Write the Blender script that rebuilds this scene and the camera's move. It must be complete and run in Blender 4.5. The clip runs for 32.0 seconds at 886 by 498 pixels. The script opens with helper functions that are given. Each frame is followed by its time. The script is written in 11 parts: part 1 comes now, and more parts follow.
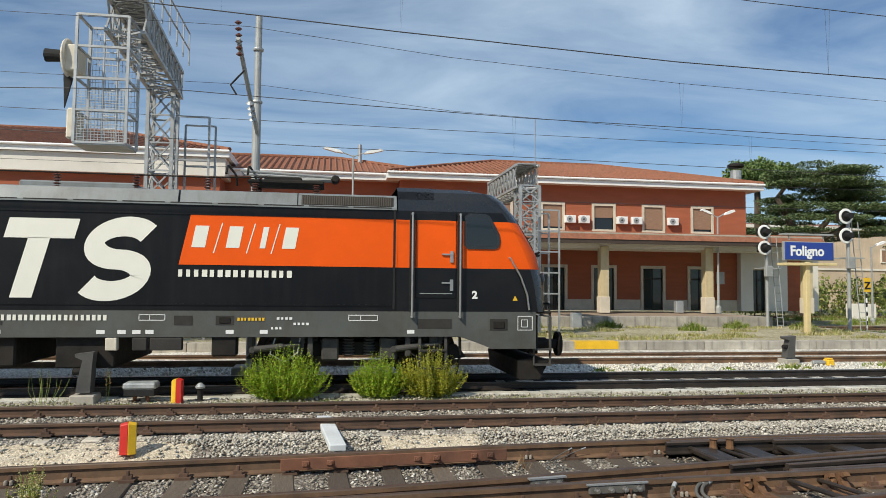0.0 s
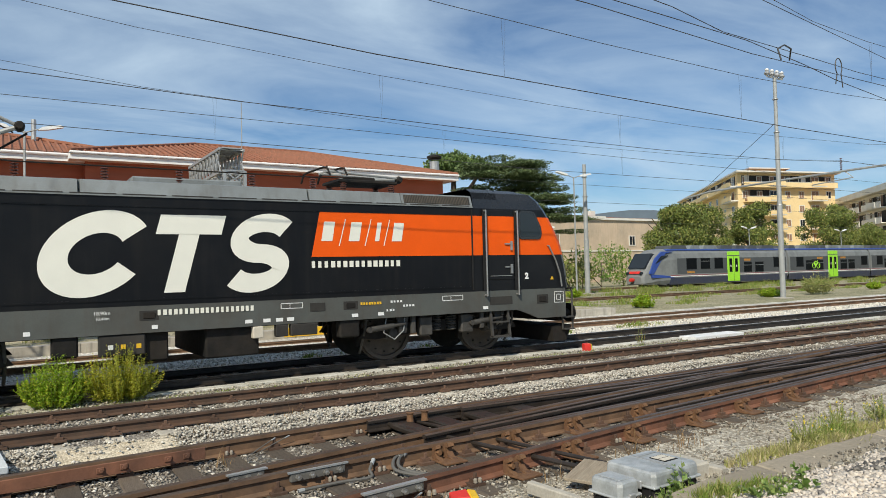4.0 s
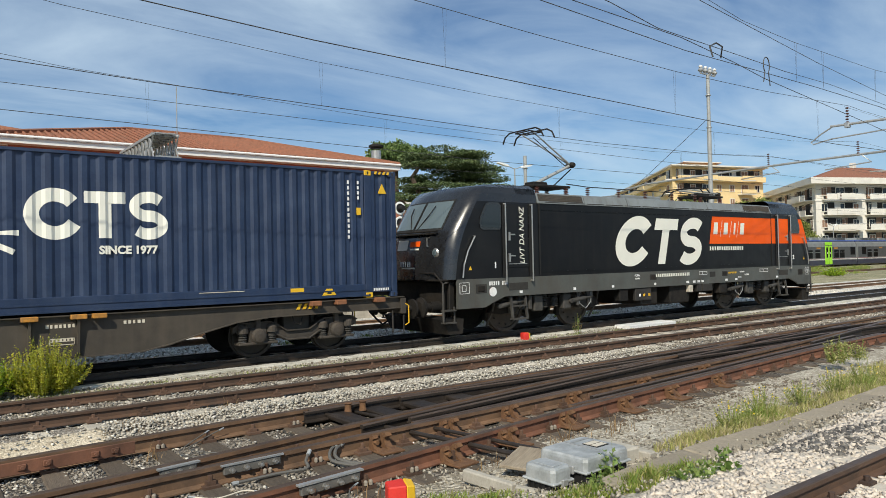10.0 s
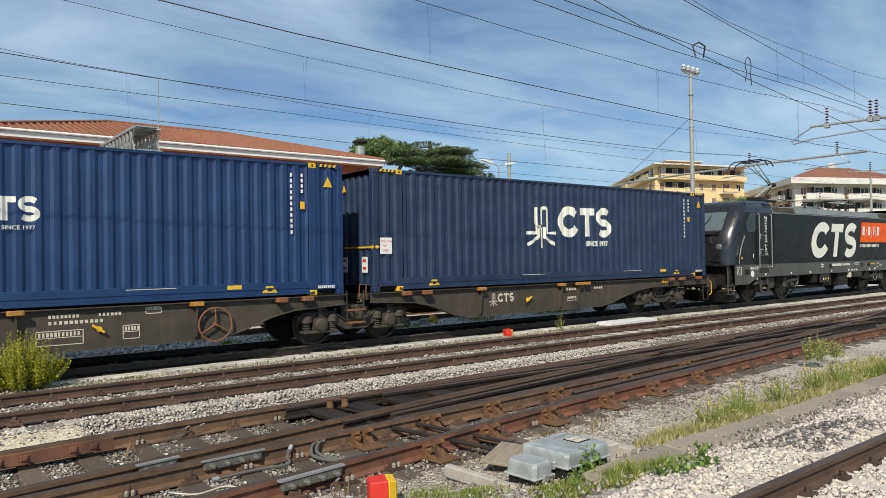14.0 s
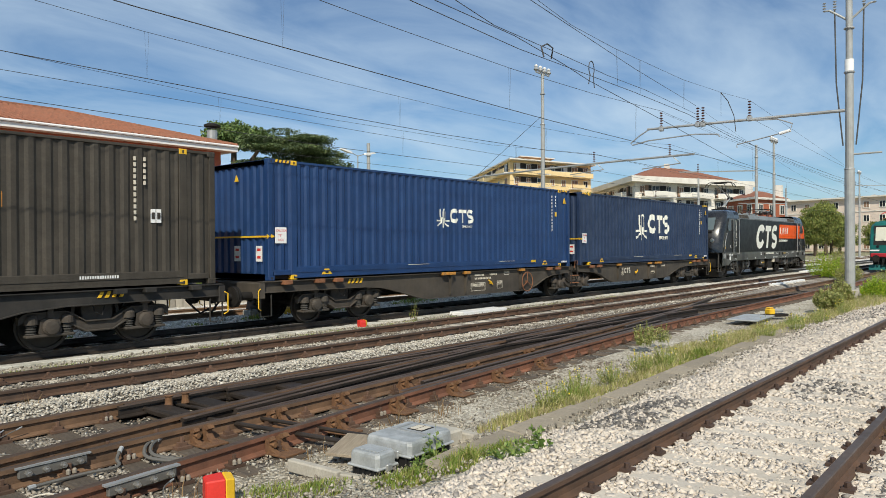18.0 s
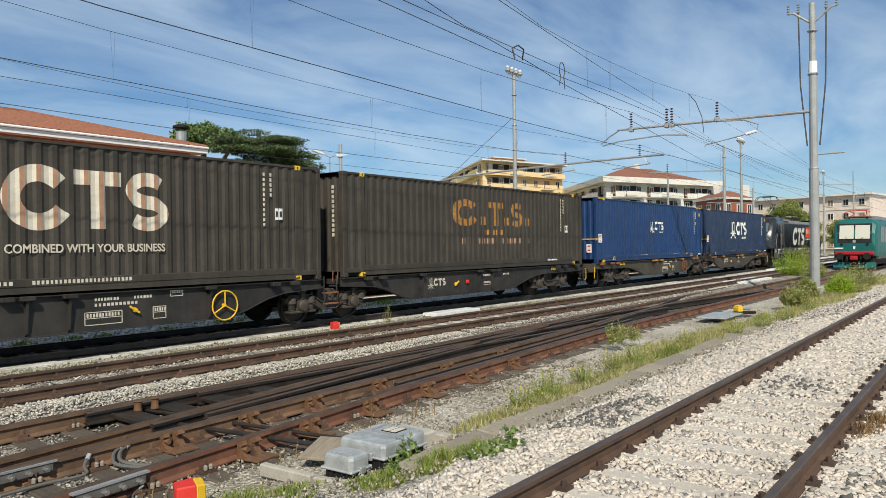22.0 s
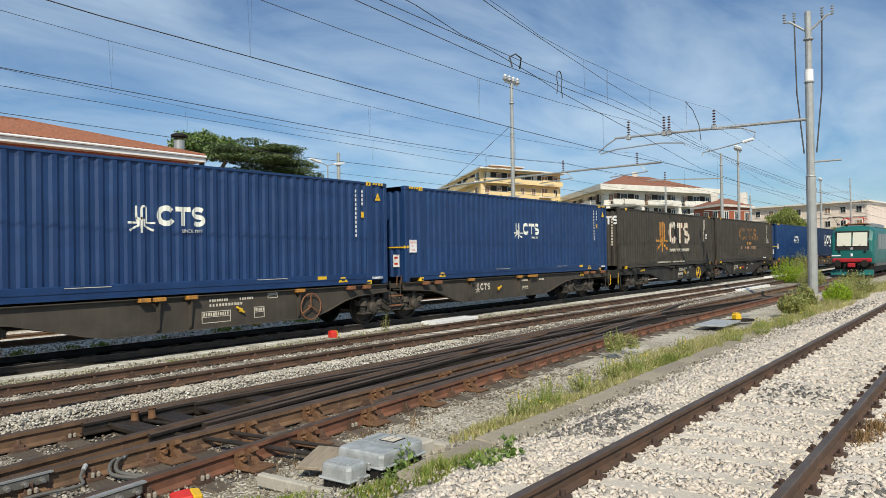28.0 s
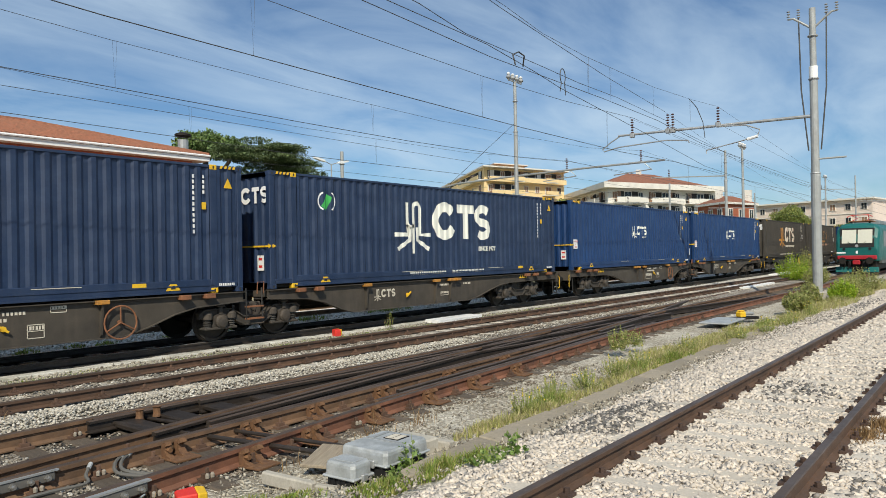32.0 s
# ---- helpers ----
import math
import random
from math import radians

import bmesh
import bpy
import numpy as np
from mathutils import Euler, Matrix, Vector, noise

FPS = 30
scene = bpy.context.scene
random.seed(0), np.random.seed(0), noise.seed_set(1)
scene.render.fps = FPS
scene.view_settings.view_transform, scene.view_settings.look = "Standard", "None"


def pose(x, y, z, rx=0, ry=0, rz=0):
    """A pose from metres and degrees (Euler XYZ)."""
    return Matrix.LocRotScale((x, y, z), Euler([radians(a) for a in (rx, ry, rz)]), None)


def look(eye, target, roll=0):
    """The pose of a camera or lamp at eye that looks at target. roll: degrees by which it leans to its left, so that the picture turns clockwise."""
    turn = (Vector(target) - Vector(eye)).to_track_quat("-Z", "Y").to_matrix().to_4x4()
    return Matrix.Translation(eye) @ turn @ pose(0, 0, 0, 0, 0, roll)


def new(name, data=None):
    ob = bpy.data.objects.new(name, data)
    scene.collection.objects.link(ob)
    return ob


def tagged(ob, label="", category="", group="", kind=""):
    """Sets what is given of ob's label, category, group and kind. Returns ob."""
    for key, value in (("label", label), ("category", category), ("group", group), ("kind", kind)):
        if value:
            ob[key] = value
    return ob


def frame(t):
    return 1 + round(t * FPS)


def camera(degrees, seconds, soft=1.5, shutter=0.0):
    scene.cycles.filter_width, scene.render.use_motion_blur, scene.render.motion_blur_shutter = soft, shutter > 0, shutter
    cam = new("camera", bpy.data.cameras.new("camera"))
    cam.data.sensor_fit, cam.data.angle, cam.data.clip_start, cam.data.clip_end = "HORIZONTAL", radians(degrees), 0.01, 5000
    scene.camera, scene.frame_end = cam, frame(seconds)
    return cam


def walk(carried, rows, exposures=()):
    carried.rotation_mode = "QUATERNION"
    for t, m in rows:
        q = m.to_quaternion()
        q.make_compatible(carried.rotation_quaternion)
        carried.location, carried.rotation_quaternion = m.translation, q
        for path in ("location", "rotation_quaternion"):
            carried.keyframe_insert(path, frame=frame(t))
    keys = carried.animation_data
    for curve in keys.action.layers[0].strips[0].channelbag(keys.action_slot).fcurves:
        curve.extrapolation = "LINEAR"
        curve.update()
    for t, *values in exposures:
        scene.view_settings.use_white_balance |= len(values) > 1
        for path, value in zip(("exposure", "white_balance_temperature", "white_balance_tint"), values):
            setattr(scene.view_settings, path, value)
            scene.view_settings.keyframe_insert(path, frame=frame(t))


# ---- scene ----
# The camera is held by hand beside the tracks: it turns to follow the train.
cam = camera(64.18, 32.0, soft=0.35)
PATH = """0 -0.269 0.037 2.212 -9.26 3.05 0.55
0.5 -0.217 0.067 2.209 -15.28 2.99 -0.03
1 -0.159 0.069 2.207 -20.40 2.81 -0.67
1.5 -0.133 0.063 2.210 -24.47 2.56 -1.05
2 -0.116 0.062 2.206 -27.31 2.34 -1.23
2.5 -0.113 0.056 2.212 -29.25 2.09 -1.27
3 -0.089 0.073 2.202 -30.65 1.96 -1.32
4 -0.078 0.060 2.202 -32.22 1.86 -1.40
4.5 -0.076 0.043 2.206 -32.75 1.82 -1.47
6.5 -0.055 0.041 2.201 -34.57 1.36 -1.43
7 -0.058 0.039 2.205 -34.97 1.26 -1.38
8 -0.053 0.042 2.205 -35.63 1.15 -1.39
9 -0.033 0.022 2.202 -36.25 1.05 -1.41
10 -0.037 0.037 2.202 -36.88 0.93 -1.21
11 -0.035 0.029 2.197 -37.16 0.89 -1.04
12 -0.032 0.041 2.193 -37.45 0.76 -0.93
13 -0.032 0.040 2.198 -37.78 0.67 -0.86
13.5 -0.033 0.039 2.194 -37.99 0.67 -0.90
15.5 -0.018 0.019 2.191 -40.14 0.20 -0.42
16 -0.001 0.012 2.189 -41.74 0.13 -0.36
16.5 0.031 -0.004 2.196 -43.77 0.04 -0.33
17 0.053 -0.024 2.203 -45.95 -0.06 -0.38
17.5 0.068 -0.047 2.199 -47.98 -0.16 -0.36
18 0.084 -0.044 2.194 -49.49 -0.25 -0.34
18.5 0.096 -0.044 2.193 -50.39 -0.36 -0.35
19 0.085 -0.044 2.190 -50.83 -0.45 -0.43
20 0.090 -0.048 2.194 -51.15 -0.47 -0.65
21 0.091 -0.059 2.195 -51.54 -0.31 -0.68
22 0.091 -0.051 2.195 -51.66 -0.19 -0.76
23 0.088 -0.041 2.194 -51.64 -0.24 -0.87
24 0.094 -0.040 2.193 -51.70 -0.23 -0.82
25 0.090 -0.046 2.197 -51.71 -0.18 -0.65
25.5 0.091 -0.050 2.196 -51.69 -0.13 -0.61
27.5 0.093 -0.051 2.201 -51.81 0.40 -0.89
28 0.097 -0.050 2.200 -51.82 0.46 -0.88
29 0.094 -0.055 2.194 -51.69 0.48 -0.89
30 0.095 -0.054 2.201 -51.56 0.49 -0.92
31 0.098 -0.053 2.197 -51.55 0.45 -0.98
32 0.099 -0.053 2.195 -51.51 0.34 -1.04"""


def held(line):
    t, x, y, z, yaw, pitch, roll = map(float, line.split())
    a, b = radians(yaw), radians(pitch)
    way = Vector((-math.sin(a) * math.cos(b), math.cos(a) * math.cos(b), math.sin(b)))
    eye = Vector((x, y, z))
    return t, look(eye, eye + way, roll)


walk(cam, [held(line) for line in PATH.split("\n")])

# ---- daylight: a high sun behind and to the left of the camera, thin cloud ----
SUN_FROM = Vector((-1.0, -0.81, 1.16)).normalized()
world = bpy.data.worlds.new("sky")
world.use_nodes = True
scene.world = world


def build_sky():
    nt = world.node_tree
    nt.nodes.clear()
    N = lambda k: nt.nodes.new(k)
    sky = N("ShaderNodeTexSky")
    sky.sky_type, sky.sun_disc = "NISHITA", False
    sky.sun_elevation = math.asin(SUN_FROM.z)
    sky.sun_rotation = math.atan2(SUN_FROM.x, SUN_FROM.y)
    sky.air_density, sky.dust_density, sky.ozone_density = 1.0, 0.25, 2.5
    co = N("ShaderNodeTexCoord")
    sep = N("ShaderNodeSeparateXYZ")
    nt.links.new(co.outputs["Generated"], sep.inputs[0])
    # thin cloud on a flat layer overhead: project the direction on a plane
    h = N("ShaderNodeMath"); h.operation = "ADD"; h.inputs[1].default_value = 0.12
    nt.links.new(sep.outputs["Z"], h.inputs[0])
    hm = N("ShaderNodeMath"); hm.operation = "MAXIMUM"; hm.inputs[1].default_value = 0.05
    nt.links.new(h.outputs[0], hm.inputs[0])
    inv = N("ShaderNodeMath"); inv.operation = "DIVIDE"; inv.inputs[0].default_value = 1.0
    nt.links.new(hm.outputs[0], inv.inputs[1])
    sc = N("ShaderNodeVectorMath"); sc.operation = "SCALE"
    nt.links.new(co.outputs["Generated"], sc.inputs[0])
    nt.links.new(inv.outputs[0], sc.inputs["Scale"])
    mp = N("ShaderNodeMapping")
    mp.inputs["Rotation"].default_value = (0, 0, 0.5)
    mp.inputs["Scale"].default_value = (0.75, 1.5, 0.3)
    nt.links.new(sc.outputs[0], mp.inputs[0])
    n1 = N("ShaderNodeTexNoise")
    n1.inputs["Scale"].default_value, n1.inputs["Detail"].default_value = 1.1, 8
    n1.inputs["Roughness"].default_value, n1.inputs["Distortion"].default_value = 0.56, 0.5
    nt.links.new(mp.outputs[0], n1.inputs["Vector"])
    r1 = N("ShaderNodeValToRGB")
    r1.color_ramp.elements[0].position, r1.color_ramp.elements[0].color = 0.33, (0, 0, 0, 1)
    r1.color_ramp.elements[1].position, r1.color_ramp.elements[1].color = 0.76, (1, 1, 1, 1)
    nt.links.new(n1.outputs["Fac"], r1.inputs[0])
    mix = N("ShaderNodeMixRGB")
    mix.inputs["Color2"].default_value = (7.9, 9.9, 11.7, 1)
    k = N("ShaderNodeMath"); k.operation = "MULTIPLY"; k.inputs[1].default_value = 0.8
    nt.links.new(r1.outputs[0], k.inputs[0])
    nt.links.new(k.outputs[0], mix.inputs["Fac"])
    tint = N("ShaderNodeMixRGB"); tint.blend_type = "MULTIPLY"; tint.inputs["Fac"].default_value = 1.0
    tint.inputs["Color2"].default_value = (0.8, 1.02, 1.2, 1)
    nt.links.new(sky.outputs[0], tint.inputs["Color1"])
    nt.links.new(tint.outputs[0], mix.inputs["Color1"])
    bg = N("ShaderNodeBackground"); bg.inputs["Strength"].default_value = 0.082
    out = N("ShaderNodeOutputWorld")
    nt.links.new(mix.outputs[0], bg.inputs["Color"])
    nt.links.new(bg.outputs[0], out.inputs["Surface"])


build_sky()
sun_data = bpy.data.lights.new("sun", "SUN")
sun_data.energy, sun_data.angle, sun_data.color = 5.0, radians(0.55), (1.0, 0.93, 0.78)
sun = new("sun", sun_data)
sun.matrix_world = look(SUN_FROM * 60, (0, 0, 0))
scene.view_settings.exposure = -0.13


# ---- materials ----
def mat(name, base, rough=0.7, metal=0.0, var=0.15, scale=3.0, fine=0.1, fscale=60.0, bump=0.0, bscale=None, dirt=None, dscale=1.2,
        damt=0.5, rnd=0.0, spec=0.5, coat=0.0, stretch=(1, 1, 1), stain=None, trans=0.0):
    """Paint, stone, metal or wood: base colour varied at two scales, patches of a second colour, streaks and fine relief."""
    m = bpy.data.materials.new(name)
    m.use_nodes = True
    nt = m.node_tree
    N, L = nt.nodes.new, nt.links.new
    b = nt.nodes["Principled BSDF"]
    b.inputs["Roughness"].default_value, b.inputs["Metallic"].default_value = rough, metal
    b.inputs["Specular IOR Level"].default_value, b.inputs["Coat Weight"].default_value = spec, coat
    co = N("ShaderNodeTexCoord")
    mp = N("ShaderNodeMapping")
    mp.inputs["Scale"].default_value = stretch
    L(co.outputs["Object"], mp.inputs[0])

    def noise_at(s, detail=5, rgh=0.6):
        n = N("ShaderNodeTexNoise")
        n.inputs["Scale"].default_value, n.inputs["Detail"].default_value, n.inputs["Roughness"].default_value = s, detail, rgh
        L(mp.outputs[0], n.inputs["Vector"])
        return n.outputs["Fac"]

    def ranged(src, lo, hi, a=0.25, z=0.75):
        r = N("ShaderNodeMapRange")
        r.inputs["From Min"].default_value, r.inputs["From Max"].default_value = a, z
        r.inputs["To Min"].default_value, r.inputs["To Max"].default_value = lo, hi
        L(src, r.inputs["Value"])
        return r.outputs[0]

    col = N("ShaderNodeRGB")
    col.outputs[0].default_value = (*base, 1)
    now = col.outputs[0]
    if dirt:
        mx = N("ShaderNodeMixRGB")
        mx.inputs["Color2"].default_value = (*dirt, 1)
        L(ranged(noise_at(dscale, 6, 0.65), 0, damt, 0.42, 0.66), mx.inputs["Fac"])
        L(now, mx.inputs["Color1"])
        now = mx.outputs[0]
    if stain:
        sm = N("ShaderNodeMapping")
        sm.inputs["Scale"].default_value = (3.0, 3.0, 0.22)
        L(co.outputs["Object"], sm.inputs[0])
        n = N("ShaderNodeTexNoise")
        n.inputs["Scale"].default_value, n.inputs["Detail"].default_value = 2.2, 6
        L(sm.outputs[0], n.inputs["Vector"])
        mx = N("ShaderNodeMixRGB")
        mx.inputs["Color2"].default_value = (*stain[:3], 1)
        L(ranged(n.outputs["Fac"], 0, stain[3], 0.5, 0.75), mx.inputs["Fac"])
        L(now, mx.inputs["Color1"])
        now = mx.outputs[0]
    for s, v in ((scale, var), (fscale, fine)):
        if v:
            hs = N("ShaderNodeHueSaturation")
            L(ranged(noise_at(s), 1 - v, 1 + v), hs.inputs["Value"])
            L(now, hs.inputs["Color"])
            now = hs.outputs[0]
    if rnd:
        oi = N("ShaderNodeObjectInfo")
        hs = N("ShaderNodeHueSaturation")
        L(ranged(oi.outputs["Random"], 1 - rnd, 1 + rnd, 0, 1), hs.inputs["Value"])
        L(now, hs.inputs["Color"])
        now = hs.outputs[0]
    L(now, b.inputs["Base Color"])
    L(ranged(noise_at(scale * 2.3), max(0.03, rough - 0.1), min(1, rough + 0.1)), b.inputs["Roughness"])
    if bump:
        bp = N("ShaderNodeBump")
        bp.inputs["Strength"].default_value, bp.inputs["Distance"].default_value = 1.0, bump
        L(noise_at(bscale or fscale, 4), bp.inputs["Height"])
        L(bp.outputs[0], b.inputs["Normal"])
    if trans:
        b.inputs["Transmission Weight"].default_value = trans
    return m


def island_mat(name, base, spread=0.25, rough=0.9, hue=0.02, second=None, amount=0.3, bump=0.0, subsurf=0.0):
    """For heaps of small pieces in one mesh: every loose piece has its own shade."""
    m = bpy.data.materials.new(name)
    m.use_nodes = True
    nt = m.node_tree
    N, L = nt.nodes.new, nt.links.new
    b = nt.nodes["Principled BSDF"]
    b.inputs["Roughness"].default_value = rough
    ge = N("ShaderNodeNewGeometry")
    rmp = N("ShaderNodeMapRange")
    rmp.inputs["To Min"].default_value, rmp.inputs["To Max"].default_value = 1 - spread, 1 + spread
    L(ge.outputs["Random Per Island"], rmp.inputs["Value"])
    mx = N("ShaderNodeMixRGB")
    mx.inputs["Color1"].default_value = (*base, 1)
    mx.inputs["Color2"].default_value = (*(second or base), 1)
    wn = N("ShaderNodeTexWhiteNoise")
    wn.noise_dimensions = "1D"
    L(ge.outputs["Random Per Island"], wn.inputs["W"])
    lt = N("ShaderNodeMath"); lt.operation = "LESS_THAN"; lt.inputs[1].default_value = amount
    L(wn.outputs["Value"], lt.inputs[0])
    L(lt.outputs[0], mx.inputs["Fac"])
    hs = N("ShaderNodeHueSaturation")
    L(rmp.outputs[0], hs.inputs["Value"])
    L(mx.outputs[0], hs.inputs["Color"])
    L(hs.outputs[0], b.inputs["Base Color"])
    if subsurf:
        b.inputs["Sheen Weight"].default_value = subsurf
    return m


def glass_mat(name, tint=(0.02, 0.025, 0.03), rough=0.05):
    m = bpy.data.materials.new(name)
    m.use_nodes = True
    b = m.node_tree.nodes["Principled BSDF"]
    b.inputs["Base Color"].default_value = (*tint, 1)
    b.inputs["Roughness"].default_value, b.inputs["Specular IOR Level"].default_value = rough, 0.5
    return m


# ---- mesh helpers ----
def part(name, bm, material, parent=None, label="", smooth=False):
    """Links a bmesh as one mesh object, under a thing or a part."""
    me = bpy.data.meshes.new(name)
    bm.normal_update()
    bm.to_mesh(me)
    bm.free()
    if material:
        me.materials.append(material)
    if smooth:
        for p in me.polygons:
            p.use_smooth = True
    ob = new(name, me)
    ob.parent = parent
    if label:
        ob["label"] = label
    return ob


def share(name, me, parent=None, loc=(0, 0, 0), rot=(0, 0, 0), scale=(1, 1, 1)):
    """One more object on a mesh that is there already."""
    ob = new(name, me)
    ob.parent = parent
    ob.location, ob.rotation_euler, ob.scale = loc, rot, scale
    return ob


def mesh_of(name, bm, material):
    me = bpy.data.meshes.new(name)
    bm.normal_update()
    bm.to_mesh(me)
    bm.free()
    if material:
        me.materials.append(material)
    return me


def thing(name, label, category, loc=(0, 0, 0), rz=0.0, group="", kind=""):
    ob = new(name)
    ob.location, ob.rotation_euler = loc, (0, 0, rz)
    return tagged(ob, label, category, group, kind)


def B():
    return bmesh.new()


def box(bm, x0, x1, y0, y1, z0, z1, bev=0.0):
    vs = [bm.verts.new(p) for p in ((x0, y0, z0), (x1, y0, z0), (x1, y1, z0), (x0, y1, z0), (x0, y0, z1), (x1, y0, z1), (x1, y1, z1), (x0, y1, z1))]
    fs = [bm.faces.new([vs[i] for i in f]) for f in ((3, 2, 1, 0), (4, 5, 6, 7), (0, 1, 5, 4), (1, 2, 6, 5), (2, 3, 7, 6), (3, 0, 4, 7))]
    if bev:
        es = list({e for f in fs for e in f.edges})
        bmesh.ops.bevel(bm, geom=es, offset=bev, segments=1, affect="EDGES")
    return bm


def bx(x0, x1, y0, y1, z0, z1, bev=0.0):
    return box(B(), x0, x1, y0, y1, z0, z1, bev)


def prism(bm, pts, axis, a, b):
    """A polygon in the two other axes, pulled along one axis from a to b."""
    def at(u, v, w):
        return {"x": (w, u, v), "y": (u, w, v), "z": (u, v, w)}[axis]
    lo = [bm.verts.new(at(u, v, a)) for u, v in pts]
    hi = [bm.verts.new(at(u, v, b)) for u, v in pts]
    n = len(pts)
    fs = [bm.faces.new(lo[::-1]), bm.faces.new(hi)]
    for i in range(n):
        fs.append(bm.faces.new((lo[i], lo[(i + 1) % n], hi[(i + 1) % n], hi[i])))
    bmesh.ops.recalc_face_normals(bm, faces=fs)
    return bm


def rod(bm, p, q, r, r2=None, n=8, caps=True):
    """A round bar from p to q."""
    p, q = Vector(p), Vector(q)
    d = (q - p)
    if d.length < 1e-6:
        return bm
    m = d.to_track_quat("Z", "Y").to_matrix()
    r2 = r if r2 is None else r2
    lo, hi = [], []
    for i in range(n):
        a = 2 * math.pi * i / n
        u = m @ Vector((math.cos(a), math.sin(a), 0))
        lo.append(bm.verts.new(p + u * r))
        hi.append(bm.verts.new(q + u * r2))
    for i in range(n):
        bm.faces.new((lo[i], lo[(i + 1) % n], hi[(i + 1) % n], hi[i]))
    if caps:
        bm.faces.new(lo[::-1])
        bm.faces.new(hi)
    return bm


def path_rod(bm, pts, r, n=6):
    """A round bar bent through several points, one closed tube."""
    pts = [Vector(p) for p in pts]
    rings, ref = [], None
    for i, p in enumerate(pts):
        d = pts[min(len(pts) - 1, i + 1)] - pts[max(0, i - 1)]
        if d.length < 1e-7:
            d = pts[min(len(pts) - 1, i + 1)] - p if i + 1 < len(pts) else p - pts[i - 1]
        d.normalize()
        if ref is None:
            ref = d.orthogonal().normalized()
        ref = ref - d * ref.dot(d)
        ref = d.orthogonal().normalized() if ref.length < 1e-4 else ref.normalized()
        s = d.cross(ref)
        rings.append([bm.verts.new(p + (ref * math.cos(2 * math.pi * k / n) + s * math.sin(2 * math.pi * k / n)) * r) for k in range(n)])
    for a, b in zip(rings, rings[1:]):
        for k in range(n):
            bm.faces.new((a[k], a[(k + 1) % n], b[(k + 1) % n], b[k]))
    bm.faces.new(rings[0][::-1])
    bm.faces.new(rings[-1])
    return bm


def turned(bm, profile, origin=(0, 0, 0), axis="z", n=16):
    """A profile of (radius, height) turned round an axis."""
    o = Vector(origin)
    def at(r, h, a):
        c, s = r * math.cos(a), r * math.sin(a)
        return o + Vector({"z": (c, s, h), "y": (c, h, s), "x": (h, c, s)}[axis])
    rings = [[bm.verts.new(at(r, h, 2 * math.pi * i / n)) for i in range(n)] for r, h in profile]
    fs = []
    for a, b in zip(rings, rings[1:]):
        for i in range(n):
            fs.append(bm.faces.new((a[i], a[(i + 1) % n], b[(i + 1) % n], b[i])))
    for ring in (rings[0], rings[-1]):
        fs.append(bm.faces.new(ring))
    bmesh.ops.recalc_face_normals(bm, faces=fs)
    return bm


def beam(bm, p, q, w, h):
    """A square bar from p to q."""
    p, q = Vector(p), Vector(q)
    d = (q - p).normalized()
    side = d.cross(Vector((0, 0, 1)))
    side = side.normalized() if side.length > 1e-3 else Vector((1, 0, 0))
    up = side.cross(d)
    c = [(-w / 2, -h / 2), (w / 2, -h / 2), (w / 2, h / 2), (-w / 2, h / 2)]
    lo = [bm.verts.new(p + side * a + up * b) for a, b in c]
    hi = [bm.verts.new(q + side * a + up * b) for a, b in c]
    fs = [bm.faces.new(lo[::-1]), bm.faces.new(hi)]
    for i in range(4):
        fs.append(bm.faces.new((lo[i], lo[(i + 1) % 4], hi[(i + 1) % 4], hi[i])))
    bmesh.ops.recalc_face_normals(bm, faces=fs)
    return bm


def lettering(text, size, material, parent, loc, name="lettering", shear=0.0, bold=0.0, extrude=0.004, width=1.0, rot=(math.pi / 2, 0, 0), spacing=1.0, label=""):
    """Raised flat letters; x runs along the word, they face -y as they stand."""
    cu = bpy.data.curves.new(name, "FONT")
    cu.body, cu.size, cu.shear, cu.offset, cu.extrude = text, size, shear, bold, extrude
    cu.space_character = spacing
    cu.resolution_u = 4
    tmp = new(name, cu)
    dg = bpy.context.evaluated_depsgraph_get()
    me = bpy.data.meshes.new_from_object(tmp.evaluated_get(dg))
    bpy.data.objects.remove(tmp)
    me.materials.clear()
    me.materials.append(material)
    ob = new(name, me)
    ob.parent = parent
    ob.location, ob.rotation_euler, ob.scale = loc, rot, (width, 1, 1)
    if label:
        ob["label"] = label
    return ob


def bars(n, w, h, material, parent, loc, name="marking", gap=0.3, rot=(0, 0, 0)):
    """Writing that cannot be read: a row of small plain bars."""
    bm = B()
    step = w / n
    rr = random.Random(n * 7 + int(w * 100))
    for i in range(n):
        box(bm, i * step, i * step + step * (1 - gap) * rr.uniform(0.7, 1.0), -0.004, 0.0, 0, h)
    ob = part(name, bm, material, parent)
    ob.location, ob.rotation_euler = loc, rot
    return ob


# ---- the materials of the place ----
M_BLACK = mat("black_vinyl_paint", (0.004, 0.0045, 0.006), 0.4, var=0.25, scale=0.9, fine=0.1, dirt=(0.016, 0.015, 0.014), dscale=0.7, damt=0.35, stain=(0.03, 0.027, 0.022, 0.2), coat=0.0, spec=0.25)
M_CAB = mat("black_cab_paint", (0.006, 0.0065, 0.008), 0.36, var=0.2, scale=1.2, coat=0.0, spec=0.3, dirt=(0.016, 0.015, 0.014), damt=0.3)
M_ORANGE = mat("orange_paint", (0.82, 0.1, 0.002), 0.5, var=0.08, scale=1.5, spec=0.25, coat=0.0, fine=0.04)
M_SKIRT = mat("grey_skirt_paint", (0.085, 0.09, 0.082), 0.5, var=0.15, scale=1.5, dirt=(0.06, 0.05, 0.04), damt=0.5, stain=(0.07, 0.055, 0.04, 0.4))
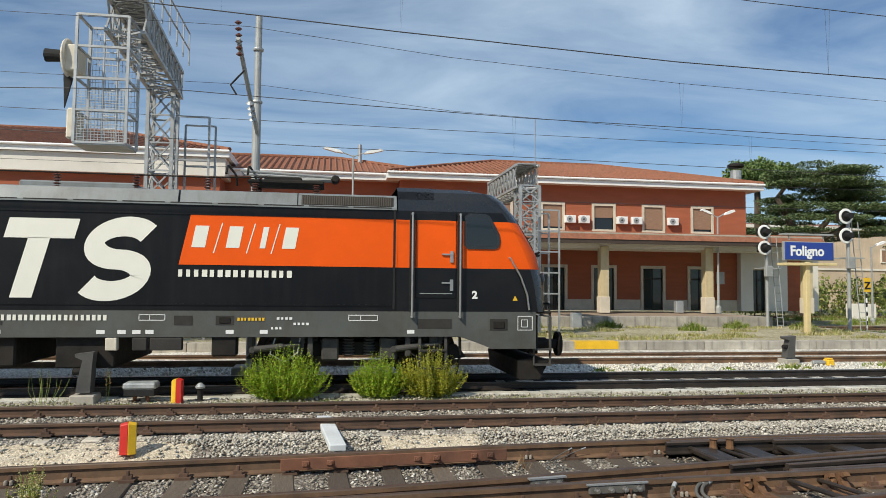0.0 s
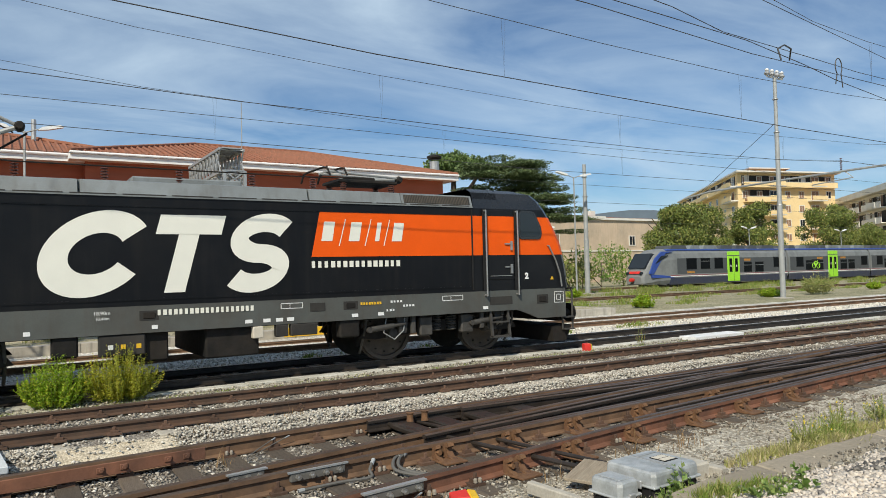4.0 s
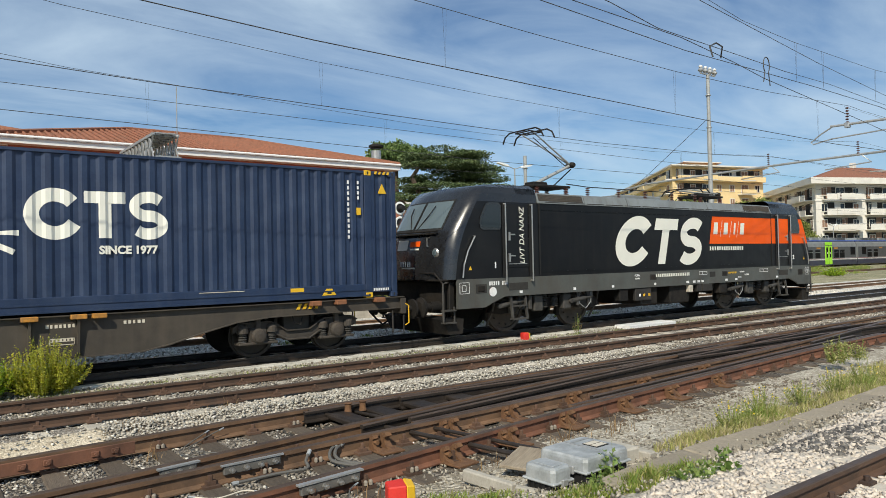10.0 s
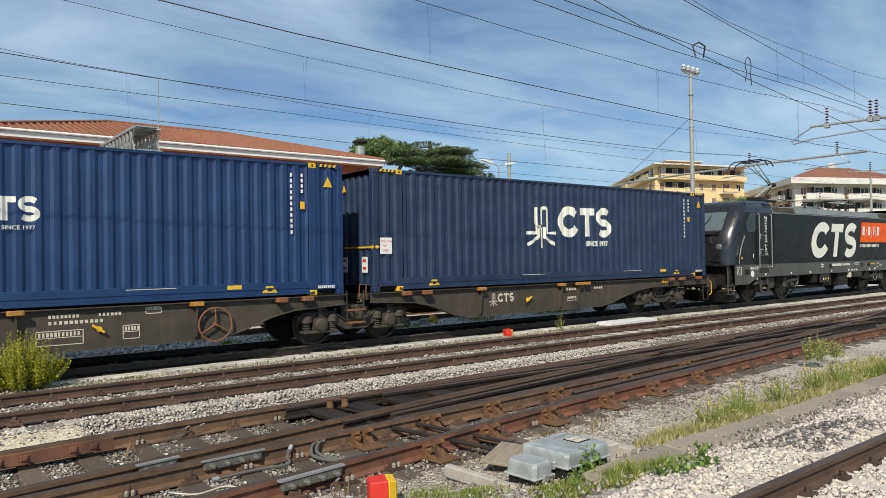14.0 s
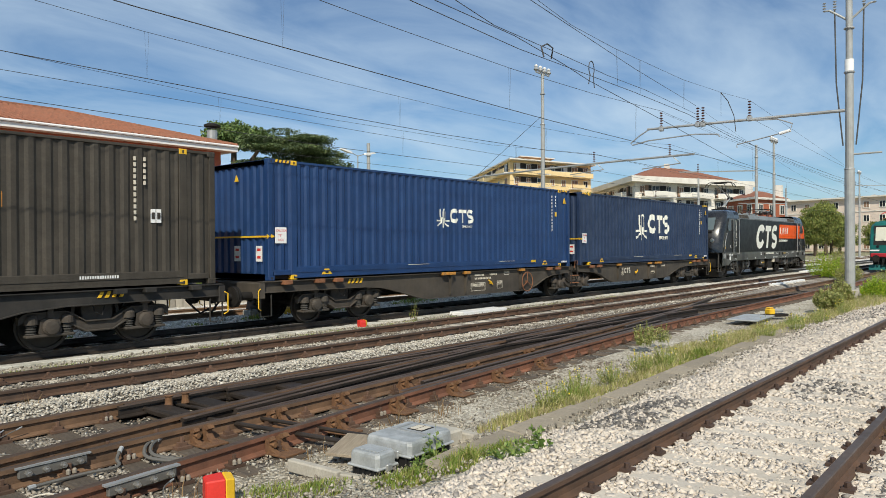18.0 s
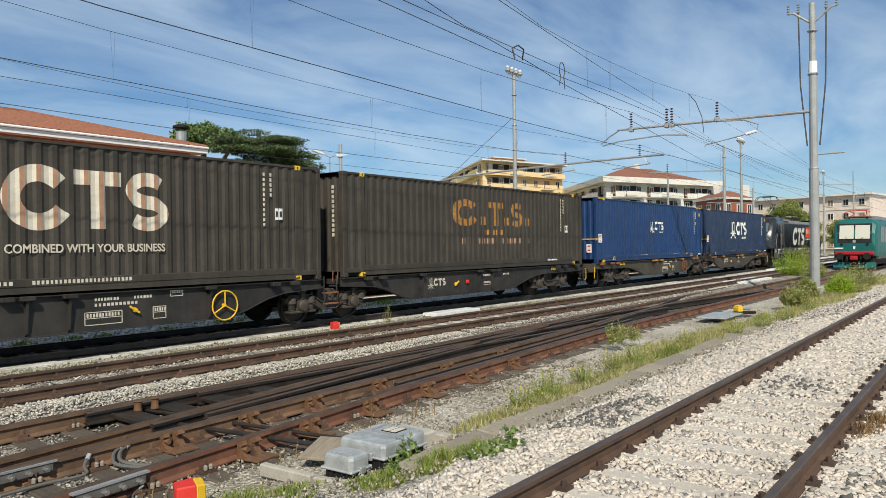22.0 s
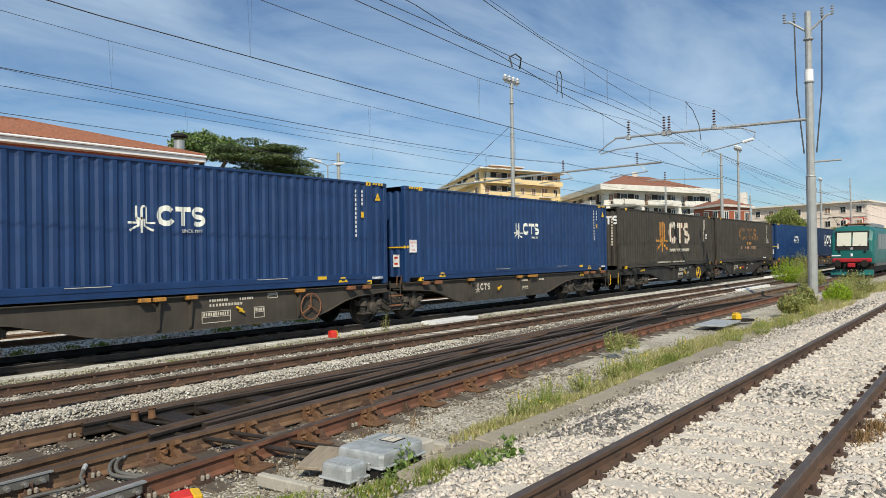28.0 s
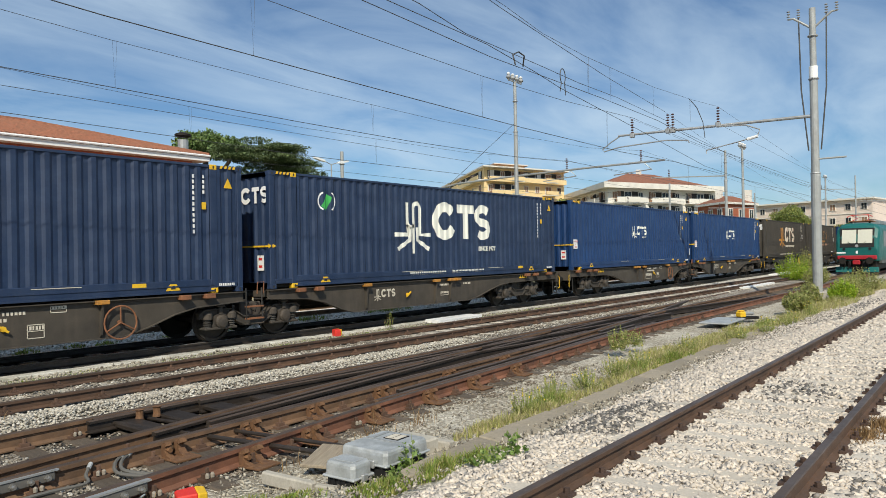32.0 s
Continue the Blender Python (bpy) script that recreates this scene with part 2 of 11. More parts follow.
M_ROOFGREY = mat("grey_roof_paint", (0.2, 0.22, 0.225), 0.5, var=0.1, scale=1.5, dirt=(0.12, 0.12, 0.11), damt=0.5, stain=(0.09, 0.08, 0.07, 0.4))
M_CREAM = mat("cream_foil", (0.78, 0.77, 0.68), 0.5, var=0.04, scale=2.0, fine=0.03)
M_WHITE = mat("white_paint", (0.78, 0.78, 0.76), 0.55, var=0.06)
# sooty steel, its colour lowered to hold the deep shade under the trains
M_UNDER = mat("sooty_shaded_underframe", (0.011, 0.01, 0.009), 0.75, var=0.35, scale=4, spec=0.3, dirt=(0.035, 0.027, 0.02), damt=0.5, bump=0.004, bscale=30)
# dusty wheel steel, likewise darkened with under-train shade in its colour
M_WHEEL = mat("brake_dust_shaded_steel", (0.026, 0.022, 0.018), 0.7, metal=0.1, var=0.3, scale=6, dirt=(0.03, 0.025, 0.02))
M_LOCOWHEEL = mat("brown_dusted_wheel_steel", (0.075, 0.06, 0.047), 0.65, metal=0.2, var=0.25, scale=6, dirt=(0.04, 0.033, 0.027))
M_UNDERGREY = mat("grimy_grey_running_gear", (0.06, 0.056, 0.05), 0.65, var=0.3, scale=5, dirt=(0.025, 0.022, 0.018), dscale=4, damt=0.6, bump=0.003, bscale=30)
M_COWL = mat("glossy_black_cowl_paint", (0.012, 0.0125, 0.014), 0.27, var=0.12, scale=1.4, spec=0.6, coat=0.35, dirt=(0.03, 0.028, 0.025), damt=0.3)
M_STEEL = mat("bright_steel", (0.45, 0.44, 0.42), 0.35, metal=0.8, var=0.15)
M_GLASS = glass_mat("dark_glass")
M_SCREEN = glass_mat("windscreen_glass", (0.1, 0.13, 0.14), 0.06)
M_RUBBER = mat("black_rubber", (0.008, 0.008, 0.008), 0.8, var=0.2)
M_YELLOW = mat("yellow_paint", (0.75, 0.45, 0.02), 0.55, var=0.15)
M_RED = mat("red_paint", (0.62, 0.03, 0.02), 0.5, var=0.12, dirt=(0.3, 0.03, 0.02), damt=0.4)
M_BLUE_A = mat("navy_container_paint", (0.0098, 0.0255, 0.068), 0.55, var=0.12, scale=0.8, fine=0.1, fscale=20, dirt=(0.045, 0.07, 0.13), dscale=2.2, damt=0.35, stain=(0.05, 0.06, 0.09, 0.3))
M_BLUE_B = mat("royal_blue_container_paint", (0.006, 0.033, 0.113), 0.5, var=0.1, scale=0.8, fine=0.08, fscale=20, dirt=(0.022, 0.068, 0.19), dscale=2.2, damt=0.3, stain=(0.03, 0.05, 0.13, 0.25))
M_BROWN = mat("weathered_brown_container_paint", (0.036, 0.03, 0.022), 0.75, var=0.2, scale=0.8, fine=0.15, fscale=24, dirt=(0.07, 0.06, 0.048), dscale=1.8, damt=0.5, stain=(0.085, 0.075, 0.06, 0.35))
M_OCHRE = mat("faded_orange_paint", (0.5, 0.22, 0.03), 0.7, var=0.25, scale=6, dirt=(0.12, 0.08, 0.05), dscale=9, damt=0.7)
M_TAN = mat("sun_bleached_tan_paint", (0.4, 0.22, 0.13), 0.7, var=0.2, scale=5)
M_IVORY = mat("ivory_paint", (0.62, 0.57, 0.47), 0.65, var=0.15, scale=5, dirt=(0.4, 0.33, 0.24), damt=0.4)
M_WAGON = mat("grimy_olive_brown_frame", (0.064, 0.053, 0.04), 0.75, var=0.22, scale=2, dirt=(0.035, 0.03, 0.026), damt=0.6, stain=(0.1, 0.08, 0.06, 0.35))
M_WAGON_B = mat("grimy_black_frame", (0.018, 0.017, 0.015), 0.7, var=0.22, scale=2, dirt=(0.06, 0.05, 0.042), damt=0.5, stain=(0.055, 0.05, 0.044, 0.3))
M_RUST = mat("orange_rust", (0.24, 0.1, 0.045), 0.85, var=0.3, scale=8, dirt=(0.1, 0.05, 0.03))
M_GREENLEAF = mat("green_foil", (0.05, 0.4, 0.08), 0.5)
M_RAIL = mat("rusty_rail", (0.175, 0.1, 0.055), 0.8, var=0.3, scale=3, dirt=(0.07, 0.045, 0.03), dscale=2.5, damt=0.7, bump=0.002)
M_RAILRED = mat("red_rusted_rail", (0.2, 0.085, 0.048), 0.85, var=0.3, scale=4, dirt=(0.06, 0.035, 0.025), damt=0.6, bump=0.002)
M_RAILDARK = mat("dark_brown_rail", (0.1, 0.055, 0.033), 0.75, var=0.3, scale=3, dirt=(0.05, 0.035, 0.026), dscale=2.5, damt=0.7, bump=0.002)
M_RAILHEAD = mat("worn_rail_head", (0.12, 0.085, 0.065), 0.5, metal=0.4, var=0.25, scale=3, dirt=(0.07, 0.045, 0.03), damt=0.6)
M_BOGIE = mat("rusty_dark_bogie", (0.05, 0.043, 0.035), 0.75, var=0.35, scale=5, dirt=(0.07, 0.052, 0.038), damt=0.6, bump=0.004, bscale=30)
M_GREASE = mat("greasy_black_steel", (0.03, 0.024, 0.02), 0.45, metal=0.2, var=0.3, scale=5, dirt=(0.06, 0.045, 0.035), damt=0.5)
M_WOOD = mat("oiled_timber_sleeper", (0.1, 0.077, 0.056), 0.9, var=0.3, scale=2, fine=0.25, fscale=14, stretch=(8, 1, 8), dirt=(0.13, 0.105, 0.08), damt=0.4, bump=0.01, bscale=9, rnd=0.3)
M_CONC = mat("old_concrete", (0.42, 0.39, 0.33), 0.9, var=0.15, scale=1.5, fine=0.15, fscale=40, dirt=(0.22, 0.2, 0.17), dscale=1.3, damt=0.6, bump=0.004, rnd=0.12)
M_GALV = mat("galvanised_steel", (0.42, 0.43, 0.43), 0.5, metal=0.5, var=0.15, scale=3, dirt=(0.25, 0.25, 0.24), damt=0.5)
M_POLE = mat("grey_painted_steel", (0.36, 0.37, 0.36), 0.55, metal=0.2, var=0.12, dirt=(0.26, 0.26, 0.25), damt=0.5)
M_INSUL = mat("brown_insulator", (0.1, 0.04, 0.03), 0.3, var=0.2)
M_WIRE = mat("catenary_wire", (0.05, 0.05, 0.05), 0.6, var=0.1)
M_STUCCO = mat("ochre_plaster", (0.8, 0.61, 0.32), 0.9, var=0.08, scale=0.4, dirt=(0.74, 0.56, 0.3), dscale=0.3, damt=0.4)
M_STUCCO_W = mat("white_plaster", (0.74, 0.71, 0.64), 0.9, var=0.08, scale=0.4, dirt=(0.5, 0.46, 0.4), dscale=0.3, damt=0.4)
M_STUCCO_P = mat("pale_peach_plaster", (0.6, 0.47, 0.34), 0.9, var=0.1, scale=0.4, dirt=(0.4, 0.33, 0.25), dscale=0.3, damt=0.7, stain=(0.4, 0.3, 0.2, 0.5))
M_PINK = mat("pale_pink_plaster", (0.74, 0.62, 0.53), 0.9, var=0.08, scale=0.4, dirt=(0.6, 0.5, 0.42), dscale=0.3, damt=0.4)
M_SHUTTER = mat("brown_roller_shutter", (0.28, 0.17, 0.11), 0.8, var=0.12, stretch=(1, 1, 30), fscale=3, fine=0.2)
M_TILE = mat("terracotta_tiles", (0.26, 0.1, 0.055), 0.9, var=0.25, scale=3, fine=0.25, fscale=9, dirt=(0.2, 0.1, 0.06), damt=0.6, bump=0.03, bscale=5)
M_TRAV = mat("travertine", (0.62, 0.55, 0.44), 0.8, var=0.1, scale=2, dirt=(0.4, 0.35, 0.28), damt=0.4)
# near-black: shade painted into holes and recesses; also dark door leaves and fan hubs
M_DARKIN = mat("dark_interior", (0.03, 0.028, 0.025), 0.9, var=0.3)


# ---- the goods train: things that roll; x along the track, z up from the rail top ----
TRACK_Y, RAIL_Z = 15.03, 0.27


def ribbon(pts, w, slant=0.0):
    """Quads along a bent stroke of width w, in a unit plane (u, v)."""
    quads, n = [], len(pts)
    nor = []
    for i in range(n):
        a, b = pts[max(0, i - 1)], pts[min(n - 1, i + 1)]
        d = Vector((b[0] - a[0], b[1] - a[1])).normalized()
        nor.append(Vector((-d.y, d.x)))
    for i in range(n - 1):
        p, q = Vector(pts[i]), Vector(pts[i + 1])
        c = [p + nor[i] * w / 2, p - nor[i] * w / 2, q - nor[i + 1] * w / 2, q + nor[i + 1] * w / 2]
        quads.append([(v.x + slant * v.y, v.y) for v in c])
    return quads


def arc(cx, cy, rx, ry, a0, a1, n=14):
    return [(cx + rx * math.cos(radians(a0 + (a1 - a0) * i / n)), cy + ry * math.sin(radians(a0 + (a1 - a0) * i / n))) for i in range(n + 1)]


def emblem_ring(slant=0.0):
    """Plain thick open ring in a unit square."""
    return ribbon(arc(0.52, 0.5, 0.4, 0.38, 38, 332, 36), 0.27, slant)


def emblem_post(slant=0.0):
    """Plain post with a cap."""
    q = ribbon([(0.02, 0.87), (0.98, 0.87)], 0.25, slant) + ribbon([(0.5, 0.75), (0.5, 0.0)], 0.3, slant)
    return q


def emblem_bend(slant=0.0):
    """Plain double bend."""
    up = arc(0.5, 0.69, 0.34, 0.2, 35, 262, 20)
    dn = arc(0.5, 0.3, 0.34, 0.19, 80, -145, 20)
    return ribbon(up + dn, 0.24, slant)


def emblem_roots():
    """Plain tree-like mark: a hook, a bow and spread roots."""
    q = ribbon([(0.34, 0.97), (0.34, 0.62)] + arc(0.44, 0.6, 0.1, 0.1, 180, 330, 6), 0.075)
    q += ribbon([(0.5, 0.0), (0.5, 0.86)] + arc(0.59, 0.86, 0.09, 0.1, 180, 0, 7) + [(0.68, 0.36), (0.98, 0.36)], 0.08)
    q += ribbon([(0.02, 0.36), (0.36, 0.36), (0.36, 0.55)], 0.08)
    q += ribbon([(0.08, 0.08), (0.4, 0.26), (0.4, 0.5)], 0.08) + ribbon([(0.92, 0.08), (0.6, 0.26), (0.6, 0.5)], 0.08)
    return q


def placed(quads, x0, x1, z0, z1):
    return [[(x0 + u * (x1 - x0), z0 + v * (z1 - z0)) for u, v in q] for q in quads]


def clip_x(poly, a, b):
    for sign, lim in ((1, a), (-1, b)):
        out = []
        for i in range(len(poly)):
            p, q = poly[i], poly[(i + 1) % len(poly)]
            ip, iq = sign * (p[0] - lim) >= 0, sign * (q[0] - lim) >= 0
            if ip:
                out.append(p)
            if ip != iq:
                k = (lim - p[0]) / (q[0] - p[0])
                out.append((lim, p[1] + k * (q[1] - p[1])))
        poly = out
        if len(poly) < 3:
            return []
    return poly


def foil(name, quads, facets, material, parent, label="", proud=0.004, keep=None):
    """Foil or paint that follows a folded sheet: facets are (xa, ya, xb, yb)."""
    bm = B()
    for k, (xa, ya, xb, yb) in enumerate(facets):
        if keep and not keep(k):
            continue
        for q in quads:
            if max(p[0] for p in q) <= xa or min(p[0] for p in q) >= xb:
                continue
            c = clip_x(q, xa, xb)
            if len(c) >= 3:
                vs = [bm.verts.new((x, ya + (yb - ya) * (x - xa) / (xb - xa) - proud, z)) for x, z in c]
                try:
                    bm.faces.new(vs)
                except ValueError:
                    pass
    for f in bm.faces:
        f.normal_update()
        if f.normal.y > 0:
            f.normal_flip()
    return part(name, bm, material, parent, label)


# -- container --
CL, CH, CW = 13.716, 2.87, 2.5


def folds(x0, x1, y_out, depth, pitch):
    """Facets of a trapezoid-folded sheet along x; outer flats alternate with inner flats."""
    n = max(1, round((x1 - x0) / pitch))
    p = (x1 - x0) / n
    f = []
    for i in range(n):
        a = x0 + i * p
        f += [(a, y_out, a + 0.3 * p, y_out), (a + 0.3 * p, y_out, a + 0.5 * p, y_out + depth),
              (a + 0.5 * p, y_out + depth, a + 0.8 * p, y_out + depth), (a + 0.8 * p, y_out + depth, a + p, y_out)]
    return f


def sheet(facets, z0, z1, flip=False):
    bm = B()
    last = None
    for xa, ya, xb, yb in facets:
        if last is None or (last[0].co - Vector((xa, ya, z0))).length > 1e-4:
            last = (bm.verts.new((xa, ya, z0)), bm.verts.new((xa, ya, z1)))
        nxt = (bm.verts.new((xb, yb, z0)), bm.verts.new((xb, yb, z1)))
        f = bm.faces.new((last[0], nxt[0], nxt[1], last[1]))
        if flip:
            f.normal_flip()
        last = nxt
    return bm


def container(label, paint, marks, group="containers on the train"):
    c = thing("shipping_container", label, "container", group=group)
    h, w2 = CL / 2, CW / 2
    y0 = -w2
    inner = folds(-6.0, 6.0, y0 + 0.012, 0.036, 0.285)
    outs = [folds(-6.78, -6.2, y0 + 0.012, 0.036, 0.26), folds(6.2, 6.78, y0 + 0.012, 0.036, 0.26)]
    part("side_panel", sheet(inner, 0.3, CH - 0.06), paint, c)
    for o in outs:
        part("side_panel", sheet(o, 0.2, CH - 0.06), paint, c)
    part("side_panel", sheet([(a, -b, p, -q) for a, b, p, q in folds(-6.78, 6.78, y0 + 0.012, 0.036, 0.57)], 0.2, CH - 0.06, True), paint, c)
    # end walls are folded along y
    for sx in (-1, 1):
        bm = sheet(folds(-1.12, 1.12, -h + 0.02, 0.04, 0.28), 0.16, CH - 0.1)
        bmesh.ops.rotate(bm, verts=bm.verts, cent=(0, 0, 0), matrix=Matrix.Rotation(sx * math.pi / 2, 3, "Z"))
        bmesh.ops.recalc_face_normals(bm, faces=bm.faces)
        if sum(f.normal.x for f in bm.faces) * sx < 0:
            for f in bm.faces:
                f.normal_flip()
        part("end_wall", bm, paint, c)
    rf = B()
    prof = [(-w2 + 0.03, CH - 0.03), (-w2 + 0.08, CH - 0.012), (w2 - 0.08, CH - 0.012), (w2 - 0.03, CH - 0.03), (w2 - 0.03, CH - 0.06), (-w2 + 0.03, CH - 0.06)]
    prism(rf, prof, "x", -h + 0.02, h - 0.02)
    part("roof_panel", rf, paint, c)
    part("floor_panel", bx(-h + 0.1, h - 0.1, -w2 + 0.1, w2 - 0.1, 0.03, 0.12), M_UNDER, c)
    for sy in (-1, 1):
        ya, yb = sorted((sy * w2, sy * (w2 - 0.05)))
        part("top_rail", bx(-h + 0.1, h - 0.1, ya, yb, CH - 0.07, CH - 0.01, 0.008), paint, c)
        part("bottom_rail", bx(-6.1, 6.1, ya, yb, 0.05, 0.31, 0.01), paint, c)
        fl = bx(-6.1, 6.1, min(ya, yb) - (0.03 if sy < 0 else 0), max(ya, yb) + (0.03 if sy > 0 else 0), 0.04, 0.075)
        part("rail_flange", fl, paint, c)
        part("rail_rib", bx(-6.1, 6.1, *sorted((sy * w2, sy * (w2 + 0.014))), 0.17, 0.2), paint, c)
        for sx in (-1, 1):
            part("corner_post", bx(*sorted((sx * h, sx * (h - 0.13))), *sorted((sy * (w2 + 0.005), sy * (w2 - 0.14))), 0.11, CH - 0.11, 0.012), paint, c)
            part("frame_post", bx(*sorted((sx * 6.02, sx * 6.2)), *sorted((sy * (w2 + 0.005), sy * (w2 - 0.1))), 0.11, CH - 0.02, 0.01), paint, c)
            part("bottom_rail", bx(*sorted((sx * 6.2, sx * 6.7)), ya, yb, 0.12, 0.24, 0.01), paint, c)
            for x in (h, 6.2):
                for z, mt in ((0.0, M_YELLOW if x < h else paint), (CH - 0.118, M_YELLOW if x < h else paint)):
                    a, b = sorted((sx * x, sx * (x - 0.178)))
                    cast = part("corner_casting", bx(a, b, *sorted((sy * (w2 + 0.012), sy * (w2 - 0.15))), z, z + 0.118, 0.012), mt, c)
                    if sy < 0:
                        part("casting_hole", prism(B(), arc((a + b) / 2, z + 0.059, 0.022, 0.038, 0, 330, 11), "y", -w2 - 0.0135, -w2 - 0.0115), M_DARKIN, cast)
        for sx in (-1, 1):
            part("end_sill", bx(*sorted((sx * h, sx * (h - 0.1))), -w2 + 0.17, w2 - 0.17, 0.01, 0.16, 0.01), paint, c)
            part("end_header", bx(*sorted((sx * h, sx * (h - 0.1))), -w2 + 0.17, w2 - 0.17, CH - 0.13, CH - 0.02, 0.01), paint, c)
    marks(c, inner, outs)
    return c




def stickers(c, codes=True, caution=True):
    """Code plates, warning triangle, lift-point marks and stripes of a container."""
    w = -CW / 2 - 0.002
    if codes:
        for x, n, z0, s in ((5.58, 11, 1.28, 0.075), (5.83, 4, 2.1, 0.07)):
            bm = B()
            for i in range(n):
                z = 2.62 - i * s * 1.62
                box(bm, x + 0.01, x + 0.052, w, w + 0.012, z - s * 1.05, z)
            part("code_marking", bm, M_WHITE, c)
        part("weight_plate", bx(5.82, 5.92, w, w + 0.014, 1.86, 2.02), M_YELLOW, c)
        t = prism(B(), [(6.38, 2.36), (6.6, 2.36), (6.49, 2.58)], "y", w - 0.002, w + 0.014)
        part("warning_triangle", t, M_YELLOW, c)
    for x0 in (-6.66, 6.28):
        bm = B()
        for i in range(4):
            a = x0 + i * 0.11
            prism(bm, [(a, CH - 0.075), (a + 0.055, CH - 0.075), (a + 0.085, CH - 0.01), (a + 0.03, CH - 0.01)], "y", w - 0.01, w + 0.001)
        part("hazard_band", bm, M_YELLOW, c)
    for x in (-5.1, 5.1):
        m = prism(B(), [(x - 0.17, 0.1), (x + 0.17, 0.1), (x + 0.07, 0.24), (x - 0.07, 0.24)], "y", w - 0.005, w + 0.002)
        o = part("lift_mark", m, M_YELLOW, c)
        part("lift_slot", bx(x - 0.05, x + 0.05, w - 0.008, w - 0.003, 0.13, 0.18), M_DARKIN, o)
    part("data_plate", bx(4.2, 4.5, w - 0.005, w + 0.002, 0.17, 0.28), M_YELLOW, c)
    for x in (-2.1, 2.3):
        part("fork_pocket_label", bx(x, x + 0.9, w - 0.006, w + 0.002, 0.262, 0.275), M_IVORY, c)
    bars(9, 0.42, 0.06, M_WHITE, c, (6.22, w - 0.004, 0.15))
    if caution:
        pl = part("caution_sign", bx(-6.66, -6.34, w - 0.004, w + 0.012, 0.88, 1.26), M_WHITE, c)
        for i, s in enumerate(("CAUTION", "9'6\"", "HIGH")):
            lettering(s, 0.085, M_RED, pl, (-6.64 if i == 0 else -6.58, w - 0.006, 1.15 - i * 0.11), extrude=0.001, width=0.8)
    # arrow on the end wall and its plates
    e = -CL / 2 - 0.002
    ar = B()
    box(ar, e - 0.002, e + 0.02, -1.2, 1.0, 1.02, 1.06)
    prism(ar, [(-1.2, 0.98), (-1.2, 1.1), (-1.3, 1.04)], "x", e - 0.002, e + 0.01)
    part("end_arrow", ar, M_YELLOW, c)
    part("wrap_arrow", prism(B(), [(-6.8, 1.03), (-6.78, 1.03), (-6.78, 1.0), (-6.67, 1.045), (-6.78, 1.09), (-6.78, 1.06), (-6.8, 1.06)], "y", w - 0.011, w - 0.004), M_YELLOW, c)
    for y in (-1.0, -0.1):
        pl = part("end_plate", bx(e - 0.002, e + 0.012, y, y + 0.24, 0.45, 0.82), M_WHITE, c)
        for z in (0.52, 0.7):
            part("plate_writing", bx(e - 0.004, e + 0.012, y + 0.05, y + 0.19, z, z + 0.06), M_RED, pl)
    part("end_triangle", prism(B(), [(-0.05, 2.4), (0.12, 2.4), (0.04, 2.56)], "x", e - 0.002, e + 0.012), M_YELLOW, c)


def emblem(c, facets, x0, z0, z1, white=M_CREAM, root=None, keep=None, wide=1.0, second=None, gap=0.0):
    """Tree-like mark, ring, post and bend side by side, painted on the folded side."""
    h = z1 - z0
    rt = placed(emblem_roots(), x0, x0 + 1.52 * h * wide, z0 - 0.4 * h, z1)
    x = x0 + 1.58 * h * wide
    words = [placed(emblem_ring(), x, x + 1.04 * h * wide, z0 - 0.02 * h, z1 + 0.02 * h),
             placed(emblem_post(), x + 1.07 * h * wide, x + 1.93 * h * wide, z0, z1),
             placed(emblem_bend(), x + 1.95 * h * wide, x + 2.83 * h * wide, z0 - 0.02 * h, z1 + 0.02 * h)]
    foil("painted_root", rt, facets, root or white, c, keep=keep)
    for word, name in zip(words, ("painted_ring", "painted_post", "painted_bend")):
        if second:
            foil(name, word, facets, white, c, keep=lambda k: k % 4 in (1, 2, 3))
            foil(name, word, facets, second, c, keep=lambda k: k % 4 == 0)
        else:
            foil(name, word, facets, white, c, keep=keep)


def marks_first(c, f, o):
    emblem(c, f, -1.93, 1.33, 2.17)
    lettering("SINCE 1977", 0.2, M_CREAM, c, (0.55, -CW / 2 + 0.002, 1.05), bold=0.008)
    stickers(c)


def marks_small(c, f, o):
    emblem(c, f, -0.86, 1.51, 1.92)
    lettering("SINCE 1977", 0.1, M_CREAM, c, (0.36, -CW / 2 + 0.002, 1.36))
    stickers(c)


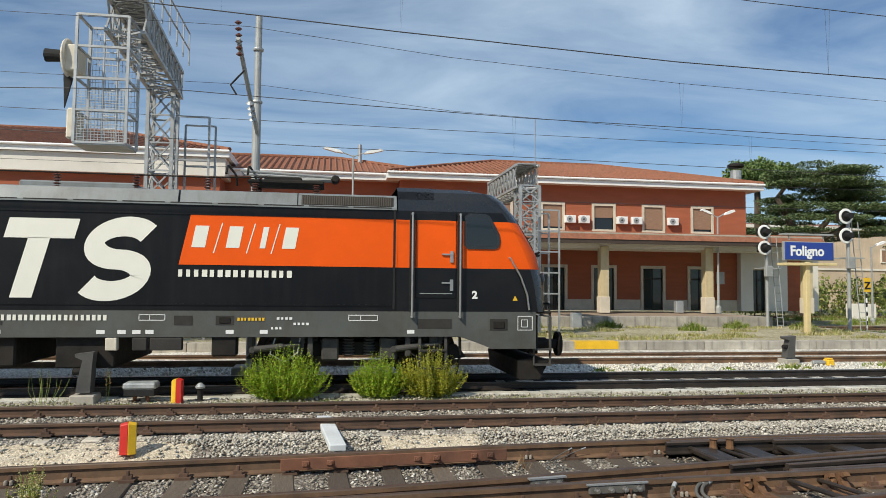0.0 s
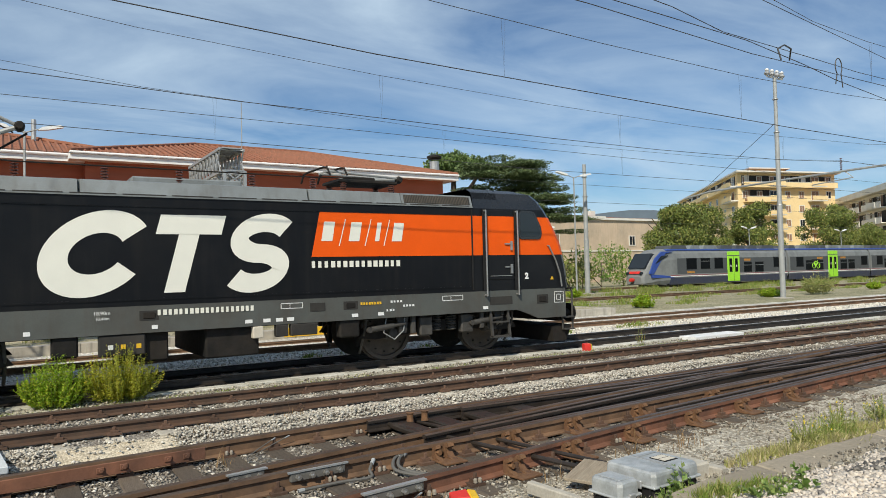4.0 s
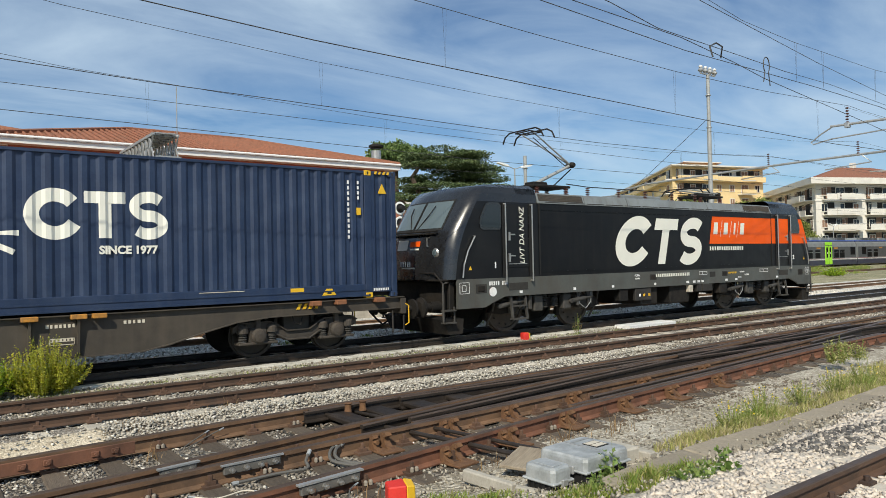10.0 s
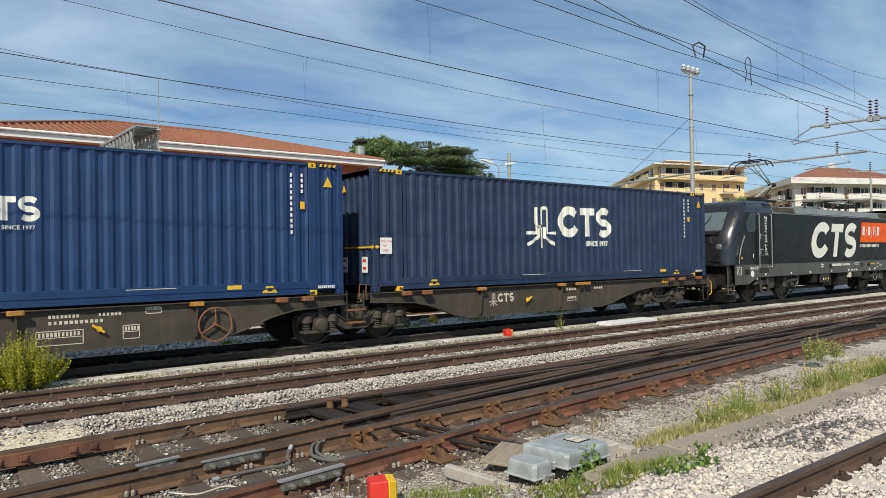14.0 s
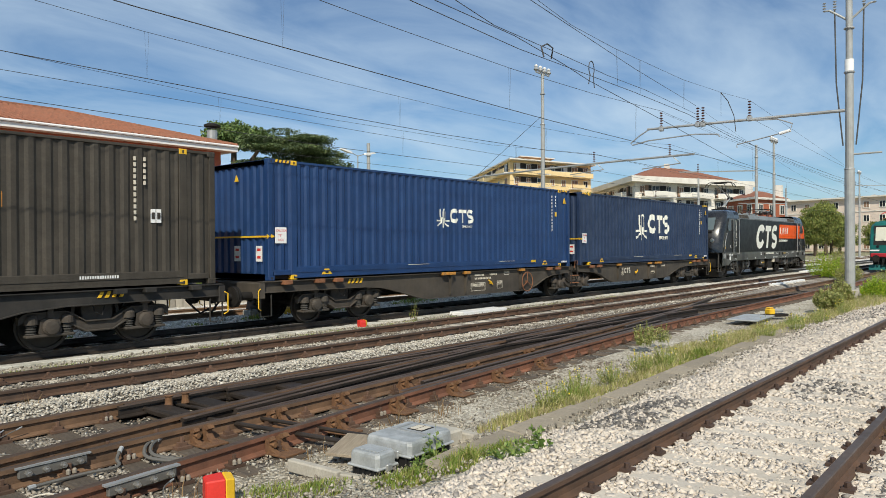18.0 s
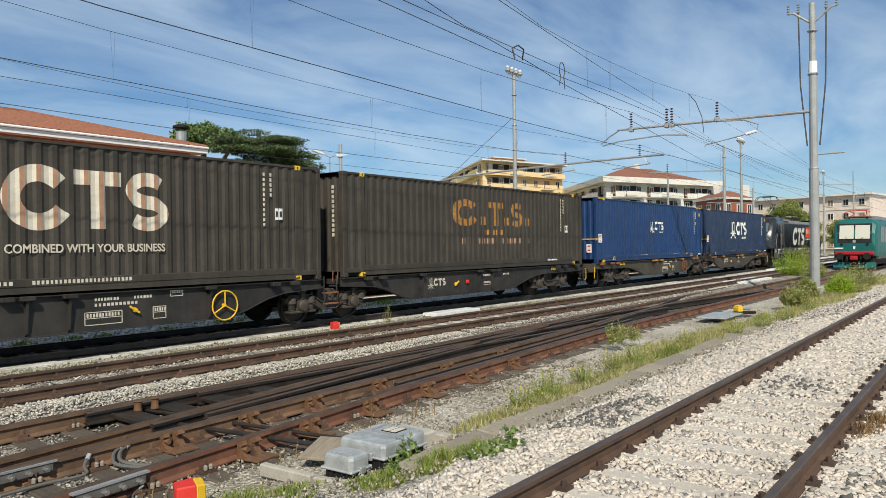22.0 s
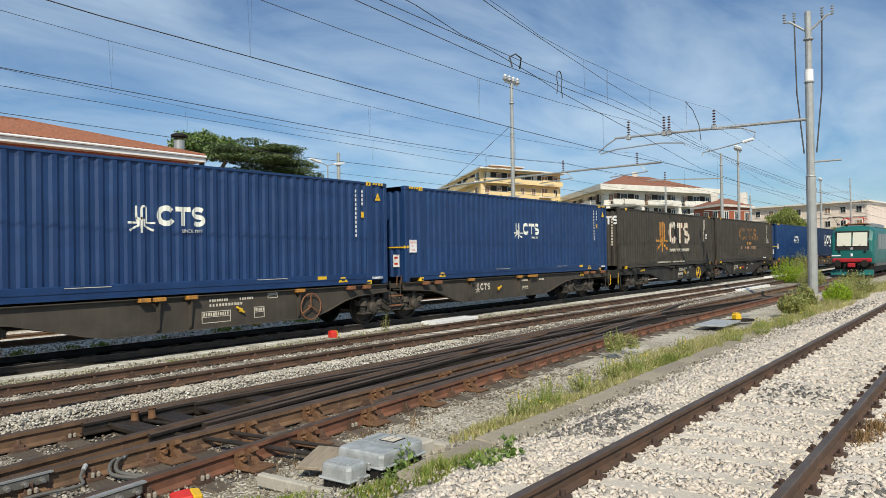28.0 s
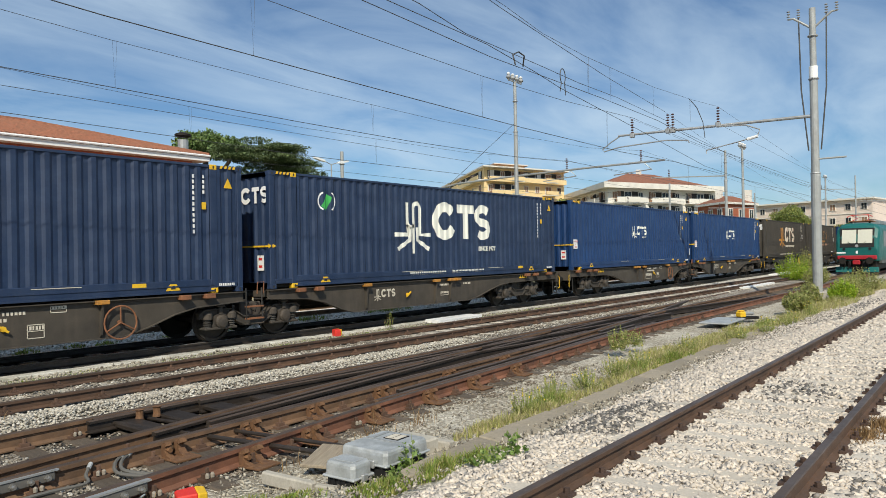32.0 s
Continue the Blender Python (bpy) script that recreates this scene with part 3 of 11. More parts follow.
def marks_faded(c, f, o):
    """Old broken letters of which only the outer ridges keep their paint."""
    q = placed(emblem_ring(), -2.05, -0.6, 1.48, 2.34) + placed(emblem_post(), 0.0, 0.95, 1.5, 2.32) + placed(emblem_bend(), 1.4, 2.3, 1.48, 2.34)
    for x in (-0.4, 1.05, 2.45):
        q.append([(x, 1.52), (x + 0.28, 1.52), (x + 0.28, 1.8), (x, 1.8)])
    foil("faded_emblem", q, f, M_OCHRE, c, keep=lambda k: k % 4 in (0, 2))
    rr = random.Random(5)
    small = []
    for i in range(34):
        if rr.random() < 0.72:
            x = -2.5 + i * 0.16
            small.append([(x, 0.88), (x + 0.09, 0.88), (x + 0.09, 1.06), (x, 1.06)])
    foil("faded_marking", small, f, M_TAN, c, keep=lambda k: k % 4 in (0, 3))
    few = [[(-0.4 + 0.17 * i, 1.18), (-0.3 + 0.17 * i, 1.18), (-0.3 + 0.17 * i, 1.36), (-0.4 + 0.17 * i, 1.36)] for i in range(9) if i % 3]
    foil("faded_marking", few, f, M_OCHRE, c, keep=lambda k: k % 4 in (0, 3))
    bars(16, 0.75, 0.06, M_WHITE, c, (4.0, -CW / 2 - 0.002, 0.2))
    for k in range(2):
        part("lock_plate", bx(5.4 + k * 0.12, 5.5 + k * 0.12, -CW / 2 - 0.002, -CW / 2 + 0.01, 1.3, 1.58), M_WHITE, c)
        part("plate_field", bx(5.415 + k * 0.12, 5.485 + k * 0.12, -CW / 2 - 0.004, -CW / 2, 1.37, 1.51), M_BROWN, c)
    old_marks(c)


def old_marks(c):
    w = -CW / 2 - 0.002
    for x, n in ((5.05, 11), (5.25, 5)):
        bm = B()
        for i in range(n):
            z = 2.62 - i * 0.12
            box(bm, x, x + 0.05, w, w + 0.012, z - 0.08, z)
        part("code_marking", bm, M_IVORY, c)
    bm = B()
    for i in range(11):
        z = 2.5 - i * 0.13
        box(bm, -CL / 2 - 0.004, -CL / 2 + 0.02, -0.9, -0.83, z - 0.09, z)
    part("code_marking", bm, M_IVORY, c)


def marks_brown(c, f, o):
    emblem(c, f, -2.38, 1.23, 2.37, white=M_IVORY, root=M_OCHRE, second=M_TAN)
    lettering("COMBINED WITH YOUR BUSINESS", 0.225, M_IVORY, c, (-0.56, -CW / 2 + 0.002, 0.78), width=0.88, bold=0.004)
    bars(22, 1.9, 0.1, M_IVORY, c, (-2.3, -CW / 2 - 0.002, 0.17))
    bars(24, 1.9, 0.1, M_IVORY, c, (-0.1, -CW / 2 - 0.002, 0.17))
    for k in range(2):
        part("lock_plate", bx(5.4 + k * 0.12, 5.5 + k * 0.12, -CW / 2 - 0.002, -CW / 2 + 0.01, 1.5, 1.78), M_WHITE, c)
        part("plate_field", bx(5.415 + k * 0.12, 5.485 + k * 0.12, -CW / 2 - 0.004, -CW / 2, 1.57, 1.71), M_BROWN, c)
    old_marks(c)
    top_mark(c)


def top_mark(c):
    """White emblem high on the end wall."""
    e = -CL / 2 + 0.015
    bm = B()
    for q in placed(emblem_ring(), 0.1, 0.5, 2.1, 2.5) + placed(emblem_post(), 0.55, 0.85, 2.1, 2.5) + placed(emblem_bend(), 0.88, 1.2, 2.1, 2.5):
        vs = [bm.verts.new((e - 0.004, -u, v)) for u, v in q]
        bm.faces.new(vs)
    for f in bm.faces:
        f.normal_update()
        if f.normal.x > 0:
            f.normal_flip()
    part("painted_emblem", bm, M_WHITE, c)


def marks_leaf(c, f, o):
    emblem(c, f, -2.4, 1.25, 2.37)
    lettering("SINCE 1977", 0.2, M_CREAM, c, (1.75, -CW / 2 + 0.002, 0.86), bold=0.006)
    leaf = ribbon([(-5.1, 2.02), (-4.98, 2.2), (-4.9, 2.36)], 0.2)
    foil("leaf_mark", leaf, f, M_GREENLEAF, c)
    foil("leaf_ring", placed(ribbon(arc(0.5, 0.5, 0.45, 0.45, -60, 60, 8), 0.07) + ribbon(arc(0.5, 0.5, 0.45, 0.45, 120, 240, 8), 0.07), -5.3, -4.66, 1.92, 2.5), f, M_WHITE, c)
    bars(20, 1.75, 0.09, M_CREAM, c, (-1.75, -CW / 2 - 0.002, 0.16))
    bars(22, 1.75, 0.09, M_CREAM, c, (0.3, -CW / 2 - 0.002, 0.16))
    stickers(c, caution=False)
    top_mark(c)


def marks_plain(c, f, o):
    stickers(c)


# -- container flat wagon: two frames that meet on a shared bogie --
def wheelset(parent, x, r, half=0.75, dark=M_WHEEL, discs=False):
    """An axle with two flanged wheels, turning round y."""
    e = new("wheelset")
    e.parent, e.location = parent, (x, 0, r)
    part("axle", rod(B(), (0, -0.95, 0), (0, 0.95, 0), 0.08, n=10), dark, e)
    for s in (-1, 1):
        prof = [(r * 0.28, s * (half - 0.05)), (r * 0.86, s * (half - 0.02)), (r * 0.86, s * (half - 0.065)), (r + 0.028, s * (half - 0.06)), (r + 0.026, s * (half - 0.035)), (r, s * (half - 0.025)),
                (r - 0.005, s * (half + 0.065)), (r * 0.86, s * (half + 0.065)), (r * 0.84, s * (half + 0.02)), (r * 0.3, s * (half + 0.045)), (0.09, s * (half + 0.06))]
        wh = part("wheel", turned(B(), prof, axis="y", n=28), dark, e)
        if discs and s < 0:
            for i in range(12):
                a = 2 * math.pi * i / 12
                rr = r * 0.7
                part("disc_bolt", rod(B(), (rr * math.cos(a), -half - 0.02, rr * math.sin(a)), (rr * math.cos(a), -half - 0.055, rr * math.sin(a)), 0.022, n=6), M_UNDER, wh)
    return e


def coil(bm, x, y, z0, z1, r, turns=5):
    """A coil spring as a stack of rounded turns round a dark core."""
    h = (z1 - z0) / turns
    for k in range(turns):
        turned(bm, [(r * 0.72, 0.0), (r, h * 0.3), (r, h * 0.5), (r * 0.72, h * 0.8)], (x, y, z0 + k * h), n=12)
    return rod(bm, (x, y, z0), (x, y, z1), r * 0.62, n=8)


def bogie(parent, x, spin):
    """Two-axle bogie: swan-necked side beams, hooded coil springs beside round axle-box covers."""
    for s in (-1, 1):
        y = s * 1.0
        neck = [(-1.42, 0.66), (-1.3, 0.74), (-0.62, 0.74), (-0.46, 0.66), (-0.26, 0.53), (0.26, 0.53), (0.46, 0.66), (0.62, 0.74), (1.3, 0.74), (1.42, 0.66)]
        web = [(a, b) for a, b in neck] + [(a, b - 0.2 + 0.07 * (abs(a) > 0.5)) for a, b in neck[::-1]]
        beam_ = part("side_beam", prism(B(), [(x + a, b) for a, b in web], "y", y - 0.05, y + 0.05), M_BOGIE, parent)
        lip = B()
        for dz in (0.0, -0.2):
            for p, q in zip(neck, neck[1:]):
                k = 0.07 if dz and abs(p[0]) > 0.5 and abs(q[0]) > 0.5 else 0.0
                if not dz or abs(p[0] + q[0]) < 1.4:
                    beam(lip, (x + p[0], y, p[1] + dz + k), (x + q[0], y, q[1] + dz + k), 0.2, 0.022)
        part("beam_lip", lip, M_BOGIE, beam_)
        for ax in (-0.9, 0.9):
            c = x + ax
            bm = prism(B(), [(c - 0.2, 0.36), (c - 0.13, 0.31), (c + 0.13, 0.31), (c + 0.2, 0.36), (c + 0.17, 0.6), (c + 0.08, 0.64), (c - 0.08, 0.64), (c - 0.17, 0.6)], "y", y - 0.1, y + 0.12 * s if s > 0 else y + 0.1)
            bx_ = part("axle_box", bm, M_BOGIE, parent)
            cv = turned(B(), [(0.15, 0.0), (0.155, s * 0.05), (0.13, s * 0.08), (0.12, s * 0.1), (0.05, s * 0.115)], (c, y + s * 0.1, 0.47), axis="y", n=18)
            part("end_cover", cv, M_BOGIE, bx_)
            part("saddle", bx(c - 0.42, c + 0.42, y - 0.14, y + 0.14, 0.29, 0.345, 0.015), M_BOGIE, bx_)
            part("horn_guide", bx(c - 0.055, c + 0.055, y + s * 0.06 - 0.06, y + s * 0.06 + 0.06, 0.62, 0.82, 0.015), M_BOGIE, beam_)
            part("guide_cap", bx(c - 0.1, c + 0.1, y + s * 0.06 - 0.08, y + s * 0.06 + 0.08, 0.8, 0.84, 0.01), M_BOGIE, beam_)
            for sx in (-0.31, 0.31):
                part("spring", coil(B(), c + sx, y + s * 0.03, 0.34, 0.58, 0.095), M_UNDERGREY, parent)
                hood = turned(B(), [(0.125, 0.0), (0.12, 0.11), (0.09, 0.16), (0.04, 0.17)], (c + sx, y + s * 0.03, 0.53), n=14)
                part("spring_hood", hood, M_BOGIE, beam_)
        part("brake_rod", path_rod(B(), [(x - 0.55, y + s * 0.08, 0.5), (x - 0.25, y + s * 0.1, 0.34), (x + 0.25, y + s * 0.1, 0.34), (x + 0.55, y + s * 0.08, 0.5)], 0.018), M_BOGIE, parent)
        part("brake_hanger", beam(B(), (x - 0.42, y - s * 0.12, 0.8), (x - 0.46, y - s * 0.12, 0.3), 0.04, 0.07), M_BOGIE, parent)
        part("brake_hanger", beam(B(), (x + 0.42, y - s * 0.12, 0.8), (x + 0.46, y - s * 0.12, 0.3), 0.04, 0.07), M_BOGIE, parent)
        part("hose", path_rod(B(), [(x - 0.15, y + s * 0.1, 0.86), (x - 0.12, y + s * 0.14, 0.7), (x + 0.02, y + s * 0.14, 0.62), (x + 0.08, y + s * 0.12, 0.8)], 0.012), M_RUBBER, parent)
    for ax in (-0.9, 0.9):
        spin.append((wheelset(parent, x + ax, 0.46), 0.46, x + ax))
    part("bolster", bx(x - 0.3, x + 0.3, -0.98, 0.98, 0.5, 0.85, 0.02), M_BOGIE, parent)


def wagon(label, paint, spin, wheel_paint=M_UNDER, emblem_side=0):
    w = thing("container_wagon", label, "freight wagon", group="container wagons of the train")
    belly = [(0.35, 1.1), (14.3, 1.1), (14.3, 0.86), (11.0, 0.84), (10.3, 0.78), (9.6, 0.62), (9.0, 0.46), (8.5, 0.37), (3.2, 0.37), (2.7, 0.5), (2.1, 0.72), (1.6, 0.83), (0.35, 0.9)]
    for hx in (1, -1):
        pts = [(hx * a, b) for a, b in belly]
        for s in (-1, 1):
            sill = part("side_sill", prism(B(), pts, "y", s * 1.17 - 0.012, s * 1.17 + 0.012), paint, w)
            part("top_flange", bx(*sorted((hx * 0.35, hx * 14.3)), s * 1.17 - 0.09, s * 1.17 + 0.09, 1.1, 1.12), paint, sill)
            edge_ = B()
            for p, q in zip(belly[2:], belly[3:]):
                beam(edge_, (hx * p[0], s * 1.17, p[1]), (hx * q[0], s * 1.17, q[1]), 0.15, 0.02)
            part("edge_lip", edge_, paint, sill)
            for x in (3.67, 6.70, 7.45):
                rib = prism(B(), [(s * 1.18, 0.38), (s * 1.24, 0.45), (s * 1.3, 1.06), (s * 1.18, 1.1)], "x", hx * x - 0.02, hx * x + 0.02)
                part("rib", rib, paint, sill)
                cap = bx(hx * x - 0.13, hx * x + 0.13, *sorted((s * 1.16, s * 1.34)), 1.04, 1.125, 0.01)
                part("container_stop", cap, M_OCHRE if paint is M_WAGON else paint, sill)
            part("container_stop", bx(hx * 7.78 - 0.12, hx * 7.78 + 0.12, *sorted((s * 1.16, s * 1.34)), 1.04, 1.125, 0.01), M_OCHRE if paint is M_WAGON else paint, sill)
            for x in (1.3, 1.9, 12.0, 12.6, 13.6):
                part("twist_lock", bx(hx * x - 0.12, hx * x + 0.12, *sorted((s * 1.05, s * 1.36)), 1.02, 1.124, 0.012), M_RUST if paint is M_WAGON else M_WAGON_B, w)
        part("cross_deck", bx(*sorted((hx * 10.3, hx * 14.3)), -1.1, 1.1, 0.95, 1.09), paint, w)
        part("cross_deck", bx(*sorted((hx * 0.3, hx * 1.7)), -1.1, 1.1, 0.95, 1.09), paint, w)
        for x in (3.4, 5.0, 6.7, 8.3):
            part("cross_beam", bx(hx * x - 0.08, hx * x + 0.08, -1.15, 1.15, 0.7, 1.0), M_UNDER, w)
        part("centre_sill", bx(*sorted((hx * 1.0, hx * 11)), -0.25, 0.25, 0.6, 1.0), M_UNDER, w)
        part("brake_cylinder", rod(B(), (hx * 5.6, 0.5, 0.62), (hx * 6.4, 0.5, 0.62), 0.16, n=14), M_UNDER, w)
        part("head_stock", bx(*sorted((hx * 14.2, hx * 14.35)), -1.25, 1.25, 0.72, 1.08, 0.01), paint, w)
        for s in (-1, 1):
            bm = turned(B(), [(0.1, 0), (0.1, hx * 0.3), (0.07, hx * 0.3), (0.07, hx * 0.4), (0.24, hx * 0.41), (0.24, hx * 0.46), (0.16, hx * 0.475)], (hx * 14.33, s * 0.875, 0.78), axis="x", n=16)
            part("buffer", bm, M_UNDER, w)
            part("shunter_step", path_rod(B(), [(hx * 14.3, s * 1.2, 0.8), (hx * 14.3, s * 1.2, 0.3), (hx * 14.0, s * 1.2, 0.3), (hx * 14.0, s * 1.2, 0.8)], 0.018), M_WAGON_B, w)
            part("grab_rail", path_rod(B(), [(hx * 14.32, s * 1.24, 0.95), (hx * 14.4, s * 1.27, 0.9), (hx * 14.4, s * 1.27, 0.5), (hx * 14.32, s * 1.24, 0.45)], 0.014), M_YELLOW, w)
        part("coupling_hook", path_rod(B(), [(hx * 14.3, 0, 0.75), (hx * 14.75, 0, 0.75), (hx * 14.8, 0, 0.6)], 0.05), M_UNDER, w)
        part("brake_hose", path_rod(B(), [(hx * 14.3, 0.35, 0.7), (hx * 14.5, 0.35, 0.5), (hx * 14.65, 0.3, 0.35), (hx * 14.8, 0.2, 0.45)], 0.025), M_RUBBER, w)
        tie = B()
        for k in range(4):
            a = hx * 11.6 + k * 0.14
            prism(tie, [(a, 0.96), (a + 0.07, 0.96), (a + 0.13, 1.08), (a + 0.06, 1.08)], "y", -1.2, -1.185)
        part("hazard_band", tie, M_YELLOW, w)
        bogie(w, hx * 11.69, spin)
    bogie(w, 0.0, spin)
    part("joint_plate", bx(-0.4, 0.4, -0.5, 0.5, 0.8, 1.0), M_UNDER, w)
    for s in (-1, 1):
        lad = B()
        path_rod(lad, [(-0.34, s * 1.28, 1.2), (-0.34, s * 1.3, 0.48), (0.1, s * 1.3, 0.48), (0.1, s * 1.28, 1.2)], 0.018)
        rod(lad, (-0.34, s * 1.28, 0.92), (-0.34, s * 1.0, 0.92), 0.02)
        rod(lad, (0.1, s * 1.28, 0.92), (0.1, s * 1.0, 0.92), 0.02)
        l = part("ladder", lad, M_WAGON_B, w)
        for z in (0.48, 0.76):
            part("rung", bx(-0.34, 0.1, s * 1.3 - 0.07, s * 1.3 + 0.07, z - 0.01, z + 0.02), M_RUST, l)
        part("hand_hoop", path_rod(B(), [(0.02, s * 1.22, 1.05), (0.02, s * 1.24, 1.32), (0.2, s * 1.24, 1.32), (0.2, s * 1.22, 1.05)], 0.015), M_RUST, w)
    # hand wheel and brake lever on the side that faces the platform
    hw = B()
    ring = [(-3.3 + 0.33 * math.cos(a), -1.26, 0.66 + 0.33 * math.sin(a)) for a in [2 * math.pi * i / 24 for i in range(25)]]
    path_rod(hw, ring, 0.018)
    for a in (90, 210, 330):
        rod(hw, (-3.3, -1.26, 0.66), (-3.3 + 0.33 * math.cos(radians(a)), -1.26, 0.66 + 0.33 * math.sin(radians(a))), 0.016)
    rod(hw, (-3.3, -1.26, 0.66), (-3.3, -1.15, 0.66), 0.04)
    part("hand_wheel", hw, M_YELLOW if paint is M_WAGON_B else M_RUST, w)
    for hx in (1, -1):
        lv = B()
        rod(lv, (hx * 5.4, -1.185, 0.72), (hx * 5.4, -1.24, 0.72), 0.05)
        beam(lv, (hx * 5.32, -1.24, 0.66), (hx * 5.52, -1.24, 0.8), 0.03, 0.04)
        part("brake_lever", lv, M_YELLOW, w)
    mk = M_IVORY
    y = -1.186
    for x, n, ww, z in ((-6.2, 8, 0.5, 0.95), (-5.4, 6, 0.4, 0.95), (-6.2, 11, 0.9, 0.84), (6.95, 8, 0.55, 0.9), (8.2, 5, 0.4, 0.9)):
        bars(n, ww, 0.06, mk, w, (x, y, z))
    for x, z, a, b in ((-6.4, 0.48, 0.75, 0.26), (-5.0, 0.5, 0.3, 0.26), (-4.6, 0.94, 0.3, 0.13), (7.0, 0.6, 0.4, 0.12)):
        fr = B()
        for q in ((0, a, 0, 0.015), (0, a, b - 0.015, b), (0, 0.015, 0, b), (a - 0.015, a, 0, b), (0, a, b / 2, b / 2 + 0.012)):
            box(fr, x + q[0], x + q[1], y - 0.004, y + 0.002, z + q[2], z + q[3])
        part("data_frame", fr, mk, w)
        bars(int(a * 12) + 2, a * 0.9, b * 0.28, mk, w, (x + 0.04, y, z + b * 0.6))
    q = placed(emblem_roots(), 4.0, 4.3, 0.6, 0.95) + placed(emblem_ring(), 4.3, 4.5, 0.7, 0.93) + placed(emblem_post(), 4.52, 4.7, 0.7, 0.93) + placed(emblem_bend(), 4.72, 4.9, 0.7, 0.93)
    foil("painted_emblem", q, [(3, -1.185, 6, -1.185)], mk, w)
    if paint is M_WAGON_B:
        part("handle_knob", bx(5.95, 6.1, -1.25, -1.19, 0.7, 0.82, 0.02), M_RED, w)
    return w


# -- electric locomotive --
HALF = 1.49
ROWS_Z = (0.98, 1.46, 2.0, 2.3, 2.62, 2.9, 3.22, 3.4, 3.62, 3.78, 3.87)
SIDE_X = (8.68, 8.66, 8.58, 8.5, 8.38, 8.24, 8.06, 7.94, 7.76, 7.6, 7.2)
NOSE_X = (8.97, 8.97, 8.93, 8.87, 8.79, 8.62, 8.42, 8.31, 8.15, 7.97, 7.5)
SIDE_Y = (1.49, 1.49, 1.49, 1.49, 1.49, 1.49, 1.49, 1.475, 1.44, 1.37, 1.2)


def at_row(tab, z):
    return float(np.interp(z, ROWS_Z, tab))


def cab_outline(z):
    """Half outline of the cab at a height, from the rear of the side to the middle of the nose."""
    sx, nx, sy = at_row(SIDE_X, z), at_row(NOSE_X, z), at_row(SIDE_Y, z)
    d = nx - sx
    return [(5.9, sy), (7.0 if sx > 7.05 else sx - 0.05, sy), (sx, sy), (sx + 0.42 * d, sy - 0.1), (sx + 0.72 * d, sy - 0.27), (nx, sy - 0.62), (nx + 0.06, sy - 1.0), (nx + 0.08, 0.0)]


def nose_at(z, y):
    o = cab_outline(z)
    ys, xs = [p[1] for p in o][2:], [p[0] for p in o][2:]
    return float(np.interp(-abs(y), [-v for v in ys], xs))


def cab_shell(sgn, colours):
    """Lofted cab; colours gives the material slot from the height."""
    bm = B()
    rings = []
    for z in ROWS_Z[1:]:
        h = cab_outline(z)
        pts = h + [(x, -y) for x, y in h[-2::-1]]
        rings.append([bm.verts.new((sgn * x, y, z)) for x, y in pts])
    fs = []
    for r, (a, b) in enumerate(zip(rings, rings[1:])):
        for i in range(len(a) - 1):
            f = bm.faces.new((a[i], a[i + 1], b[i + 1], b[i]))
            f.material_index = colours(ROWS_Z[1 + r] + 0.05, i)
            f.smooth = 1 < i < len(a) - 3
            fs.append(f)
    top = bm.faces.new(rings[-1])
    fs.append(top)
    for a, b in zip(rings, rings[1:]):
        pass
    back = bm.faces.new([r[0] for r in rings] + [r[-1] for r in rings[::-1]])
    fs.append(back)
    bmesh.ops.recalc_face_normals(bm, faces=fs)
    return bm


def nose_panel(sgn, y0, y1, z0, z1, out, n=6):
    """A sheet that lies on the nose between two heights and two sides."""
    bm = B()
    grid = []
    for j in range(5):
        z = z0 + (z1 - z0) * j / 4
        grid.append([bm.verts.new((sgn * (nose_at(z, y0 + (y1 - y0) * i / n) + out), y0 + (y1 - y0) * i / n, z + out * 0.5)) for i in range(n + 1)])
    for a, b in zip(grid, grid[1:]):
        for i in range(n):
            bm.faces.new((a[i], a[i + 1], b[i + 1], b[i]))
    bmesh.ops.recalc_face_normals(bm, faces=bm.faces)
    if sum(f.normal.x for f in bm.faces) * sgn < 0:
        for f in bm.faces:
            f.normal_flip()
    return bm


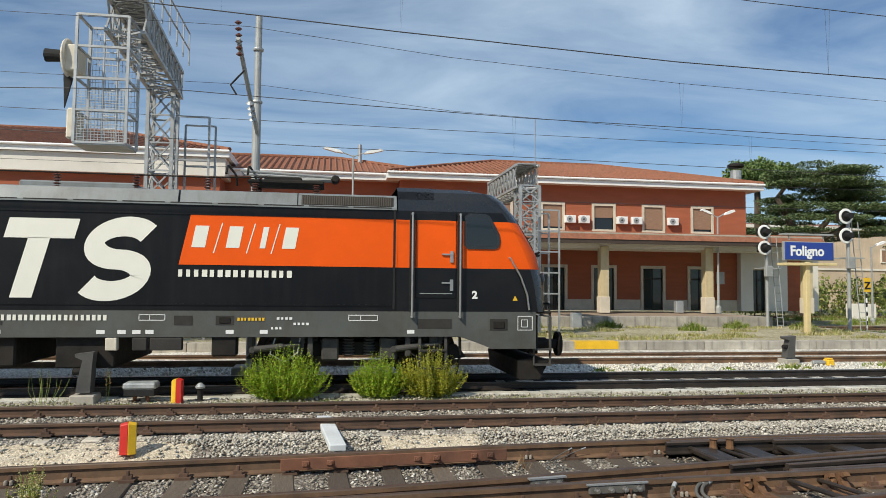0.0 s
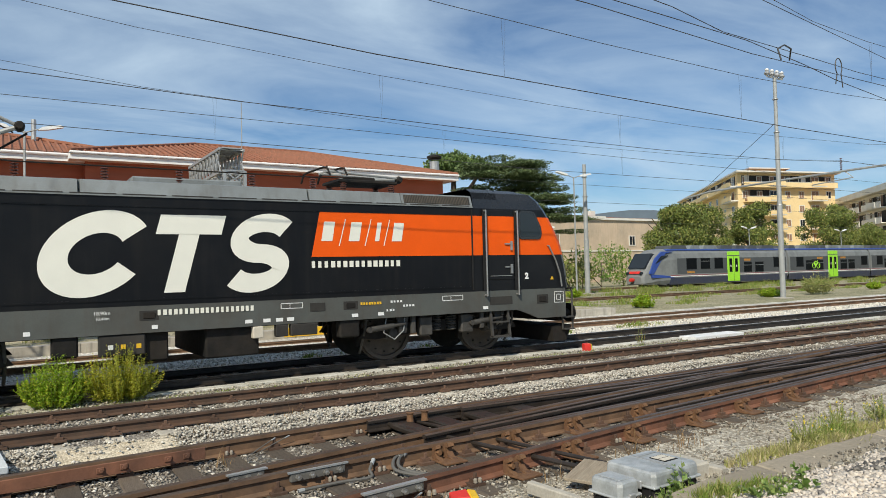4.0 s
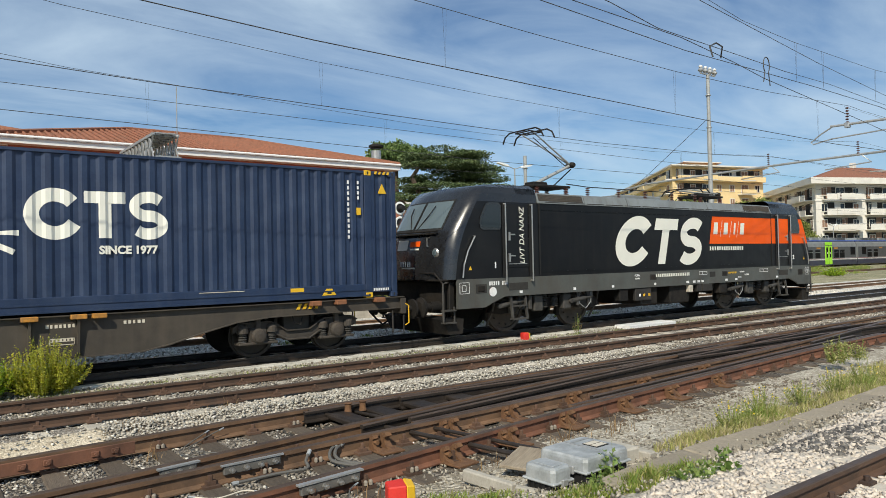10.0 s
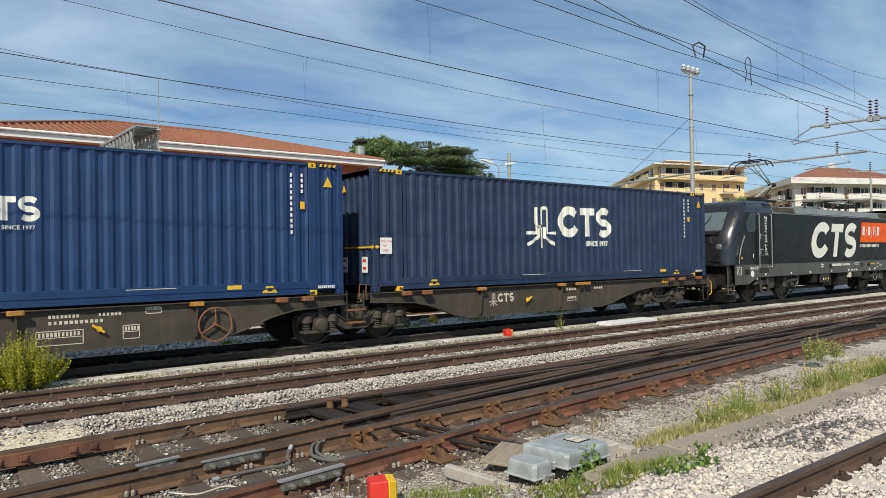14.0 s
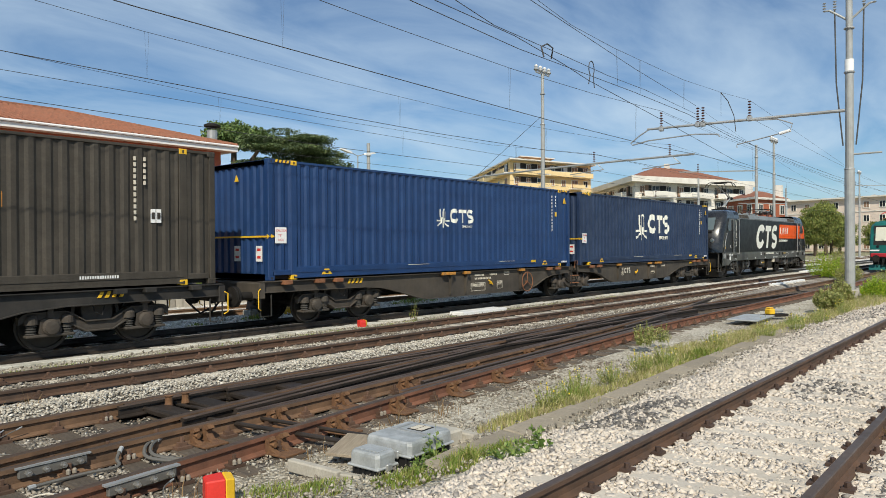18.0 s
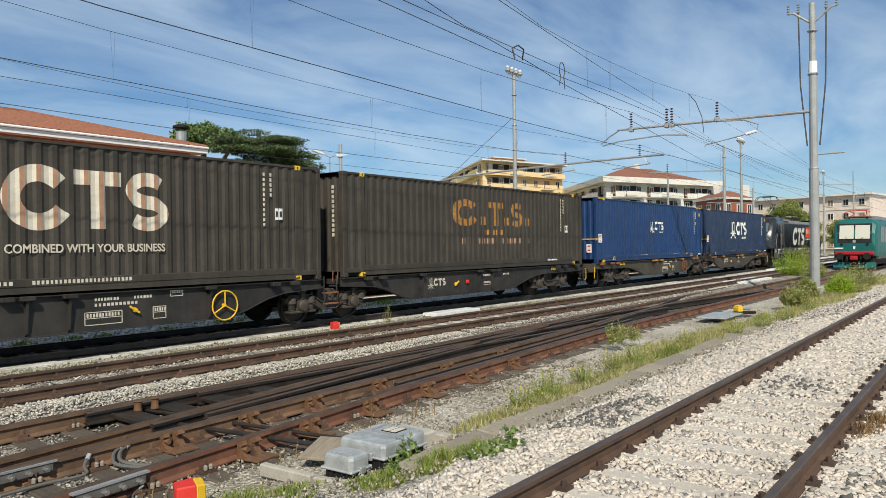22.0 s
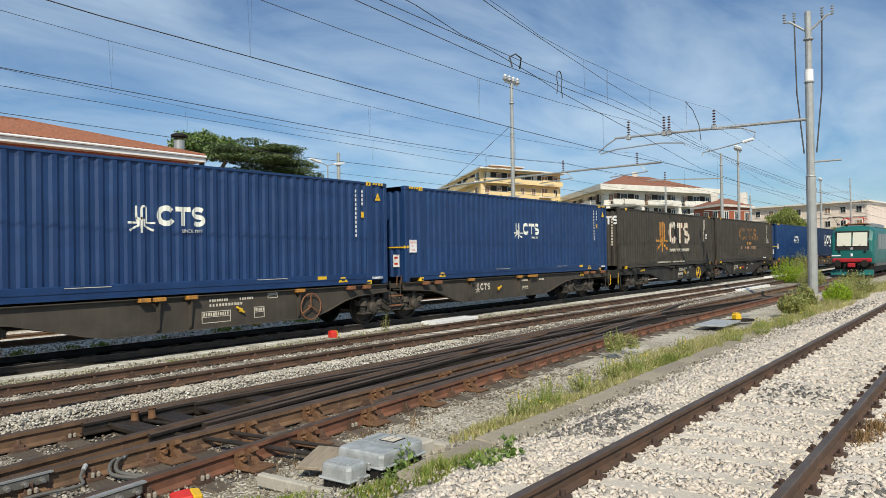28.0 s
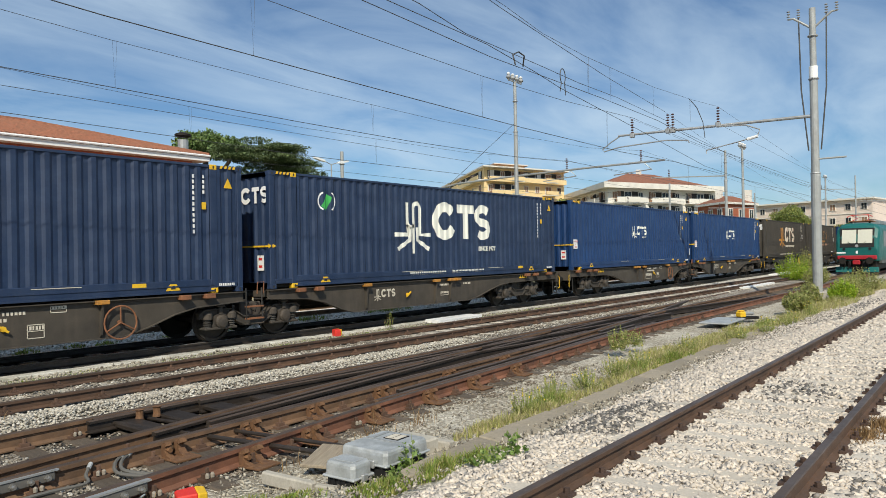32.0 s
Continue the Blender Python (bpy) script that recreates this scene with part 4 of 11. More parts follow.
def pantograph(L, x, raised):
    """Single-arm current collector on its base frame with insulators."""
    p = part("pantograph", bx(x - 0.75, x + 0.75, -0.45, 0.45, 4.0, 4.07, 0.015), M_UNDER, L, "grey steel pantograph, raised" if raised else "folded dark pantograph")
    for sx in (-0.6, 0.6):
        for sy in (-0.4, 0.4):
            bm = B()
            for k in range(4):
                turned(bm, [(0.05, 0), (0.085, 0.02), (0.05, 0.04)], (x + sx, sy, 3.8 + k * 0.05), n=10)
            part("insulator", bm, M_INSUL, p)
    if raised:
        k, head = Vector((x + 1.25, 0, 4.78)), Vector((x - 0.5, 0, 5.62))
        part("lower_arm", rod(B(), (x - 0.35, 0, 4.1), k, 0.055, 0.045), M_POLE, p)
        part("coupling_rod", rod(B(), (x + 0.55, 0.12, 4.08), k + Vector((0.12, 0.1, -0.1)), 0.02), M_UNDER, p)
        up = B()
        for s in (-1, 1):
            rod(up, k, head + Vector((0, s * 0.25, -0.03)), 0.03, 0.02)
        part("upper_arm", up, M_POLE, p)
        part("knuckle", turned(B(), [(0.06, -0.16), (0.09, -0.1), (0.09, 0.1), (0.06, 0.16)], k, axis="y", n=10), M_UNDER, p)
        for dx in (-0.22, 0.22):
            hz = head + Vector((dx, 0, 0.0))
            horn = [hz + Vector((0, -0.85, -0.24)), hz + Vector((0, -0.75, -0.05)), hz + Vector((0, -0.55, 0.05)), hz + Vector((0, 0.55, 0.05)), hz + Vector((0, 0.75, -0.05)), hz + Vector((0, 0.85, -0.24))]
            part("contact_strip", path_rod(B(), horn, 0.024), M_UNDER, p)
        part("head_frame", path_rod(B(), [head + Vector((-0.22, -0.3, 0)), head + Vector((0.22, -0.3, 0)), head + Vector((0.22, 0.3, 0)), head + Vector((-0.22, 0.3, 0)), head + Vector((-0.22, -0.3, 0))], 0.02), M_UNDER, p)
        part("control_rod", rod(B(), k + Vector((-0.1, 0, -0.12)), head + Vector((0.2, 0, -0.12)), 0.013), M_UNDER, p)
        part("spring_box", bx(x - 0.5, x + 0.05, -0.2, 0.2, 4.05, 4.18, 0.02), M_UNDER, p)
    else:
        part("lower_arm", rod(B(), (x - 0.5, 0, 4.12), (x + 0.95, 0, 4.16), 0.05), M_POLE, p)
        part("upper_arm", path_rod(B(), [(x + 0.95, -0.1, 4.2), (x - 0.9, -0.25, 4.26), (x - 0.9, 0.25, 4.26), (x + 0.95, 0.1, 4.2)], 0.028), M_POLE, p)
        for dx in (-1.1, -0.7):
            part("contact_strip", path_rod(B(), [(x + dx, -0.85, 4.1), (x + dx, -0.7, 4.27), (x + dx, -0.5, 4.3), (x + dx, 0.5, 4.3), (x + dx, 0.7, 4.27), (x + dx, 0.85, 4.1)], 0.024), M_UNDER, p)
        part("knuckle", turned(B(), [(0.06, -0.18), (0.09, -0.1), (0.09, 0.1), (0.06, 0.18)], (x + 0.98, 0, 4.17), axis="y", n=10), M_UNDER, p)
        part("spring_box", bx(x - 0.45, x + 0.3, -0.2, 0.2, 4.06, 4.17, 0.02), M_UNDER, p)


def locomotive(spin):
    L = thing("electric_locomotive", "black electric locomotive with orange band, grey skirt and raised pantograph", "locomotive")
    # engine room: plain sides between the cabs, a little recessed panel lines
    body = B()
    box(body, -5.9, 5.9, -HALF, HALF, 1.46, 3.4)
    part("body", body, M_BLACK, L)
    for s in (-1, 1):
        y = s * (HALF + 0.004)
        sd = B()
        for z in (1.56, 3.22):
            box(sd, -5.8, 5.8, *sorted((y, y + s * 0.012)), z, z + 0.03)
        part("body_seam", sd, M_BLACK, L)
        part("body_seam", bx(-5.86, -5.82, *sorted((y, y + s * 0.01)), 1.5, 3.38), M_RUBBER, L)
        part("body_seam", bx(5.82, 5.86, *sorted((y, y + s * 0.01)), 1.5, 3.38), M_RUBBER, L)
    for sg in (-1, 1):
        shell = cab_shell(sg, lambda z, i, sg=sg: 1 if sg > 0 and 2.33 <= z < 3.1 and (i < 5 or i > 8) else 2 if z > 3.4 or 1 < i < 12 else 0)
        cab = part("cab", shell, M_CAB, L)
        cab.data.materials.append(M_ORANGE)
        cab.data.materials.append(M_COWL)
        for s in (-1, 1):
            yo = s * (HALF + 0.006)
            ya, yb = sorted((yo - s * 0.002, yo + s * 0.014))
            xd0, xd1 = sorted((sg * 6.25, sg * 7.03))
            # side door with its two long hand rails, handles and window
            dr = part("cab_door", bx(xd0, xd1, ya, yb, 1.72, 3.36, 0.008), M_CAB, cab)
            if sg > 0:
                part("door_band", bx(xd0 + 0.01, xd1 - 0.01, *sorted((yo, yo + s * 0.0175)), 2.3, 3.22), M_ORANGE, dr)
            for z in (2.0, 2.55):
                h = B()
                box(h, xd0 + (0.06 if sg < 0 else 0.5), xd0 + (0.28 if sg < 0 else 0.72), *sorted((yo, yo + s * 0.05)), z, z + 0.03)
                box(h, xd0 + (0.06 if sg < 0 else 0.66), xd0 + (0.12 if sg < 0 else 0.72), *sorted((yo, yo + s * 0.045)), z - 0.14, z + 0.08)
                part("door_handle", h, M_STEEL, dr)
            part("kick_strip", bx(xd0 + 0.08, xd1 - 0.08, *sorted((yo, yo + s * 0.022)), 1.8, 1.815), M_STEEL, dr)
            for xr in (6.18, 7.1):
                rl = B()
                rod(rl, (sg * xr, s * (HALF + 0.09), 1.34), (sg * xr, s * (HALF + 0.09), 3.36), 0.02)
                for z in (1.36, 3.34):
                    rod(rl, (sg * xr, s * (HALF + 0.09), z), (sg * xr, s * HALF, z), 0.025)
                part("hand_rail", rl, M_STEEL, cab)
                part("rail_recess", bx(sg * xr - 0.05, sg * xr + 0.05, ya - (0.0 if s < 0 else 0), yb - 0.008, 1.47, 3.38), M_RUBBER, cab)
            wx0, wx1 = 7.24, 7.84
            o = [(sg * (wx0 + 0.03), 2.74), (sg * wx0, 2.78), (sg * wx0, 3.27), (sg * (wx0 + 0.05), 3.32), (sg * (wx1 - 0.28), 3.32), (sg * (wx1 - 0.2), 3.29), (sg * (wx1 - 0.03), 2.98), (sg * wx1, 2.84), (sg * (wx1 - 0.02), 2.77), (sg * (wx1 - 0.07), 2.74)]
            fr = [(sg * (wx0 + 0.01), 2.68), (sg * (wx0 - 0.05), 2.75), (sg * (wx0 - 0.05), 3.3), (sg * (wx0 + 0.03), 3.375), (sg * (wx1 - 0.26), 3.375), (sg * (wx1 - 0.15), 3.33), (sg * (wx1 + 0.03), 3.0), (sg * (wx1 + 0.06), 2.84), (sg * (wx1 + 0.03), 2.72), (sg * (wx1 - 0.05), 2.68)]
            w = part("side_window", prism(B(), fr, "y", *sorted((yo - s * 0.01, yo + s * 0.016))), M_COWL, cab)
            part("pane", prism(B(), o, "y", *sorted((yo, yo + s * 0.02))), M_GLASS, w)
            bent = [(sg * 8.08, s * (HALF + 0.06), 2.52), (sg * 8.3, s * (HALF + 0.05), 2.15), (sg * 8.43, s * (HALF + 0.05), 1.8), (sg * 8.47, s * (HALF + 0.05), 1.5)]
            hr = path_rod(B(), [(sg * 8.08, s * (HALF - 0.02), 2.52)] + bent, 0.02)
            part("nose_rail", hr, M_STEEL, cab)
            tri = prism(B(), [(sg * 8.2 - 0.05, 1.68), (sg * 8.2 + 0.05, 1.68), (sg * 8.2, 1.78)], "y", *sorted((yo - s * 0.006, yo)))
            part("warning_triangle", tri, M_YELLOW, cab)
            # nose lamp cluster and grips
            zz = 2.12
            lx = nose_at(zz, 0.95)
            lamp = part("head_lamp", turned(B(), [(0.1, -0.02), (0.13, 0.02), (0.11, 0.035)], (sg * (lx + 0.0), s * 0.98, zz), axis="x", n=16), M_STEEL, cab)
            part("lamp_glass", turned(B(), [(0.09, 0.03 * sg), (0.06, 0.05 * sg)], (sg * lx, s * 0.98, zz), axis="x", n=16), M_SCREEN, lamp)
            gx = nose_at(2.35, 0.75) + 0.06
            part("nose_grip", path_rod(B(), [(sg * (gx - 0.08), s * 0.72, 2.5), (sg * gx, s * 0.72, 2.5), (sg * gx, s * 0.72, 2.28), (sg * (gx - 0.08), s * 0.72, 2.28)], 0.014), M_STEEL, cab)
            # windscreen half
            y0, y1 = sorted((s * 0.05, s * 1.0))
            sc = part("windscreen", nose_panel(sg, y0 - 0.04, y1 + 0.04, 2.68, 3.46, 0.008), M_RUBBER, cab)
            part("pane", nose_panel(sg, y0, y1, 2.73, 3.42, 0.016), M_SCREEN, sc)
            wp = nose_at(2.75, s * 0.2) + 0.05
            part("wiper", path_rod(B(), [(sg * wp, s * 0.12, 2.7), (sg * (nose_at(3.1, 0.4) + 0.05), s * 0.42, 3.12), (sg * (nose_at(3.3, 0.45) + 0.04), s * 0.48, 3.32)], 0.014), M_RUBBER, sc)
        step = B()
        for i in range(9):
            y0 = -0.95 + i * 0.21
            box(step, *sorted((sg * (nose_at(2.62, y0) - 0.1), sg * (nose_at(2.62, y0) + 0.1))), y0, y0 + 0.212, 2.585, 2.62)
        part("nose_step", step, M_UNDER, cab)
        bars(5, 0.5, 0.14, M_WHITE, cab, (sg * (nose_at(1.9, 0.1) + 0.015), 0.35 if sg < 0 else -0.35, 1.78), rot=(0, 0, math.pi / 2 if sg > 0 else -math.pi / 2))
        for y0, y1, z0, z1, m, nm in ((0.0, 0.42, 2.28, 2.42, M_ORANGE, "front_band"), (-0.62, -0.1, 2.2, 2.46, M_CREAM, "front_emblem"), (0.02, 0.4, 2.2, 2.24, M_CREAM, "front_writing"), (-0.3, 0.3, 1.72, 1.76, M_CREAM, "front_writing")):
            if sg > 0:
                y0, y1 = -y1, -y0
            y0, y1 = -y1, -y0
            part(nm, nose_panel(sg, y0, y1, z0, z1, 0.012), m, cab)
        part("front_brow", path_rod(B(), [(sg * (nose_at(2.66, v) + 0.1), v, 2.66) for v in (-1.0, -0.6, -0.2, 0.2, 0.6, 1.0)], 0.025), M_UNDER, cab)
        # roof cowl behind the cab
        part("cab_roof", prism(B(), [(-1.47, 3.4), (1.47, 3.4), (1.44, 3.62), (1.37, 3.78), (1.2, 3.88), (-1.2, 3.88), (-1.37, 3.78), (-1.44, 3.62)], "x", *sorted((sg * 5.9, sg * 6.6))), M_COWL, L)
    # grey sloped roof side panels with grilles
    for s in (-1, 1):
        for x0, x1 in ((-5.88, -4.05), (-4.03, -2.2), (-2.16, 1.9), (1.94, 4.02), (4.04, 5.88)):
            pr = [(s * 1.485, 3.4), (s * 1.485, 3.44), (s * 1.4, 3.68), (s * 1.3, 3.7), (s * 1.3, 3.4)]
            pn = part("roof_panel", prism(B(), pr, "x", x0, x1), M_ROOFGREY, L)
            if x0 < -5 or x1 > 5:
                gr = B()
                n = 40
                for i in range(n):
                    a = x0 + 0.08 + (x1 - x0 - 0.16) * i / n
                    beam(gr, (a, s * 1.475, 3.47), (a, s * 1.415, 3.645), 0.022, 0.02)
                part("grille", gr, M_WAGON, pn)
                part("grille_back", prism(B(), [(s * 1.476, 3.46), (s * 1.478, 3.462), (s * 1.418, 3.652), (s * 1.414, 3.65)], "x", x0 + 0.06, x1 - 0.06), M_DARKIN, pn)
        gut = B()
        box(gut, -5.88, 5.88, *sorted((s * 1.49, s * 1.515)), 3.4, 3.425)
        part("roof_gutter", gut, M_ROOFGREY, L)
        slots = B()
        for i in range(14):
            a = -5.6 + i * 0.82
            box(slots, a, a + 0.72, *sorted((s * 1.487, s * 1.495)), 3.43, 3.45)
        part("gutter_grille", slots, M_DARKIN, L)
    part("roof_deck", bx(-5.88, 5.88, -1.3, 1.3, 3.4, 3.69), M_ROOFGREY, L)
    pantograph(L, -4.25, True)
    pantograph(L, 3.75, False)
    for x in (-3.1, -1.7, -0.4, 1.0, 2.3):
        bm = B()
        for k in range(6):
            turned(bm, [(0.03, 0), (0.075, 0.02), (0.03, 0.04)], (x, -0.75, 3.69 + k * 0.055), n=10)
        part("roof_insulator", bm, M_INSUL, L)
    part("roof_busbar", path_rod(B(), [(-4.0, -0.75, 4.08), (-3.1, -0.75, 4.03), (2.3, -0.75, 4.03), (3.4, -0.75, 4.06)], 0.014), M_UNDER, L)
    part("roof_box", bx(-1.2, 0.9, -0.4, 0.7, 3.69, 3.92, 0.03), M_ROOFGREY, L)
    # skirt with markings, steps and buffers
    for s in (-1, 1):
        pts = [(-8.62, 1.46), (8.62, 1.46), (8.62, 0.74), (7.75, 0.74), (7.45, 0.86), (7.1, 0.98), (6.0, 0.98), (5.88, 0.98), (-5.88, 0.98), (-6.0, 0.98), (-7.1, 0.98), (-7.45, 0.86), (-7.75, 0.74), (-8.62, 0.74)]
        sk = part("skirt", prism(B(), pts, "y", *sorted((s * (HALF + 0.005), s * (HALF - 0.05)))), M_SKIRT, L)
        y = s * (HALF + 0.008)
        for sg in (-1, 1):
            part("step_recess", bx(*sorted((sg * 6.3, sg * 6.95)), *sorted((y, y + s * 0.004)), 1.13, 1.32), M_DARKIN, sk)
            part("vent", bx(*sorted((sg * 7.7, sg * 8.05)), *sorted((y, y + s * 0.004)), 1.1, 1.32), M_DARKIN, sk)
            part("socket", bx(*sorted((sg * 7.76, sg * 7.99)), *sorted((y, y + s * 0.02)), 1.14, 1.28, 0.01), M_UNDER, sk)
            fr = B()
            for q in ((0, 0.3, 0, 0.012), (0, 0.3, 0.268, 0.28), (0, 0.012, 0, 0.28), (0.288, 0.3, 0, 0.28), (0.07, 0.2, 0.06, 0.072), (0.07, 0.2, 0.2, 0.212), (0.07, 0.082, 0.06, 0.212), (0.19, 0.202, 0.06, 0.212)):
                a = sg * 8.4 - 0.15
                box(fr, a + q[0], a + q[1], *sorted((y, y + s * 0.004)), 1.1 + q[2], 1.1 + q[3])
            part("data_frame", fr, M_WHITE, sk)
            st = B()
            a, b = sorted((sg * 6.35, sg * 6.85))
            for x in (a, b):
                beam(st, (x, s * 1.42, 1.0), (x, s * 1.5, 0.4), 0.05, 0.06)
            box(st, a, b, *sorted((s * 1.38, s * 1.56)), 0.36, 0.4)
            box(st, a, b, *sorted((s * 1.38, s * 1.52)), 0.7, 0.73)
            part("cab_step", st, M_UNDERGREY, L)
        for x in (-1.25, 2.62):
            part("socket", bx(x, x + 0.32, *sorted((y, y + s * 0.004)), 1.2, 1.37), M_DARKIN, sk)
            part("socket_cover", bx(x + 0.06, x + 0.26, *sorted((y, y + s * 0.015)), 1.23, 1.34, 0.01), M_UNDER, sk)
        part("socket", bx(1.9, 2.22, *sorted((y, y + s * 0.004)), 1.2, 1.37), M_DARKIN, sk)
        for x in (-4.6, -3.0, 0.6, 0.95, 1.2, 1.42, 2.8, 3.4, 6.1, -6.6, -1.05):
            part("skirt_sticker", bx(x, x + (0.14 if x > 0 else 0.1), *sorted((y, y + s * 0.004)), 1.04, 1.11), M_WHITE, sk)
    y = -HALF - 0.006
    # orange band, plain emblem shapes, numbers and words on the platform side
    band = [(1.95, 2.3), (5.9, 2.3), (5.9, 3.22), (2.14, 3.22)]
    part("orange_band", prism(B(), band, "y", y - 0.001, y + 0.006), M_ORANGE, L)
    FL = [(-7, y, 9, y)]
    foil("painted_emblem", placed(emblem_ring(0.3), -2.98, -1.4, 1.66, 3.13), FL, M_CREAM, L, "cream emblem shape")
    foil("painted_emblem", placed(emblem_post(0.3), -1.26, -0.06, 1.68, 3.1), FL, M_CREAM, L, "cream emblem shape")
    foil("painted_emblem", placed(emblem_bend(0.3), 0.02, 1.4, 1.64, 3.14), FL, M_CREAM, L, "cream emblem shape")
    q = []
    for k, x in enumerate((2.16, 2.76, 3.36, 3.76)):
        wd = 0.1 if k == 2 else 0.24
        q.append([(x, 2.62), (x + wd, 2.62), (x + wd + 0.07, 3.02), (x + 0.07, 3.02)])
    for x in (2.54, 3.12, 3.56):
        q.append([(x, 2.52), (x + 0.02, 2.52), (x + 0.17, 3.08), (x + 0.15, 3.08)])
    for one in q:
        foil("band_mark", [one], [(-7, y - 0.002, 9, y - 0.002)], M_CREAM, L)
    bars(15, 2.05, 0.13, M_CREAM, L, (1.95, y - 0.002, 2.08))
    bars(19, 1.75, 0.1, M_CREAM, L, (-0.95, y - 0.006, 1.28))
    for x, n, w, z in ((2.4 + 1.3, 4, 0.3, 1.3), (4.0, 4, 0.3, 1.2), (3.6, 3, 0.22, 1.12)):
        bars(n, w, 0.045, M_WHITE, L, (x, y - 0.006, z))
    bars(8, 0.5, 0.055, M_YELLOW, L, (3.0, y - 0.006, 1.28))
    fr = B()
    for x0, wd in ((5.0, 0.55), (1.3, 0.45)):
        for a in ((0, wd, 0, 0.012), (0, wd, 0.1, 0.112), (0, 0.012, 0, 0.11), (wd - 0.012, wd, 0, 0.11), (wd * 0.4, wd * 0.42, 0, 0.11)):
            box(fr, x0 + a[0], x0 + a[1], y - 0.006, y, 1.28 + a[2], 1.28 + a[3])
    part("data_frame", fr, M_WHITE, L)
    lettering("2", 0.2, M_WHITE, L, (7.35, y - 0.004, 1.72), bold=0.01)
    lettering("1", 0.2, M_WHITE, L, (-7.45, y - 0.004, 1.72), bold=0.01)
    lettering("18,90m", 0.09, M_WHITE, L, (-1.98, y - 0.006, 1.33))
    lettering("10,44m", 0.075, M_WHITE, L, (-1.95, y - 0.006, 1.24))
    lettering("LIVT DA NANZ", 0.235, M_CREAM, L, (-6.42, y - 0.02, 1.8), rot=(math.pi / 2, -math.pi / 2, 0), shear=0.2, width=0.92)
    sg = part("no_drinking_sign", turned(B(), [(0.12, 0.0), (0.12, -0.004)], (-7.5, y - 0.006, 1.12), axis="y", n=20), M_WHITE, L)
    part("sign_ring", prism(B(), arc(-7.5, 1.12, 0.12, 0.12, 0, 345, 20), "y", y - 0.008, y - 0.0065), M_RED, sg)
    part("sign_field", turned(B(), [(0.09, -0.009), (0.09, -0.0115)], (-7.5, y, 1.12), axis="y", n=20), M_WHITE, sg)
    bars(5, 0.35, 0.1, M_WHITE, L, (-7.62, y - 0.006, 1.28))
    bars(4, 0.2, 0.1, M_WHITE, L, (-7.2, y - 0.006, 1.28))
    # underframe boxes
    part("underframe", bx(-8.5, 8.5, -1.2, 1.2, 0.95, 1.46), M_UNDER, L)
    for x0, x1, z0 in ((-1.55, -0.75, 0.46), (-0.1, 0.9, 0.42)):
        part("equipment_box", bx(x0, x1, -1.38, 1.38, z0, 1.0, 0.03), M_UNDER, L)
    bt = part("battery_box", bx(-1.9, -1.15, -1.47, -1.35, 0.6, 0.97, 0.02), M_WAGON_B, L)
    for x, m in ((-1.75, M_WHITE), (-1.55, M_YELLOW), (-1.3, M_YELLOW)):
        part("label", bx(x, x + 0.08, -1.476, -1.468, 0.72, 0.8), m, bt)
    for x0, x1 in ((0.75, 0.95), (1.2, 1.45), (1.5, 2.05)):
        part("side_box", bx(x0, x1, -1.5, -1.36, 0.74, 0.97, 0.015), M_WAGON_B if x0 > 1.4 else M_IVORY if x0 < 1 else M_WAGON_B, L)
    part("sand_box", bx(2.55, 3.0, -1.45, -1.2, 0.62, 1.0, 0.03), M_UNDER, L)
    part("sand_box", bx(-2.6, -2.2, -1.45, -1.2, 0.62, 1.0, 0.03), M_UNDER, L)
    for sg in (-1, 1):
        for s in (-1, 1):
            bx0 = sg * 5.22
            fr = [(-2.1, 0.55), (-1.9, 0.8), (-0.5, 0.85), (0.5, 0.85), (1.9, 0.8), (2.1, 0.55), (1.7, 0.5), (0.6, 0.6), (-0.6, 0.6), (-1.7, 0.5)]
            part("bogie_frame", prism(B(), [(bx0 + a, b) for a, b in fr], "y", s * 1.05 - 0.07, s * 1.05 + 0.07), M_UNDER, L)
            for ax in (-1.3, 1.3):
                c = bx0 + ax
                ab = part("axle_box", bx(c - 0.16, c + 0.16, s * 1.06 - 0.12, s * 1.06 + 0.12, 0.48, 0.8, 0.04), M_UNDERGREY, L)
                part("end_cover", turned(B(), [(0.14, 0), (0.14, s * 0.05), (0.1, s * 0.07)], (c, s * 1.18, 0.625), axis="y", n=16), M_UNDERGREY, ab)
                part("hanger", prism(B(), [(c + 0.02, 0.98), (c + 0.3, 0.98), (c + 0.24, 0.62), (c + 0.08, 0.62)], "y", s * 1.3 - 0.03, s * 1.3 + 0.03), M_UNDERGREY, L)
                dm = part("damper", rod(B(), (c - 0.62, s * 1.36, 0.74), (c - 0.1, s * 1.36, 0.8), 0.065, n=12), M_UNDERGREY, L)
                part("damper_rod", rod(B(), (c - 0.1, s * 1.36, 0.8), (c + 0.2, s * 1.36, 0.83), 0.04, n=10), M_UNDERGREY, dm)
                part("damper_eye", turned(B(), [(0.06, -0.05), (0.06, 0.05)], (c - 0.66, s * 1.36, 0.735), axis="y", n=12), M_UNDERGREY, dm)
                part("brake_unit", bx(bx0 + ax * 0.42 - 0.16, bx0 + ax * 0.42 + 0.16, s * 1.24 - 0.1, s * 1.24 + 0.1, 0.52, 0.95, 0.03), M_UNDERGREY, L)
                part("brake_shoe", prism(B(), [(c - 0.72, 0.36), (c - 0.62, 0.3), (c - 0.58, 0.72), (c - 0.68, 0.76)], "y", s * 0.8 - 0.06, s * 0.8 + 0.06), M_UNDER, L)
